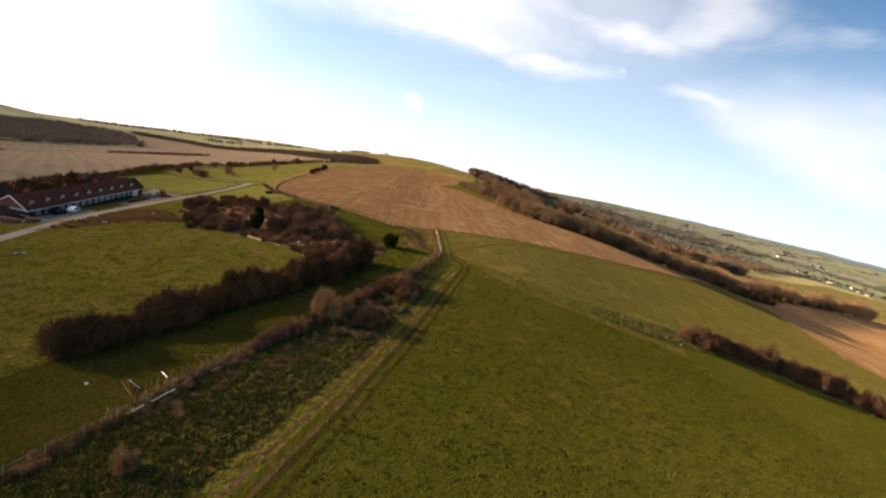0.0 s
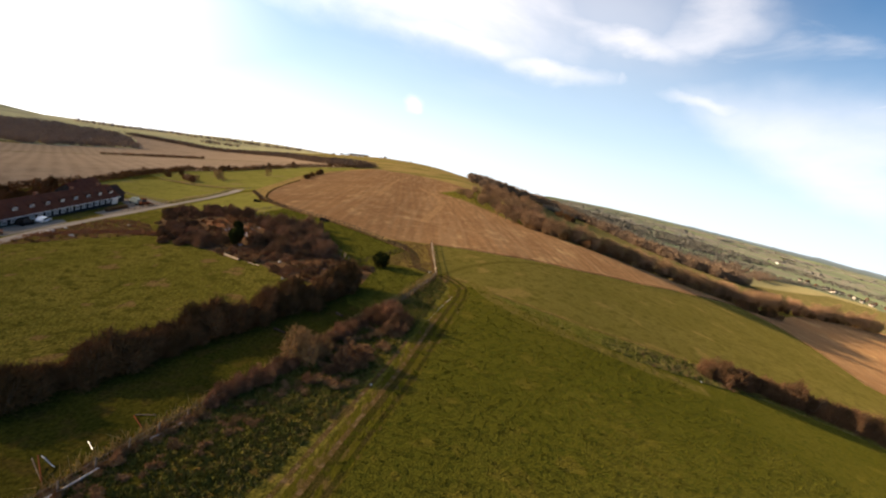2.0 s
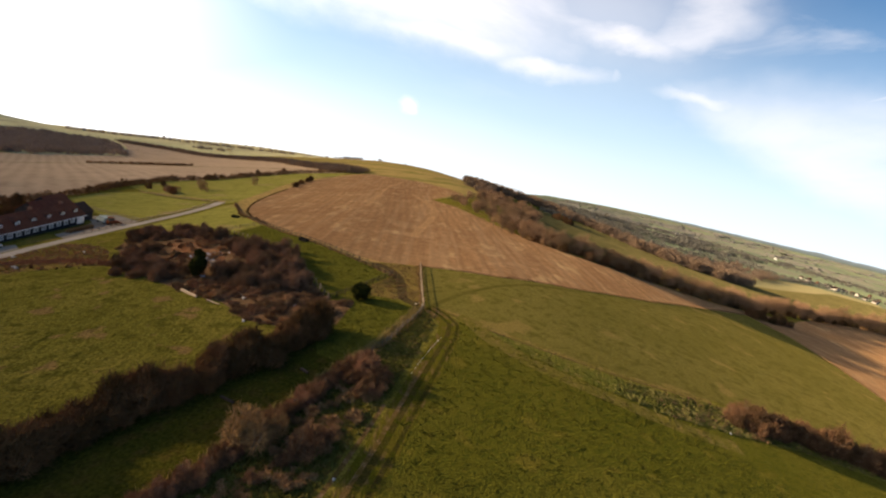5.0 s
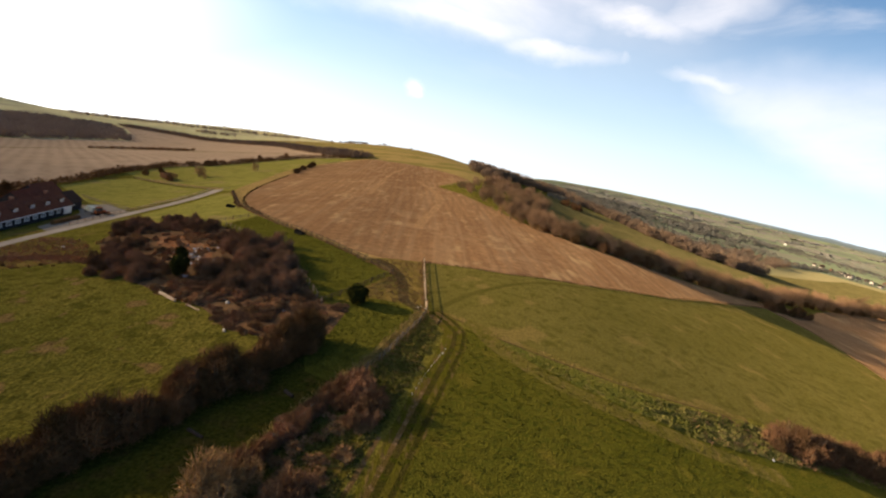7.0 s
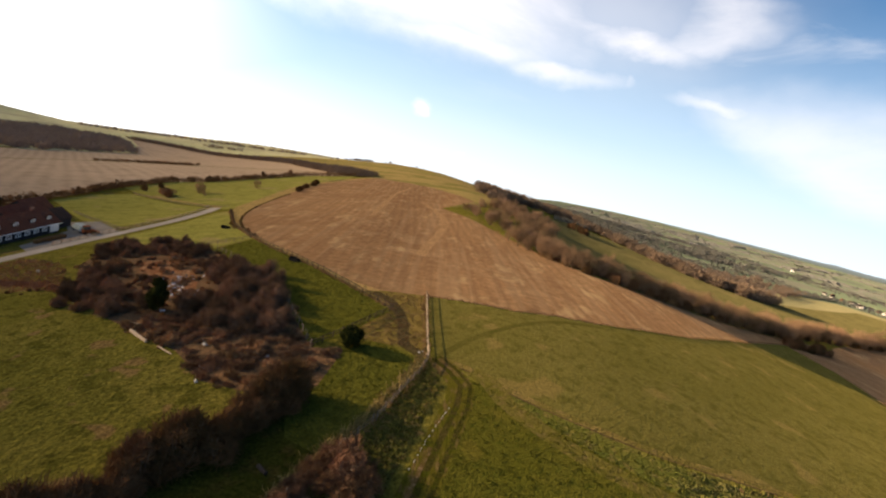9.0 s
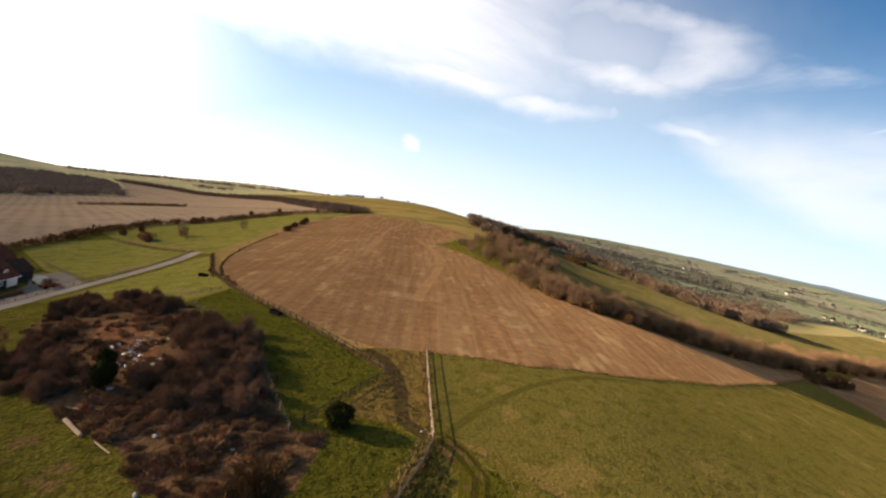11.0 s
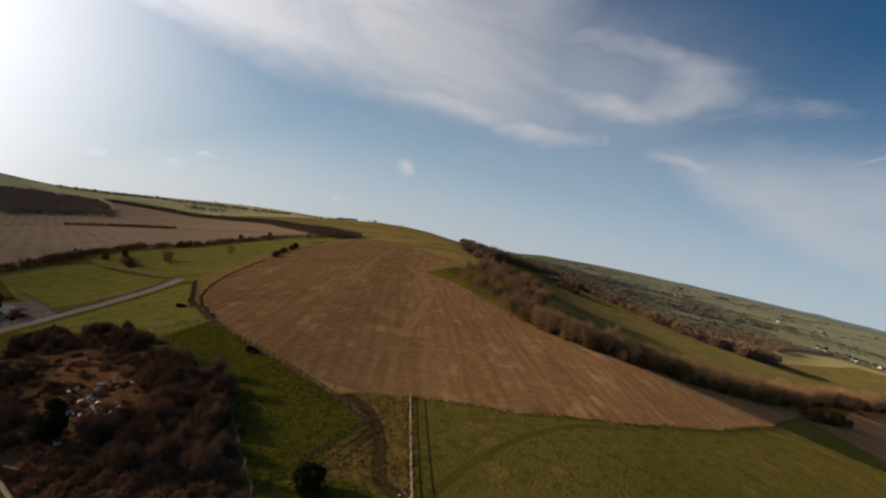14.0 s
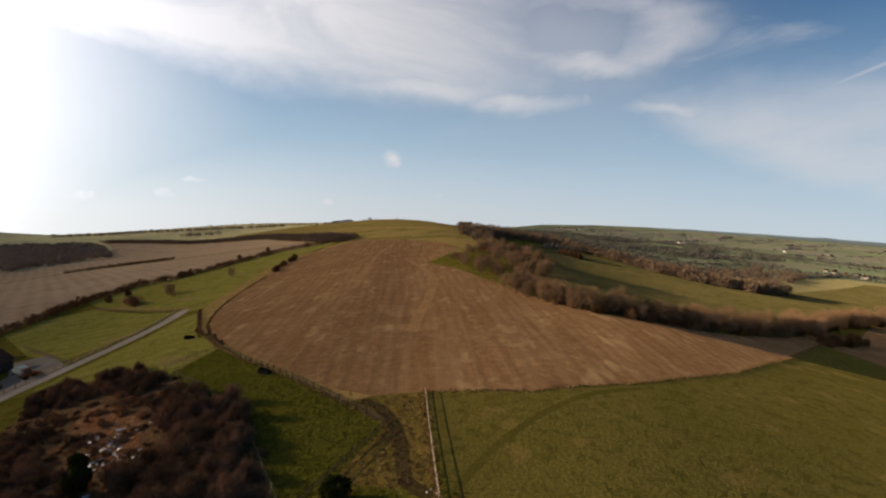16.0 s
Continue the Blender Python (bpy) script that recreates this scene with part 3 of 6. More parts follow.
UPPER_FIELD = [(3.8, 127.6), (21.0, 125.8), (41.2, 132.4), (69.2, 146.9), (100.2, 170.6), (149.0, 215.5), (151.0, 192.0), (139.6, 158.3), (127.5, 126.5), (125.0, 100.0), (92.8, 82.0), (76.4, 86.4), (54.5, 90.2), (42.3, 87.6), (34.8, 87.8), (27.7, 89.5), (20.8, 92.6), (14.1, 96.5), (6.5, 101.0), (5.2, 108.0)]
NEAR_MEADOW = [(-30.0, -25.0), (-13.0, 15.0), (-6.5, 29.3), (-3.1, 40.0), (-0.9, 48.0), (2.7, 60.5), (5.5, 72.0), (7.7, 81.0), (9.9, 90.0), (10.2, 96.0), (14.5, 94.6), (15.6, 92.6), (20.2, 88.6), (26.7, 84.4), (33.6, 82.0), (40.4, 80.0), (49.9, 80.7), (64.0, 82.3), (77.0, 81.3), (89.0, 78.5), (104.0, 73.0), (140.0, 50.0), (140.0, -25.0)]
WEED_STRIP = [(14.5, 94.6), (20.8, 91.9), (27.7, 88.8), (34.8, 87.1), (42.3, 86.9), (54.5, 88.6), (66.0, 88.0), (78.0, 86.8), (90.0, 83.0), (89.0, 78.5), (77.0, 81.3), (64.0, 82.3), (49.9, 80.7), (40.4, 80.0), (33.6, 82.0), (26.7, 84.4), (20.2, 88.6), (15.6, 92.6)]
UPPER_PATH = [(6.6, 100.6), (8.6, 99.6), (11.0, 98.2), (13.2, 96.5), (17.0, 93.6), (21.8, 91.3), (27.2, 89.5), (33.0, 88.4), (39.5, 88.1), (45.5, 88.4), (53.0, 88.8)]
LOWER_PATH = [(10.6, 97.4), (12.6, 95.4), (14.2, 91.4), (17.4, 87.4), (21.0, 84.3), (25.0, 81.9), (29.4, 80.2), (35.5, 78.2), (43.0, 76.6), (50.0, 76.0)]
TURN_MARK = [(6.8, 101.5), (9.2, 105.2), (12.0, 109.2), (16.0, 113.7), (22.2, 119.7), (30.9, 126.2), (41.1, 130.6)]
ROUGH_NEAR = [(-29.5, 19.5), (-24.9, 28.6), (-21.1, 36.9), (-17.6, 45.5), (-12.5, 55.2), (-5.3, 71.3), (0.4, 83.9), (5.2, 99.4), (6.2, 97.0), (7.3, 93.5), (5.4, 85.0), (1.2, 68.0), (-2.2, 56.0), (-5.8, 45.5), (-9.6, 34.9), (-12.0, 28.8), (-17.5, 15.0)]
LEFT_MEADOW = [(-29.9, 20.0), (-25.3, 29.0), (-21.5, 37.3), (-18.0, 45.9), (-12.9, 55.6), (-5.7, 71.7), (0.0, 84.3), (4.8, 99.6), (-3.0, 104.0), (-7.0, 99.2), (-7.9, 90.5), (-9.4, 84.0), (-15.4, 74.5), (-21.4, 64.0), (-27.7, 54.0), (-33.4, 46.6), (-37.5, 39.0), (-47.0, 22.0)]
STRIP_END = [(-9.4, 84.0), (-7.9, 90.5), (-7.0, 99.2), (-3.0, 104.0), (4.6, 99.8), (0.0, 84.5), (-3.4, 77.2), (-8.0, 79.5)]
SCRUB_PATCH = [(-54.5, 113.4), (-41.4, 102.4), (-34.5, 98.0), (-26.7, 93.7), (-19.9, 87.3), (-14.0, 86.0), (-7.5, 89.1), (-6.5, 99.2), (-11.1, 98.9), (-21.2, 116.8), (-35.0, 134.1), (-48.0, 147.5), (-54.0, 152.0), (-74.0, 152.0), (-66.0, 130.1)]
EARTH_PATCH = [(-56.0, 134.0), (-50.5, 124.0), (-45.7, 122.5), (-37.8, 111.5), (-34.7, 113.7), (-39.5, 124.5), (-46.1, 131.0), (-49.5, 136.5)]
ROUGH_VERGE = [(-83.4, 103.0), (-83.2, 114.0), (-84.0, 126.0), (-82.0, 136.0), (-74.0, 133.0), (-68.5, 130.0), (-62.0, 121.0), (-56.0, 115.6), (-62.0, 112.4), (-70.0, 109.0), (-77.0, 104.5)]
SPUR = [(-85.6, 231.5), (-88.5, 235.5), (-93.8, 238.2), (-104.0, 245.2), (-118.9, 254.0), (-133.6, 261.2), (-139.1, 262.4)]
INNER_DITCH = [(-44.5, 165.6), (-48.5, 171.0), (-54.0, 180.0), (-59.5, 190.5), (-64.3, 204.0), (-69.0, 222.0), (-73.5, 246.0), (-76.8, 276.0), (-79.4, 304.0)]
OUTER_DITCH = [(-55.5, 177.4), (-59.9, 185.3), (-68.4, 204.5), (-74.0, 217.0), (-77.4, 226.0)]
PASTURE_EDGE = [(-80.5, 104.0), (-73.0, 109.5), (-66.7, 112.0), (-61.8, 113.7), (-56.6, 115.4)]
LUSH_TRIANGLE = [(-11.0, 99.2), (-21.0, 117.2), (-34.8, 134.8), (-47.4, 147.2), (-44.2, 161.5), (-26.5, 142.4), (-14.6, 130.0), (-5.8, 121.2), (-2.0, 117.0), (-5.5, 108.8), (-8.0, 103.1)]
DRY_CORNER = [(-1.9, 117.3), (-5.5, 108.8), (-7.0, 104.0), (4.7, 102.5), (4.7, 105.4), (4.1, 115.4), (3.5, 127.9), (-5.0, 127.2), (-8.0, 125.3)]
FIELD_MARGIN = [(-5.0, 127.6), (-11.9, 131.0), (-23.0, 141.6), (-35.3, 154.6), (-47.0, 169.3), (-55.3, 182.5), (-64.2, 204.1), (-72.9, 237.1), (-77.6, 280.3), (-82.5, 333.5), (-82.0, 382.5), (-67.5, 437.5), (-53.3, 462.0),
                (-60.0, 466.0), (-75.0, 438.0), (-89.5, 383.0), (-90.0, 333.0), (-84.5, 280.0), (-80.0, 237.0), (-75.8, 220.2), (-68.0, 204.0), (-58.0, 183.0), (-47.6, 166.8), (-35.8, 152.3), (-26.5, 142.9), (-14.6, 130.6), (-8.4, 125.6)]
ROAD_LINE = [(-79.0, 70.0), (-83.0, 97.0), (-85.3, 113.0), (-86.3, 131.0), (-85.0, 150.0), (-83.6, 169.0), (-82.2, 190.0), (-83.0, 212.0), (-86.0, 231.0)]
YARD = [(-87.6, 143.0), (-95.5, 150.0), (-96.3, 158.0), (-100.5, 172.0), (-112.0, 186.0), (-104.0, 190.0), (-91.0, 177.0), (-86.0, 172.0), (-86.2, 158.0)]
FORECOURT = [(-88.3, 112.0), (-97.0, 112.0), (-106.0, 117.0), (-98.8, 122.0), (-98.6, 134.0), (-94.0, 136.0), (-89.0, 131.0)]
PADDOCK_NEAR = [(-91.5, 178.5), (-86.5, 199.9), (-88.5, 229.0), (-105.0, 238.0), (-141.3, 262.9), (-149.5, 248.0), (-148.0, 226.0), (-137.0, 216.0), (-112.0, 192.0)]
PADDOCK_FAR = [(-87.0, 233.0), (-104.0, 241.0), (-141.3, 266.9), (-158.0, 283.0), (-157.0, 327.7), (-142.2, 348.3), (-130.3, 396.8), (-113.4, 447.6), (-73.5, 468.3), (-75.0, 438.0), (-89.5, 383.0), (-90.0, 333.0), (-84.5, 280.0), (-80.0, 237.0), (-78.0, 228.0), (-81.0, 225.0)]
VERGE_FIELD = [(-79.8, 153.0), (-78.4, 170.0), (-77.0, 190.0), (-78.0, 214.0), (-75.0, 219.0), (-67.5, 203.6), (-57.5, 182.6), (-46.8, 166.4), (-44.6, 162.5), (-48.4, 148.5), (-54.0, 152.6), (-74.0, 152.6)]
LEFT_ARABLE = [(-150.0, 160.0), (-152.5, 180.0), (-152.5, 216.0), (-153.0, 243.0), (-157.0, 262.0), (-160.0, 283.0), (-161.6, 327.7), (-146.2, 348.3), (-134.3, 396.8), (-117.4, 447.6), (-75.5, 471.3), (-150.0, 530.0), (-260.8, 556.0), (-345.3, 586.0), (-383.1, 570.0), (-420.0, 480.0), (-360.0, 330.0), (-280.0, 215.0), (-210.0, 150.0)]
LEFT_ARABLE_FAR = [(-80.0, 480.0), (-152.0, 535.0), (-260.8, 563.8), (-345.3, 594.9), (-385.1, 579.1), (-425.0, 490.0), (-560.0, 600.0), (-523.0, 653.0), (-509.6, 689.8), (-464.7, 778.3), (-560.0, 930.0), (-636.2, 1025.3), (-508.7, 1000.2), (-349.0, 885.7), (-199.4, 715.0), (-85.1, 495.7)]
SCARP = [(42.8, 204.0), (56.0, 190.0), (76.0, 189.0), (99.1, 195.0), (133.0, 220.0), (190.0, 268.0), (262.0, 318.0), (300.0, 350.0), (250.0, 420.0), (210.2, 440.7), (186.3, 496.9), (124.6, 500.8), (61.2, 420.5), (47.5, 378.0), (60.0, 330.0), (46.0, 260.0)]
FOOT = [(262.0, 404.0), (300.0, 350.0), (330.0, 330.0), (500.0, 300.0), (640.0, 420.0), (590.0, 520.0), (499.0, 559.0), (398.0, 490.8), (302.0, 422.0)]
PALE_FIELD = [(286.0, 442.0), (330.0, 492.0), (411.4, 562.1), (500.0, 596.0), (560.0, 560.0), (520.0, 500.0), (420.0, 440.0), (330.0, 405.0), (296.0, 414.0)]
DOWN_TOP = [(5.0, 298.0), (14.5, 324.4), (27.0, 360.6), (17.2, 393.2), (-3.8, 428.7), (-27.3, 444.4), (-53.3, 463.0), (-75.0, 480.0), (-199.4, 735.0), (-349.0, 905.0), (-420.0, 1150.0), (-330.0, 1500.0), (-120.0, 1300.0), (0.0, 1000.0), (45.0, 760.0), (60.0, 560.0), (48.0, 400.0), (25.0, 335.0)]
LOWLAND = [(250.0, 420.0), (330.0, 330.0), (500.0, 300.0), (900.0, 0.0), (3300.0, -900.0), (3300.0, 3500.0), (60.0, 3500.0), (60.0, 1500.0), (110.0, 900.0), (150.0, 640.0), (186.3, 500.0)]
WEST_HILLS = [(-200.0, 735.0), (-349.0, 905.7), (-508.7, 1016.2), (-636.2, 1035.3), (-560.0, 935.0), (-466.0, 778.3), (-511.0, 689.8), (-525.0, 653.0), (-900.0, 600.0), (-3300.0, 300.0), (-3300.0, 3500.0), (-300.0, 3500.0), (-300.0, 1500.0), (-420.0, 1150.0)]

track_mid = smooth_line(TRACK_LINE, 2.5)
road_mid = smooth_line(ROAD_LINE, 4.0)
ZONES = [
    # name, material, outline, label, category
    ("lowland", M_LOWLAND, LOWLAND, "far lowland of small green fields below the escarpment, haze in their colours", "fields"),
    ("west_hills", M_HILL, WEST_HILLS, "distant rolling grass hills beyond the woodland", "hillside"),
    ("downland", M_DOWN, DOWN_TOP, "tan winter grass on the top of the ridge", "hillside"),
    ("scarp_slope", M_SCARP, SCARP, "green grass slope of the escarpment between the woods", "hillside"),
    ("pale_field", M_PALE, PALE_FIELD, "pale stubble field at the foot of the escarpment", "field"),
    ("valley_arable", M_STUBBLE, LEFT_ARABLE, "pale brown drilled arable field in the valley", "field"),
    ("valley_arable_far", M_STUBBLE, LEFT_ARABLE_FAR, "pale brown arable field below the woodland", "field"),
    ("far_paddock", M_PADDOCK, PADDOCK_FAR, "bright green paddocks behind the lane", "field"),
    ("near_paddock", M_PADDOCK, PADDOCK_NEAR, "bright green paddock beside the lane", "field"),
    ("verge_field", M_PADDOCK, VERGE_FIELD, "green grass between the lane and the arable field", "field"),
    ("field_margin", M_DRY, FIELD_MARGIN, "dry grass margin along the arable field", "verge"),
    ("foot_pasture", M_SCARP, FOOT, "green pasture at the foot of the escarpment", "field"),
    ("arable_field", M_ARABLE, ARABLE, "bare brown arable field with faint drill lines", "field"),
    ("wheel_track", M_WHEELED, band(smooth_line([(0.4, 164.9), (1.9, 181.4), (4.7, 204.2), (7.0, 235.5), (4.0, 265.3), (-6.0, 314.5)], 6.0), 1.5, 1.5), "faint pale wheel track over the arable field", "track"),
    ("headland_track", M_WHEELED, band(smooth_line([(-22.6, 225.4), (-24.0, 274.2), (-25.3, 348.2), (-19.2, 407.9)], 8.0), 1.2, 1.2), "faint pale wheel track up the arable field", "track"),
    ("arable_right", M_ARABLE, ARABLE_RIGHT, "bare brown arable field beyond the corner bushes", "field"),
    ("upper_field", M_UPPER, UPPER_FIELD, "olive green grass field below the arable field", "field"),
    ("near_meadow", M_MEADOW, NEAR_MEADOW, "green winter meadow beside the farm track", "field"),
    ("weed_strip", M_WEEDBED, WEED_STRIP, "strip of rough weeds and dead stalks between two grass fields", "verge"),
    ("upper_path", M_LIP, band(smooth_line(UPPER_PATH, 2.0), 1.10, 0.10), "thin line of dry brown grass above the weeds", "path"),
    # cast shadow of the bank edge, laid as a dark strip
    ("weed_ditch", M_DITCH_SHADE, band(smooth_line(UPPER_PATH, 2.0), -0.10, 0.42), "narrow bank edge above the weeds, its shadow painted as a dark strip", "ditch"),
    ("lower_path", M_WORN, band(smooth_line(LOWER_PATH, 2.0), 2.6, 0.2), "faint worn line of yellow grass below the weeds", "path"),
    ("turning_mark", M_TURN, band(smooth_line(TURN_MARK, 2.0), 0.6, 0.6), "faint dark wheel mark curving over the grass field", "path"),
    ("left_meadow", M_STRIP_SHADED, LEFT_MEADOW, "green riding strip between hedge and fence, hedge shade in its colour", "field"),
    # same strip grass in the lighter tone, where the painted hedge shade ends
    ("strip_end", M_LUSH, STRIP_END, "end of the riding strip by the fence, same grass in the lit tone", "field"),
    ("rough_strip", M_ROUGH, ROUGH_NEAR, "tussocky rough grass between the fence and the track", "verge"),
    ("scrub_floor", M_SCRUBFLOOR, SCRUB_PATCH, "brown dead undergrowth of an overgrown tip", "ground"),
    ("bare_earth", M_EARTH, EARTH_PATCH, "patch of rusty bare earth in the overgrown tip", "ground"),
    ("rough_verge", M_VERGE, ROUGH_VERGE, "rough brownish grass between the lane and the pasture", "verge"),
    ("lush_triangle", M_LUSH, LUSH_TRIANGLE, "lush green triangular paddock behind post fences", "field"),
    ("dry_corner", M_CORNER, DRY_CORNER, "dry grass corner by the field gate", "field"),
    ("paddock_track", M_MUD, band(smooth_line(PADDOCK_TRACK, 2.5), 0.95, 0.95), "muddy farm track through dry grass", "track"),
    ("yard", M_YARD, YARD, "pale gravel yard at the end of the terrace", "yard"),
    ("forecourt", M_YARD, FORECOURT, "pale gravel forecourt beside the terrace", "yard"),
    ("inner_ditch", M_DITCH_SHADE, band(smooth_line(INNER_DITCH, 4.0), 0.4, 0.5), "dark weedy ditch along the arable field", "ditch"),
    ("outer_ditch", M_DITCH_SHADE, band(smooth_line(OUTER_DITCH, 4.0), 0.45, 0.4), "dark weedy ditch beside the field margin", "ditch"),
    ("pasture_edge", M_CORNER, band(smooth_line(PASTURE_EDGE, 4.0), 3.2, 0.9), "brown weedy edge of the pasture", "verge"),
    ("paddock_spur", M_DRY, band(smooth_line(SPUR, 4.0), 1.3, 1.3), "pale dirt spur off the lane between paddocks", "track"),
    ("road", M_ROAD, band(road_mid, 2.1, 2.1), "pale worn country lane", "road"),
    ("track", M_TRACK, band(track_mid, 1.75, 1.8), "muddy grassed farm track", "track"),
    ("chalk_line", M_CHALK, band(track_mid[:-10], 2.65, -2.15), "worn chalky edge of the farm track", "track"),
    ("earth_line", M_CHALK, band(track_mid[:-6], 0.95, -0.45), "narrow bare earth edge of the wheel rut", "track"),
    ("gate_mud", M_CHALK, [(5.6, 99.5), (6.0, 97.2), (7.2, 95.8), (8.6, 96.6), (9.2, 98.8), (8.2, 100.4), (6.8, 100.8)], "trodden bare earth outside the field gate", "ground"),
    ("rut_left", M_RUT, band(track_mid, 0.45, 0.30), "dark wheel rut in the farm track", "track"),
    ("rut_right", M_RUT, band(track_mid, -0.95, 1.5), "dark wheel rut in the farm track", "track"),
]


def build_ground():
    us = np.linspace(-5.05, 5.05, 190)
    vs = np.concatenate([np.linspace(-4.0, -0.6, 14), np.linspace(-0.55, 4.12, 170)])
    gx, gy = np.meshgrid(np.sinh(us) * 43.2, 43.2 + np.sinh(vs) * 108.0)
    rng = np.random.default_rng(5)
    jx, jy = rng.uniform(-.2, .2, gx.shape), rng.uniform(-.2, .2, gx.shape)
    jx[:, [0, -1]] = 0
    jy[[0, -1], :] = 0
    gx = gx + jx * np.gradient(gx, axis=1)
    gy = gy + jy * np.gradient(gy, axis=0)
    pts = [Vector(p) for p in zip(gx.ravel(), gy.ravel())]
    edges = []
    for _, _, poly, _, _ in ZONES:
        ring = []
        for (x0, y0), (x1, y1) in zip(poly, poly[1:] + poly[:1]):
            far = max(20.0, math.hypot(x0, y0 - 40))
            k = max(1, int(math.hypot(x1 - x0, y1 - y0) / (far * 0.08)))
            for i in range(k):
                ring.append((x0 + (x1 - x0) * i / k, y0 + (y1 - y0) * i / k))
        base = len(pts)
        pts += [Vector(p) for p in ring]
        edges += [(base + i, base + (i + 1) % len(ring)) for i in range(len(ring))]
    verts, _, faces, _, _, _ = geometry.delaunay_2d_cdt(pts, edges, [], 0, 1e-4)
    vx, vy = np.array([v.x for v in verts]), np.array([v.y for v in verts])
    vz = heights(vx, vy)
    tri = np.array([f[:3] for f in faces])
    cx, cy = vx[tri].mean(1), vy[tri].mean(1)
    kind = np.full(len(tri), -1)
    for i, (_, _, poly, _, _) in enumerate(ZONES):
        kind[inside(poly, cx, cy)] = i
    area = (vx[tri[:, 1]] - vx[tri[:, 0]]) * (vy[tri[:, 2]] - vy[tri[:, 0]]) - (vx[tri[:, 2]] - vx[tri[:, 0]]) * (vy[tri[:, 1]] - vy[tri[:, 0]])
    tri[area < 0] = tri[area < 0][:, ::-1]
    for i, (name, mat, _, label, cat) in [(-1, ("ground", M_PASTURE, None, "olive winter pasture that rolls on to the horizon", "ground"))] + list(enumerate(ZONES)):
        part_tri = tri[kind == i]
        if not len(part_tri):
            continue
        used, inv = np.unique(part_tri, return_inverse=True)
        me = bpy.data.meshes.new(name)
        me.from_pydata(np.stack([vx[used], vy[used], vz[used]], 1).tolist(), [], inv.reshape(-1, 3).tolist())
        me.materials.append(mat)
        me.polygons.foreach_set("use_smooth", [True] * len(me.polygons))
        tagged(new(name, me), label, cat, kind="structure")


build_ground()

# ---------------------------------------------------------------- helpers for things
def mesh_of(name, verts, faces, mats, index=None, smooth=False):
    me = bpy.data.meshes.new(name)
    me.from_pydata([tuple(v) for v in verts], [], [tuple(f) for f in faces])
    for m in mats if isinstance(mats, (list, tuple)) else [mats]:
        me.materials.append(m)
    if index is not None:
        me.polygons.foreach_set("material_index", index)
    if smooth:
        me.polygons.foreach_set("use_smooth", [True] * len(me.polygons))
    return me


def part(name, bm, material, parent, label="", at=None):
    """One mesh object under a thing or a part, from a bmesh or a ready mesh."""
    if isinstance(bm, bmesh.types.BMesh):
        me = bpy.data.meshes.new(name)
        bm.to_mesh(me)
        bm.free()
        me.materials.append(material)
    else:
        me = bm
    ob = new(name, me)
    ob.parent = parent
    if at is not None:
        ob.matrix_basis = at
    if label:
        ob["label"] = label
    return ob


def thing(name, x, y, turn, label, category, group="", z=None, dz=0.0):
    ob = new(name)
    ob.empty_display_size = 0.3
    ob.matrix_basis = pose(x, y, (gz(x, y) if z is None else z) + dz, 0, 0, turn)
    return tagged(ob, label, category, group)


def box(bm, x0, x1, y0, y1, z0, z1, bevel=0.0):
    r = bmesh.ops.create_cube(bm, size=1.0)["verts"]
    bmesh.ops.scale(bm, vec=(x1 - x0, y1 - y0, z1 - z0), verts=r)
    bmesh.ops.translate(bm, vec=((x0 + x1) / 2, (y0 + y1) / 2, (z0 + z1) / 2), verts=r)
    if bevel:
        es = list({e for v in r for e in v.link_edges})
        bmesh.ops.bevel(bm, geom=es, offset=bevel, segments=1, affect="EDGES")
    return r


def tubes(paths, sides=4):
    """Tapered tubes along paths of (point, radius); returns vertices and faces."""
    V, F = [], []
    for path in paths:
        base = len(V)
        for k, (p, r) in enumerate(path):
            q = path[min(k + 1, len(path) - 1)][0] - path[max(k - 1, 0)][0]
            q = q.normalized() if q.length > 1e-6 else Vector((0, 0, 1))
            a = q.orthogonal().normalized()
            b = q.cross(a)
            for s in range(sides):
                w = 2 * math.pi * s / sides
                V.append(p + (a * math.cos(w) + b * math.sin(w)) * r)
        for k in range(len(path) - 1):
            for s in range(sides):
                i, j = base + k * sides + s, base + k * sides + (s + 1) % sides
                F.append((i, j, j + sides, i + sides))
    return V, F


# ---------------------------------------------------------------- winter shrubs and trees
def twig_cloud(rng, centres, ways, lengths, width):
    """Thin three-cornered twigs: from each centre along its way."""
    n = len(centres)
    side = rng.normal(size=(n, 3))
    side -= ways * (side * ways).sum(1, keepdims=True)
    side /= np.linalg.norm(side, axis=1, keepdims=True) + 1e-9
    w = (width * rng.uniform(0.6, 1.4, n))[:, None]
    V = np.stack([centres - side * w, centres + side * w, centres + ways * lengths[:, None]], 1).reshape(-1, 3)
    return V, np.arange(3 * n).reshape(-1, 3)


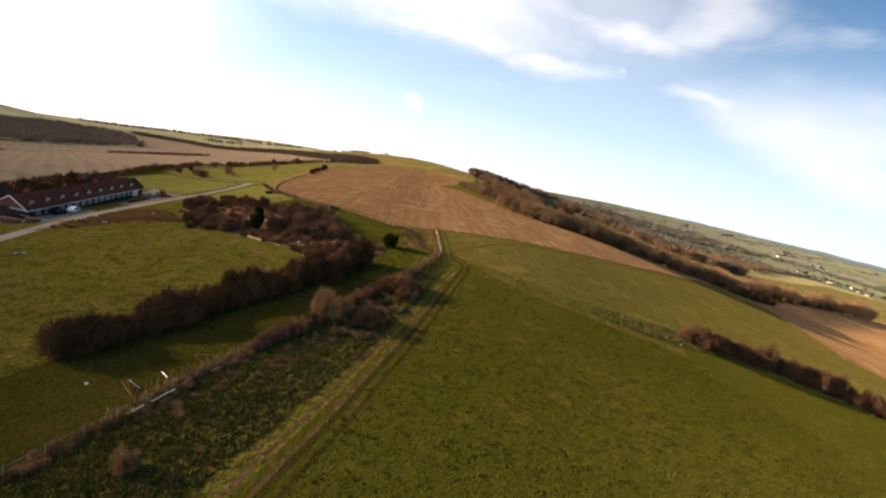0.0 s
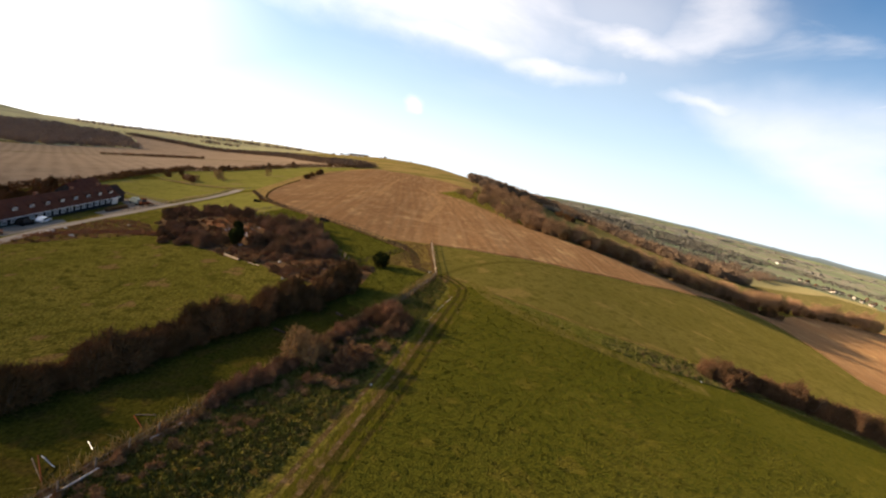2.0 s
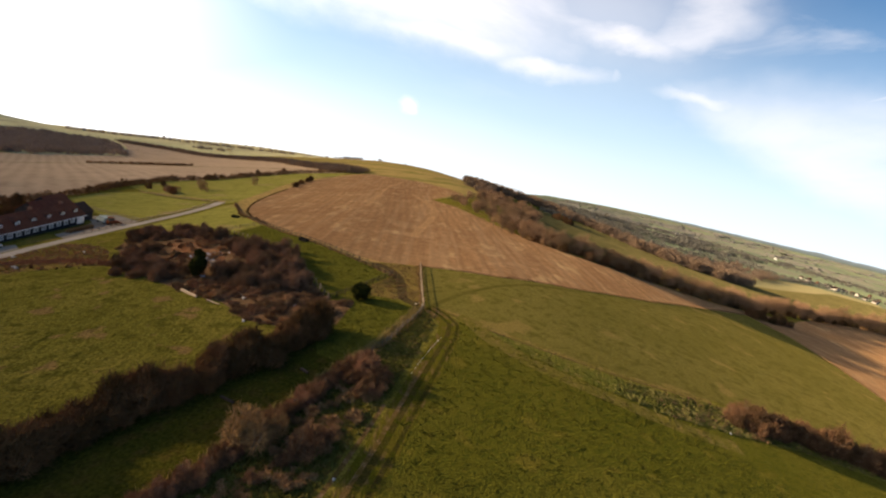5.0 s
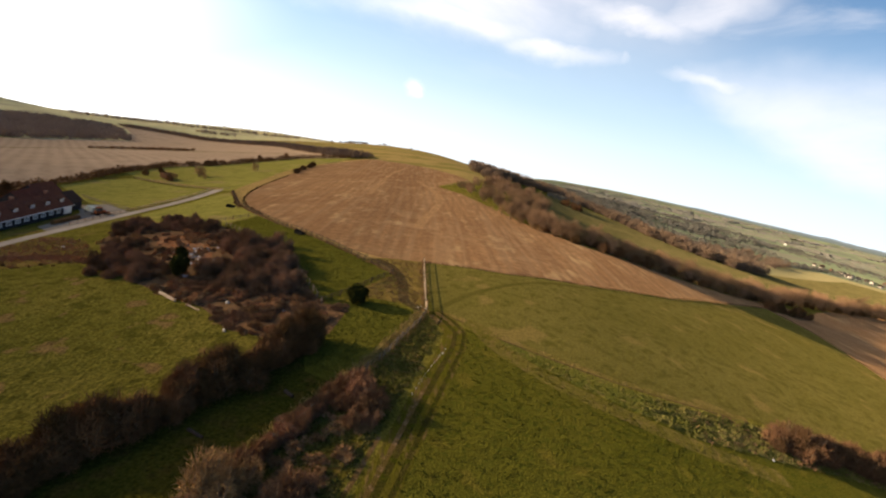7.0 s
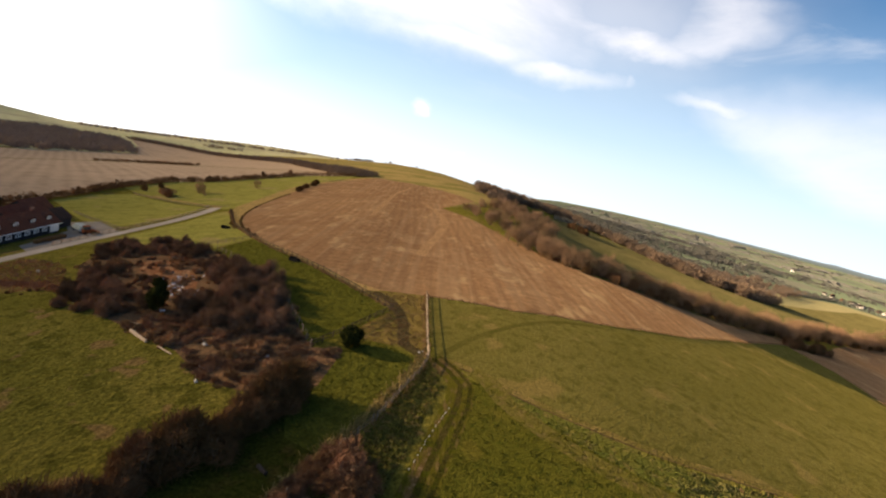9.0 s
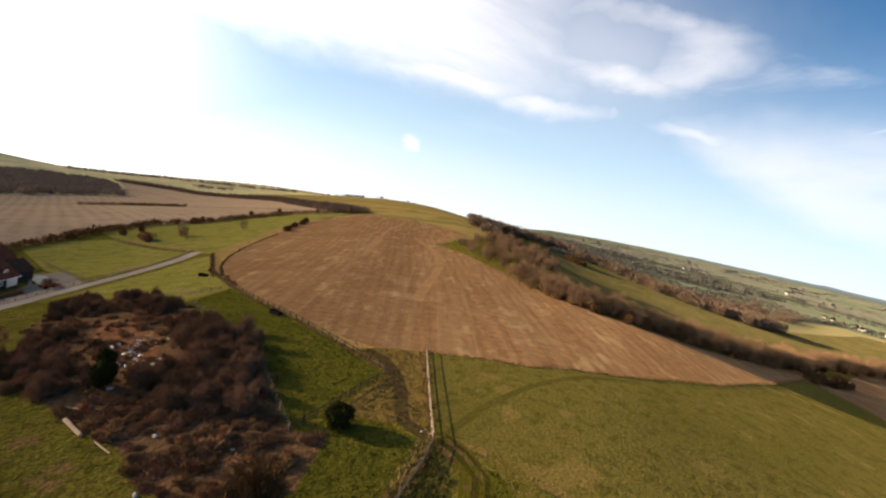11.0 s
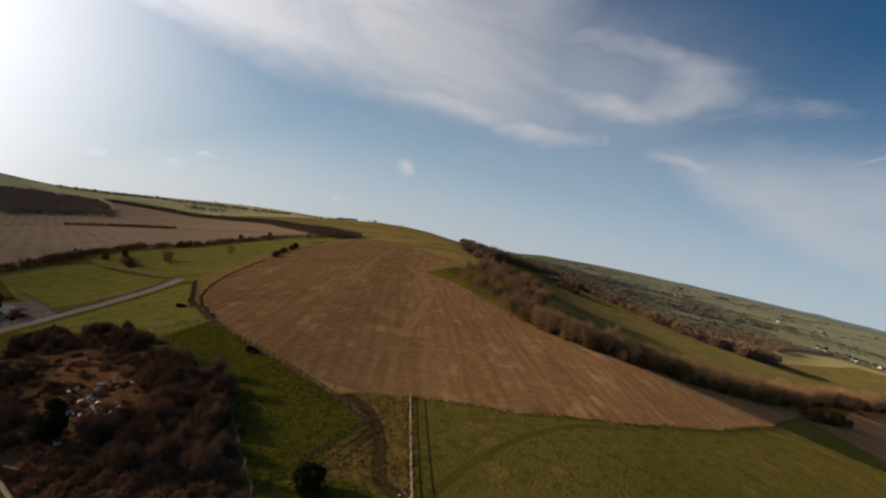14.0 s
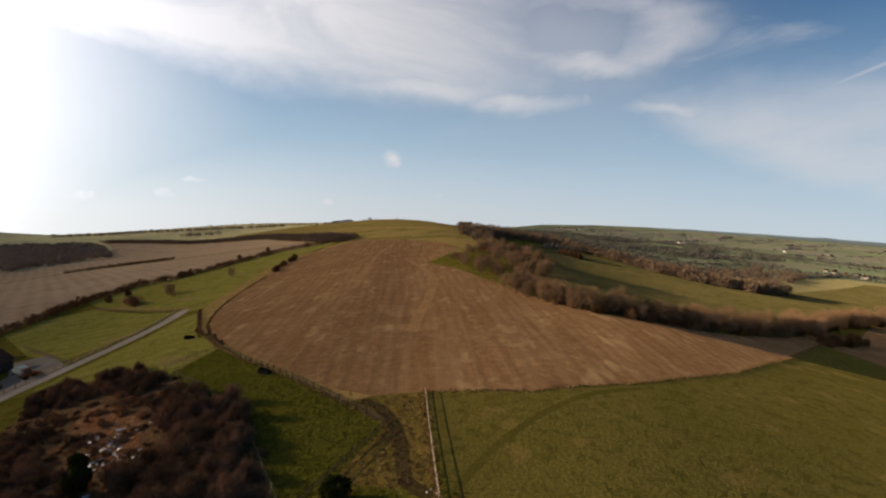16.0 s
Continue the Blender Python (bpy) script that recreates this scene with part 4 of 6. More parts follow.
def shrub_mesh(name, seed, radius, height, twigs, mat, width=0.028, length=0.68, lobes=8):
    """A leafless shrub: stems from the ground and several domes of fine twigs of uneven height."""
    rng = np.random.default_rng(seed)
    r = random.Random(seed)
    lob = []
    for i in range(lobes):
        a, d = r.uniform(0, 6.28), radius * r.uniform(0.1, 0.85)
        lob.append((d * math.cos(a), d * math.sin(a), height * r.uniform(0.45, 1.12) * (1 - 0.25 * d / radius), radius * r.uniform(0.28, 0.62)))
    paths, C, W, L = [], [], [], []
    for cx, cy, h, rr in lob:
        for k in range(4):
            a = r.uniform(0, 6.28)
            b0 = Vector((cx * 0.4 + 0.15 * math.cos(a), cy * 0.4 + 0.15 * math.sin(a), -0.15))
            mid = Vector((cx + rr * 0.4 * math.cos(a), cy + rr * 0.4 * math.sin(a), h * 0.5))
            top = Vector((cx + rr * 0.75 * math.cos(a), cy + rr * 0.75 * math.sin(a), h * r.uniform(0.75, 0.95)))
            paths.append([(b0, 0.045), (mid, 0.03), (top, 0.012)])
        n = twigs // lobes
        d = rng.normal(size=(n, 3))
        d /= np.linalg.norm(d, axis=1, keepdims=True)
        f = rng.uniform(0.2, 1.0, n) ** 0.5 * rng.uniform(0.85, 1.15, n)
        hc = h * 0.52
        c = np.stack([cx + d[:, 0] * rr * f, cy + d[:, 1] * rr * f, hc + d[:, 2] * h * 0.46 * f], 1)
        c += 0.12 * rr * np.sin(c * 5.1 + seed)
        c[:, 2] = np.maximum(c[:, 2], 0.02)
        w = d * 0.7 + rng.normal(size=(n, 3)) * 0.55 + np.array([0, 0, 0.45])
        w /= np.linalg.norm(w, axis=1, keepdims=True)
        C.append(c), W.append(w), L.append(length * rng.uniform(0.5, 1.3, n))
    V, F = tubes(paths, 3)
    tv, tf = twig_cloud(rng, np.concatenate(C), np.concatenate(W), np.concatenate(L), width)
    tf = tf + len(V)
    idx = [1] * len(F) + [0] * len(tf)
    return mesh_of(name, [tuple(v) for v in V] + tv.tolist(), list(F) + tf.tolist(), [mat, M_BARK], idx)


def tree_meshes(seed, height, spread, twigs, mat, width=0.05, length=0.8, bare=0.25):
    """Trunk and limbs, and a crown of fine twigs round the limbs' ends."""
    rng = np.random.default_rng(seed)
    r = random.Random(seed)
    paths, ends = [], []
    lean = Vector((r.uniform(-.06, .06), r.uniform(-.06, .06), 1))
    trunk = [(lean * (height * k / 5 * 0.8) + Vector((0, 0, -0.3 if k == 0 else 0)), height * 0.022 * (1 - 0.16 * k) + 0.01) for k in range(6)]
    paths.append(trunk)
    for i in range(11):
        k = bare + (0.95 - bare) * (i + r.random()) / 11
        p0 = lean * (height * 0.8 * k)
        a = i * 2.4 + r.uniform(-.4, .4)
        reach = spread * (1.05 - 0.55 * abs(k - 0.45)) * r.uniform(0.7, 1.1)
        way = Vector((math.cos(a), math.sin(a), r.uniform(0.35, 0.95)))
        p1 = p0 + way * reach * 0.5
        p2 = p0 + way * reach * 0.85 + Vector((0, 0, height * 0.10))
        rad = height * 0.008
        paths.append([(p0, rad), (p1, rad * 0.6), (p2, rad * 0.25)])
        ends += [(p1, 0.30), (p2, 0.42)]
        for j in range(2):
            b = a + r.choice((-1, 1)) * r.uniform(0.5, 1.0)
            q = p1 + Vector((math.cos(b), math.sin(b), r.uniform(0.3, 1.0))) * reach * 0.45
            paths.append([(p1, rad * 0.5), (q, rad * 0.18)])
            ends.append((q, 0.34))
    ends.append((lean * height * 0.86, 0.34))
    tv, tf = tubes(paths, 4)
    trunk_me = mesh_of("trunk", tv, tf, M_BARK, smooth=True)
    c0 = np.array([tuple(e[0]) for e in ends])
    rad = np.array([e[1] for e in ends]) * spread
    pick = rng.integers(0, len(ends), twigs)
    d = rng.normal(size=(twigs, 3))
    d /= np.linalg.norm(d, axis=1, keepdims=True)
    c = c0[pick] + d * (rad[pick] * rng.uniform(0.1, 1.0, twigs) ** 0.6)[:, None] * np.array([1, 1, 0.85])
    w = d * 0.8 + rng.normal(size=(twigs, 3)) * 0.4 + np.array([0, 0, 0.5])
    w /= np.linalg.norm(w, axis=1, keepdims=True)
    V, F = twig_cloud(rng, c, w, length * rng.uniform(0.5, 1.3, twigs), width)
    return trunk_me, mesh_of("crown", V.tolist(), F.tolist(), mat)


def leaf_cloud(name, seed, radius, height, leaves, mat, size=0.16):
    """An evergreen bush: many small leaves in uneven clumps, dense to the ground."""
    rng = np.random.default_rng(seed)
    k = 34
    d = rng.normal(size=(k, 3))
    d /= np.linalg.norm(d, axis=1, keepdims=True)
    cc = np.stack([d[:, 0] * radius * 0.72, d[:, 1] * radius * 0.72, height * 0.5 + d[:, 2] * height * 0.36], 1)
    pick = rng.integers(0, k, leaves)
    e = rng.normal(size=(leaves, 3))
    e /= np.linalg.norm(e, axis=1, keepdims=True)
    c = cc[pick] + e * (radius * 0.34 * rng.uniform(0.3, 1, leaves) ** 0.5)[:, None]
    c[:, 2] = np.maximum(c[:, 2], 0.03)
    a = rng.normal(size=(leaves, 3))
    a /= np.linalg.norm(a, axis=1, keepdims=True)
    b = np.cross(a, e)
    s = (size * rng.uniform(0.6, 1.4, leaves))[:, None]
    V = np.stack([c - a * s, c + b * s * 0.6, c + a * s, c - b * s * 0.6], 1).reshape(-1, 3)
    core = bmesh.new()
    bmesh.ops.create_icosphere(core, subdivisions=2, radius=1.0)
    base = len(V)
    cv = [(v.co.x * radius * 0.55, v.co.y * radius * 0.55, height * 0.46 + v.co.z * height * 0.34) for v in core.verts]
    cf = [tuple(base + v.index for v in f.verts) for f in core.faces]
    core.free()
    return mesh_of(name, V.tolist() + cv, np.arange(4 * leaves).reshape(-1, 4).tolist() + cf, mat)


rnd = random.Random(11)
SHRUBS_DARK = [shrub_mesh("shrub", 20 + i, 1.5, 2.7 + 0.25 * i, 3300, M_TWIG_DARK) for i in range(4)]
SHRUBS_THORN = [shrub_mesh("shrub", 30 + i, 1.6, 2.6 + 0.3 * i, 3300, M_TWIG_THORN, length=0.85, lobes=9) for i in range(4)]
SHRUBS_RED = [shrub_mesh("shrub", 40 + i, 1.2, 1.7 + 0.2 * i, 2600, M_TWIG_RED, width=0.021, length=0.38) for i in range(4)]
SHRUBS_TAWNY = [shrub_mesh("shrub", 50 + i, 1.2, 1.8 + 0.2 * i, 2800, M_TWIG_HEDGE, width=0.022, length=0.36) for i in range(3)]
SHRUBS_OCHRE = [shrub_mesh("shrub", 60 + i, 1.4, 2.6 + 0.3 * i, 3200, M_TWIG_OCHRE, width=0.02, length=0.4) for i in range(3)]
DEADWEED = [shrub_mesh("bramble", 90 + i, 0.9, 0.5 + 0.1 * i, 520, M_DEADWEED, width=0.04, length=0.4, lobes=4) for i in range(3)]
BRACKEN = [shrub_mesh("bracken", 80 + i, 0.8, 0.55 + 0.1 * i, 420, M_BRACKEN, width=0.05, length=0.4, lobes=3) for i in range(3)]


def planted(name, mesh, x, y, label, category, group="", size=1.0, tall=1.0, parent=None):
    ob = new(name, mesh)
    m = Matrix.Translation((x, y, gz(x, y) - 0.08)) @ Matrix.Rotation(rnd.uniform(0, 6.28), 4, "Z") @ Matrix.Diagonal((size, size * rnd.uniform(0.85, 1.15), size * tall, 1))
    if parent is not None:
        ob.parent = parent
        ob.matrix_basis = parent.matrix_basis.inverted() @ m
        return ob
    ob.matrix_basis = m
    return tagged(ob, label, category, group)


def hedgerow(line, meshes, step, width, label, size=(0.8, 1.15), tall=(0.85, 1.15), rows=1, wave=0.0):
    x, y = line[0]
    h = thing("hedgerow", x, y, 0, label, "hedge")
    for px, py, a in along(line, step):
        for k in range(rows):
            off = rnd.uniform(-width, width)
            swell = 1.0 + wave * (math.sin(px * 0.55 + py * 0.31) + 0.7 * math.sin(px * 1.3 - py * 0.8 + 2.0))
            planted("shrub", rnd.choice(meshes), px - math.sin(a) * off + rnd.uniform(-.4, .4), py + math.cos(a) * off, "", "", "", rnd.uniform(*size) * swell, rnd.uniform(*tall), h)
    return h


# the tall dark hedge beside the riding strip
BIG_HEDGE = [(-34.0, 47.2), (-33.0, 48.5), (-28.0, 55.5), (-22.5, 63.8), (-16.5, 73.4), (-12.0, 80.2), (-9.2, 86.5)]
hedgerow(BIG_HEDGE, SHRUBS_DARK, 1.0, 1.0, "tall dark leafless hawthorn hedge beside a grass strip", size=(0.85, 1.35), tall=(0.8, 1.2), rows=2, wave=0.16)
# the low hedge on the fence beside the track
hedgerow([(-15.4, 50.4), (-12.3, 56.0), (-8.7, 63.9), (-5.1, 72.1), (-3.2, 76.8)], SHRUBS_RED, 0.55, 0.35, "low reddish brown bramble hedge on a wire fence", size=(0.65, 1.05))
for x, y, s, ms in [(-9.6, 60.4, 1.75, SHRUBS_OCHRE), (-8.2, 62.2, 1.15, SHRUBS_OCHRE), (-10.6, 58.6, 0.8, SHRUBS_RED),
                    (-1.8, 77.0, 1.7, SHRUBS_RED), (-0.9, 75.2, 1.6, SHRUBS_RED), (0.5, 74.0, 1.45, SHRUBS_RED), (-0.6, 73.0, 1.3, SHRUBS_RED), (-2.6, 73.6, 1.1, SHRUBS_RED), (0.6, 71.4, 0.9, SHRUBS_RED), (-1.2, 71.0, 1.0, SHRUBS_RED), (0.4, 76.2, 0.9, SHRUBS_RED),
                    (-4.6, 60.4, 1.5, SHRUBS_RED), (-5.8, 58.8, 0.8, SHRUBS_RED), (-3.4, 61.6, 1.25, SHRUBS_RED), (-7.6, 56.4, 0.65, SHRUBS_RED), (-17.6, 30.6, 0.8, SHRUBS_OCHRE)]:
    planted("bramble_bush", rnd.choice(ms), x, y, "leafless brown bramble bush in rough grass by the track", "bush", "bushes by the track", s)
for i in range(46):
    t = rnd.random()
    x, y = -6.5 + 6.5 * t + rnd.uniform(-3.2, 2.4), 55.5 + 17 * t + rnd.uniform(-3, 3)
    planted("bracken", rnd.choice(BRACKEN), x, y, "clump of dead tan bracken in rough grass", "bracken", "bracken by the track", rnd.uniform(0.6, 1.2))

# the hedge between the two grass fields, and its dead weeds
hedgerow([(54.0, 83.9), (57.0, 84.6), (62.0, 85.4), (70.0, 85.6), (78.0, 84.4), (86.0, 82.2), (94.0, 79.2), (104.0, 74.5), (116.0, 67.0)], SHRUBS_TAWNY, 0.85, 1.2,
         "low orange-brown leafless hedge between two grass fields", size=(1.0, 1.6), rows=3, tall=(0.95, 1.4), wave=0.14)
# bushes at the corner of the upper field
for i in range(26):
    t = i / 25
    planted("corner_bush", rnd.choice(SHRUBS_RED + SHRUBS_DARK), 151.0 + 44 * t + rnd.uniform(-1.5, 1.5), 217.5 + 28.5 * t + rnd.uniform(-1.5, 1.5), "brown leafless bush at the corner of the field", "bush", "bushes at the field corner", rnd.uniform(1.0, 1.5))

# the overgrown tip: dense bare thorn bushes round an open middle
def thicket_spots():
    spots = []
    for cx, cy, rx, ry, n in [(-62, 147, 10, 8, 40), (-66, 140, 5, 5, 12), (-51, 143, 5, 5, 12), (-51, 113, 4.5, 4.5, 20), (-56, 123, 3.5, 4.5, 12), (-45, 108, 7, 5, 22), (-40.5, 105, 3, 3, 6), (-30, 106, 5, 5, 18), (-24.5, 108, 5, 8, 28), (-25.5, 116, 5, 6, 24), (-32, 125, 5, 6, 22), (-39, 132, 5, 4, 14), (-20, 104, 3.5, 5, 8)]:
        for _ in range(n):
            a, d = rnd.uniform(0, 6.28), math.sqrt(rnd.random())
            x, y = cx + rx * d * math.cos(a), cy + ry * d * math.sin(a)
            # the evergreen keeps a little room
            if math.hypot(x + 36.2, (y - 104.2) * 0.8) > 3.4 and math.hypot(x + 38.5, (y - 116.5) * 0.55) > 4.2 and math.hypot(x + 30.5, y - 103.0) > 2.6 and math.hypot(x + 47.5, y - 126.0) > 7.0:
                spots.append((x, y))
    return spots


for x, y in thicket_spots():
    s = rnd.uniform(0.55, 1.0) * (1.1 if x > -36 else 0.85)
    planted("thorn_bush", rnd.choice(SHRUBS_THORN), x, y, "dense dark leafless thorn bush on an overgrown tip", "bush", "thorn bushes on the tip", s, rnd.uniform(0.85, 1.15))
for i in range(300):
    while True:
        x, y = (rnd.uniform(-72, -6), rnd.uniform(87, 150)) if i < 90 else (rnd.uniform(-36, -6), rnd.uniform(86, 106)) if i < 230 else (rnd.uniform(-58, -40), rnd.uniform(112, 138))
        if inside(SCRUB_PATCH, np.array([x]), np.array([y]))[0] and (i % 3 == 0 or not inside(EARTH_PATCH, np.array([x]), np.array([y]))[0]) and math.hypot(x + 38.5, (y - 116.5) * 0.55) > 2.6:
            break
    low = 90 <= i < 215
    planted("bramble_clump", rnd.choice(DEADWEED if low else SHRUBS_RED), x, y, "low brown bramble clump on an overgrown tip", "bramble", "brambles on the tip", rnd.uniform(0.8, 1.5) if low else rnd.uniform(0.3, 0.65), rnd.uniform(0.5, 0.9))
for i in range(150):
    while True:
        x, y = rnd.uniform(-72, -6), rnd.uniform(87, 150)
        if inside(SCRUB_PATCH, np.array([x]), np.array([y]))[0]:
            break
    planted("dead_weeds", rnd.choice(BRACKEN), x, y, "clump of dead brown weeds on an overgrown tip", "weeds", "dead weeds on the tip", rnd.uniform(0.7, 1.6))
holly = leaf_cloud("holly_bush", 3, 1.9, 3.1, 4200, M_EVERGREEN)
planted("holly_bush", holly, -5.9, 100.8, "round dark evergreen bush at a paddock corner", "bush", "", 1.0)
yew = leaf_cloud("evergreen_tree", 4, 1.7, 4.6, 4600, M_EVERGREEN)
planted("evergreen_tree", yew, -36.6, 106.0, "dark upright evergreen among bare thorn bushes", "tree", "", 0.92, 1.35)

# ---------------------------------------------------------------- woods
TREE_KINDS = [tree_meshes(100 + i, 8.0 + 0.8 * (i % 3), 3.7, 2600, M_TWIG_GREY, bare=0.08) for i in range(4)]


def tree(x, y, size, label, group, name="tree"):
    trunk_me, crown_me = rnd.choice(TREE_KINDS)
    t = new(name)
    t.empty_display_size = 0.3
    t.matrix_basis = Matrix.Translation((x, y, gz(x, y))) @ Matrix.Rotation(rnd.uniform(0, 6.28), 4, "Z") @ Matrix.Diagonal((size, size, size * rnd.uniform(0.9, 1.12), 1))
    tagged(t, label, "tree", group)
    part("trunk", trunk_me, M_BARK, t)
    part("crown", crown_me, M_TWIG_GREY, t)
    return t


# the strip of wood along the lower edge of the arable field
for line, n, spread in [([(33.0, 216.0), (39.0, 199.0), (50.0, 188.5), (62.0, 184.0), (76.0, 184.5), (92.0, 190.0), (112.0, 203.0), (133.0, 218.0), (152.0, 234.0), (172.0, 252.0)], 110, 4.5),
                        ([(165.0, 240.0), (195.0, 268.0), (232.0, 292.0), (270.0, 312.0), (310.0, 335.0), (360.0, 352.0)], 70, 5.0)]:
    L = along(smooth_line(line, 4.0), 1.0)
    for i in range(n):
        x, y, a = L[min(len(L) - 1, int((i + rnd.random()) / n * len(L)))]
        off = rnd.uniform(-0.5, 0.75) * spread
        grow = 1.0 + max(0.0, min(1.0, (x - 110.0) / 140.0)) * 0.55
        tree(x - math.sin(a) * off, y + math.cos(a) * off, rnd.uniform(0.45, 0.80) * grow, "leafless grey-brown tree in a strip of wood below the arable field", "trees of the wood strip")
# and the bushes under its trees
for line, n in [([(39.0, 199.0), (50.0, 188.0), (62.0, 183.5), (76.0, 184.0), (92.0, 189.5), (112.0, 202.5), (133.0, 217.5), (152.0, 233.5), (172.0, 251.5)], 80), ([(168.0, 243.0), (195.0, 267.5), (232.0, 291.5), (270.0, 311.5), (310.0, 334.5), (360.0, 351.5)], 60)]:
    L = along(smooth_line(line, 4.0), 1.0)
    for i in range(n):
        x, y, a = L[min(len(L) - 1, int((i + rnd.random()) / n * len(L)))]
        off = rnd.uniform(-2.5, 3.0)
        planted("wood_bush", rnd.choice(SHRUBS_OCHRE + SHRUBS_DARK), x - math.sin(a) * off, y + math.cos(a) * off, "brown leafless bush under the trees of a wood strip", "bush", "bushes of the wood strip", rnd.uniform(0.9, 1.4))
# the darker copse on the knoll
for i in range(112):
    while True:
        x, y = rnd.uniform(8, 82), rnd.uniform(205, 385)
        if inside([(13.6, 286.0), (23.1, 255.0), (31.5, 226.0), (40.0, 212.0), (52.0, 238.0), (80.0, 330.0), (66.0, 352.0), (47.5, 378.0), (30.0, 345.0)], np.array([x]), np.array([y]))[0]:
            break
    tree(x, y, rnd.uniform(0.38, 0.6) if x < 36 else rnd.uniform(0.5, 0.78), "leafless brown tree of a copse on the escarpment", "trees of the copse")


def clump_mesh(name, spots, mat, size, facets, seed, squash=0.8, grain=0.10):
    """Far woodland as one joined mass: every tree a ragged cluster of small twig sprays."""
    rng = np.random.default_rng(seed)
    V, n = [], facets
    xs, ys = np.array([s[0] for s in spots]), np.array([s[1] for s in spots])
    zs = heights(xs, ys)
    for x, y, z in zip(xs, ys, zs):
        s = size * rng.uniform(0.6, 1.25)
        d = rng.normal(size=(n, 3))
        d /= np.linalg.norm(d, axis=1, keepdims=True)
        c = d * s * rng.uniform(0.2, 1.0, (n, 1)) ** 0.6 * np.array([0.62, 0.62, 0.5]) + np.array([x, y, z + s * 0.55 * squash])
        c[:, 2] = np.maximum(c[:, 2], z)
        a = rng.normal(size=(n, 3)) * s * grain
        b = rng.normal(size=(n, 3)) * s * grain
        V.append(np.stack([c - a, c + a, c + b + np.array([0, 0, s * grain])], 1).reshape(-1, 3))
    V = np.concatenate(V)
    return mesh_of(name, V.tolist(), np.arange(len(V)).reshape(-1, 3).tolist(), mat)


def scatter_in(poly, n, seed):
    r = random.Random(seed)
    x0, x1 = min(p[0] for p in poly), max(p[0] for p in poly)
    y0, y1 = min(p[1] for p in poly), max(p[1] for p in poly)
    out = []
    while len(out) < n:
        x, y = r.uniform(x0, x1), r.uniform(y0, y1)
        if inside(poly, np.array([x]), np.array([y]))[0]:
            out.append((x, y))
    return out


def stuff(name, mesh, label, category):
    return tagged(new(name, mesh), label, category, kind="stuff")


M_FARWOOD = surface("far_wood", [(0.194, 0.153, 0.124), (0.220, 0.174, 0.137), (0.172, 0.142, 0.121)], (0.02, 0.15), grain=0.25)
# lowland trees paler and greyer than bark, distance haze mixed into the colour
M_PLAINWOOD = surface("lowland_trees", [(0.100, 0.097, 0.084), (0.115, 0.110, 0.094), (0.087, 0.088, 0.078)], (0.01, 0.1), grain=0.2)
M_BELT = surface("tree_belt", [(0.140, 0.102, 0.075), (0.164, 0.119, 0.085), (0.116, 0.089, 0.068)], (0.02, 0.15), grain=0.25)
M_SCARPWOOD = surface("scarp_wood", [(0.158, 0.112, 0.077), (0.180, 0.122, 0.079), (0.126, 0.096, 0.070)], (0.02, 0.15), grain=0.25)
scarp_line = along(smooth_line([(46.0, 470.0), (80.0, 520.0), (118.8, 548.0), (158.0, 530.0), (180.5, 506.6), (200.7, 445.0), (222.0, 412.0), (252.0, 396.0), (285.0, 410.0)], 6.0), 1.6)
r_sc = random.Random(5)
stuff("scarp_wood", clump_mesh("scarp_wood", [(x - math.sin(a) * r_sc.uniform(-9, 14), y + math.cos(a) * r_sc.uniform(-9, 14)) for x, y, a in scarp_line for _ in range(2) if math.sin(x * 0.23 + y * 0.11) + r_sc.uniform(-1, 1) > -0.7], M_SCARPWOOD, 8.0, 280, 8, 0.85, 0.05), "orange-brown winter woodland along the edge of the escarpment", "woodland")
stuff("scarp_foot_wood", clump_mesh("scarp_foot_wood", scatter_in([(190.0, 500.0), (225.0, 425.0), (262.0, 404.0), (330.0, 470.0), (470.0, 600.0), (430.0, 640.0), (300.0, 520.0)], 240, 3), M_BELT, 5.5, 200, 9, 0.8, 0.06), "brown winter woodland at the foot of the escarpment", "woodland")
stuff("valley_wood", clump_mesh("valley_wood", scatter_in([(-521.0, 655.0), (-509.6, 691.8), (-466.7, 780.3), (-545.0, 885.0), (-615.0, 960.0), (-740.0, 985.0), (-900.0, 905.0), (-760.0, 740.0), (-600.0, 640.0)], 1200, 4), M_FARWOOD, 10.0, 120, 10, 0.8, 0.07), "dark brown winter woodland across the valley", "woodland")
stuff("ridge_wood", clump_mesh("ridge_wood", [(x - math.sin(a) * o, y + math.cos(a) * o) for x, y, a in along([(-60.0, 474.0), (-85.0, 500.0), (-199.4, 725.0), (-349.0, 895.0), (-508.7, 1010.0), (-640.0, 1042.0)], 3.0) for o in (-4, 2, 8, 14)], M_BELT, 6.0, 90, 11, 0.8, 0.07), "belt of dark leafless trees along the back of the fields", "woodland")
stuff("paddock_hedges", clump_mesh("paddock_hedges", [(x + rnd.uniform(-1, 1), y + rnd.uniform(-1, 1)) for line in ([(-149.0, 162.0), (-151.0, 180.0), (-151.0, 216.0), (-151.5, 243.0), (-155.5, 262.0), (-158.5, 283.0), (-159.6, 327.7), (-144.2, 348.3), (-132.3, 396.8), (-115.4, 447.6), (-73.5, 470.3)], [(-383.1, 575.1), (-345.3, 590.9), (-260.8, 559.8)]) for x, y, a in along(line, 1.5)], M_TWIG_DARK, 3.4, 110, 12, 0.8, 0.07), "straggling dark hedge between paddocks and arable land", "hedge")
r_cl = random.Random(41)
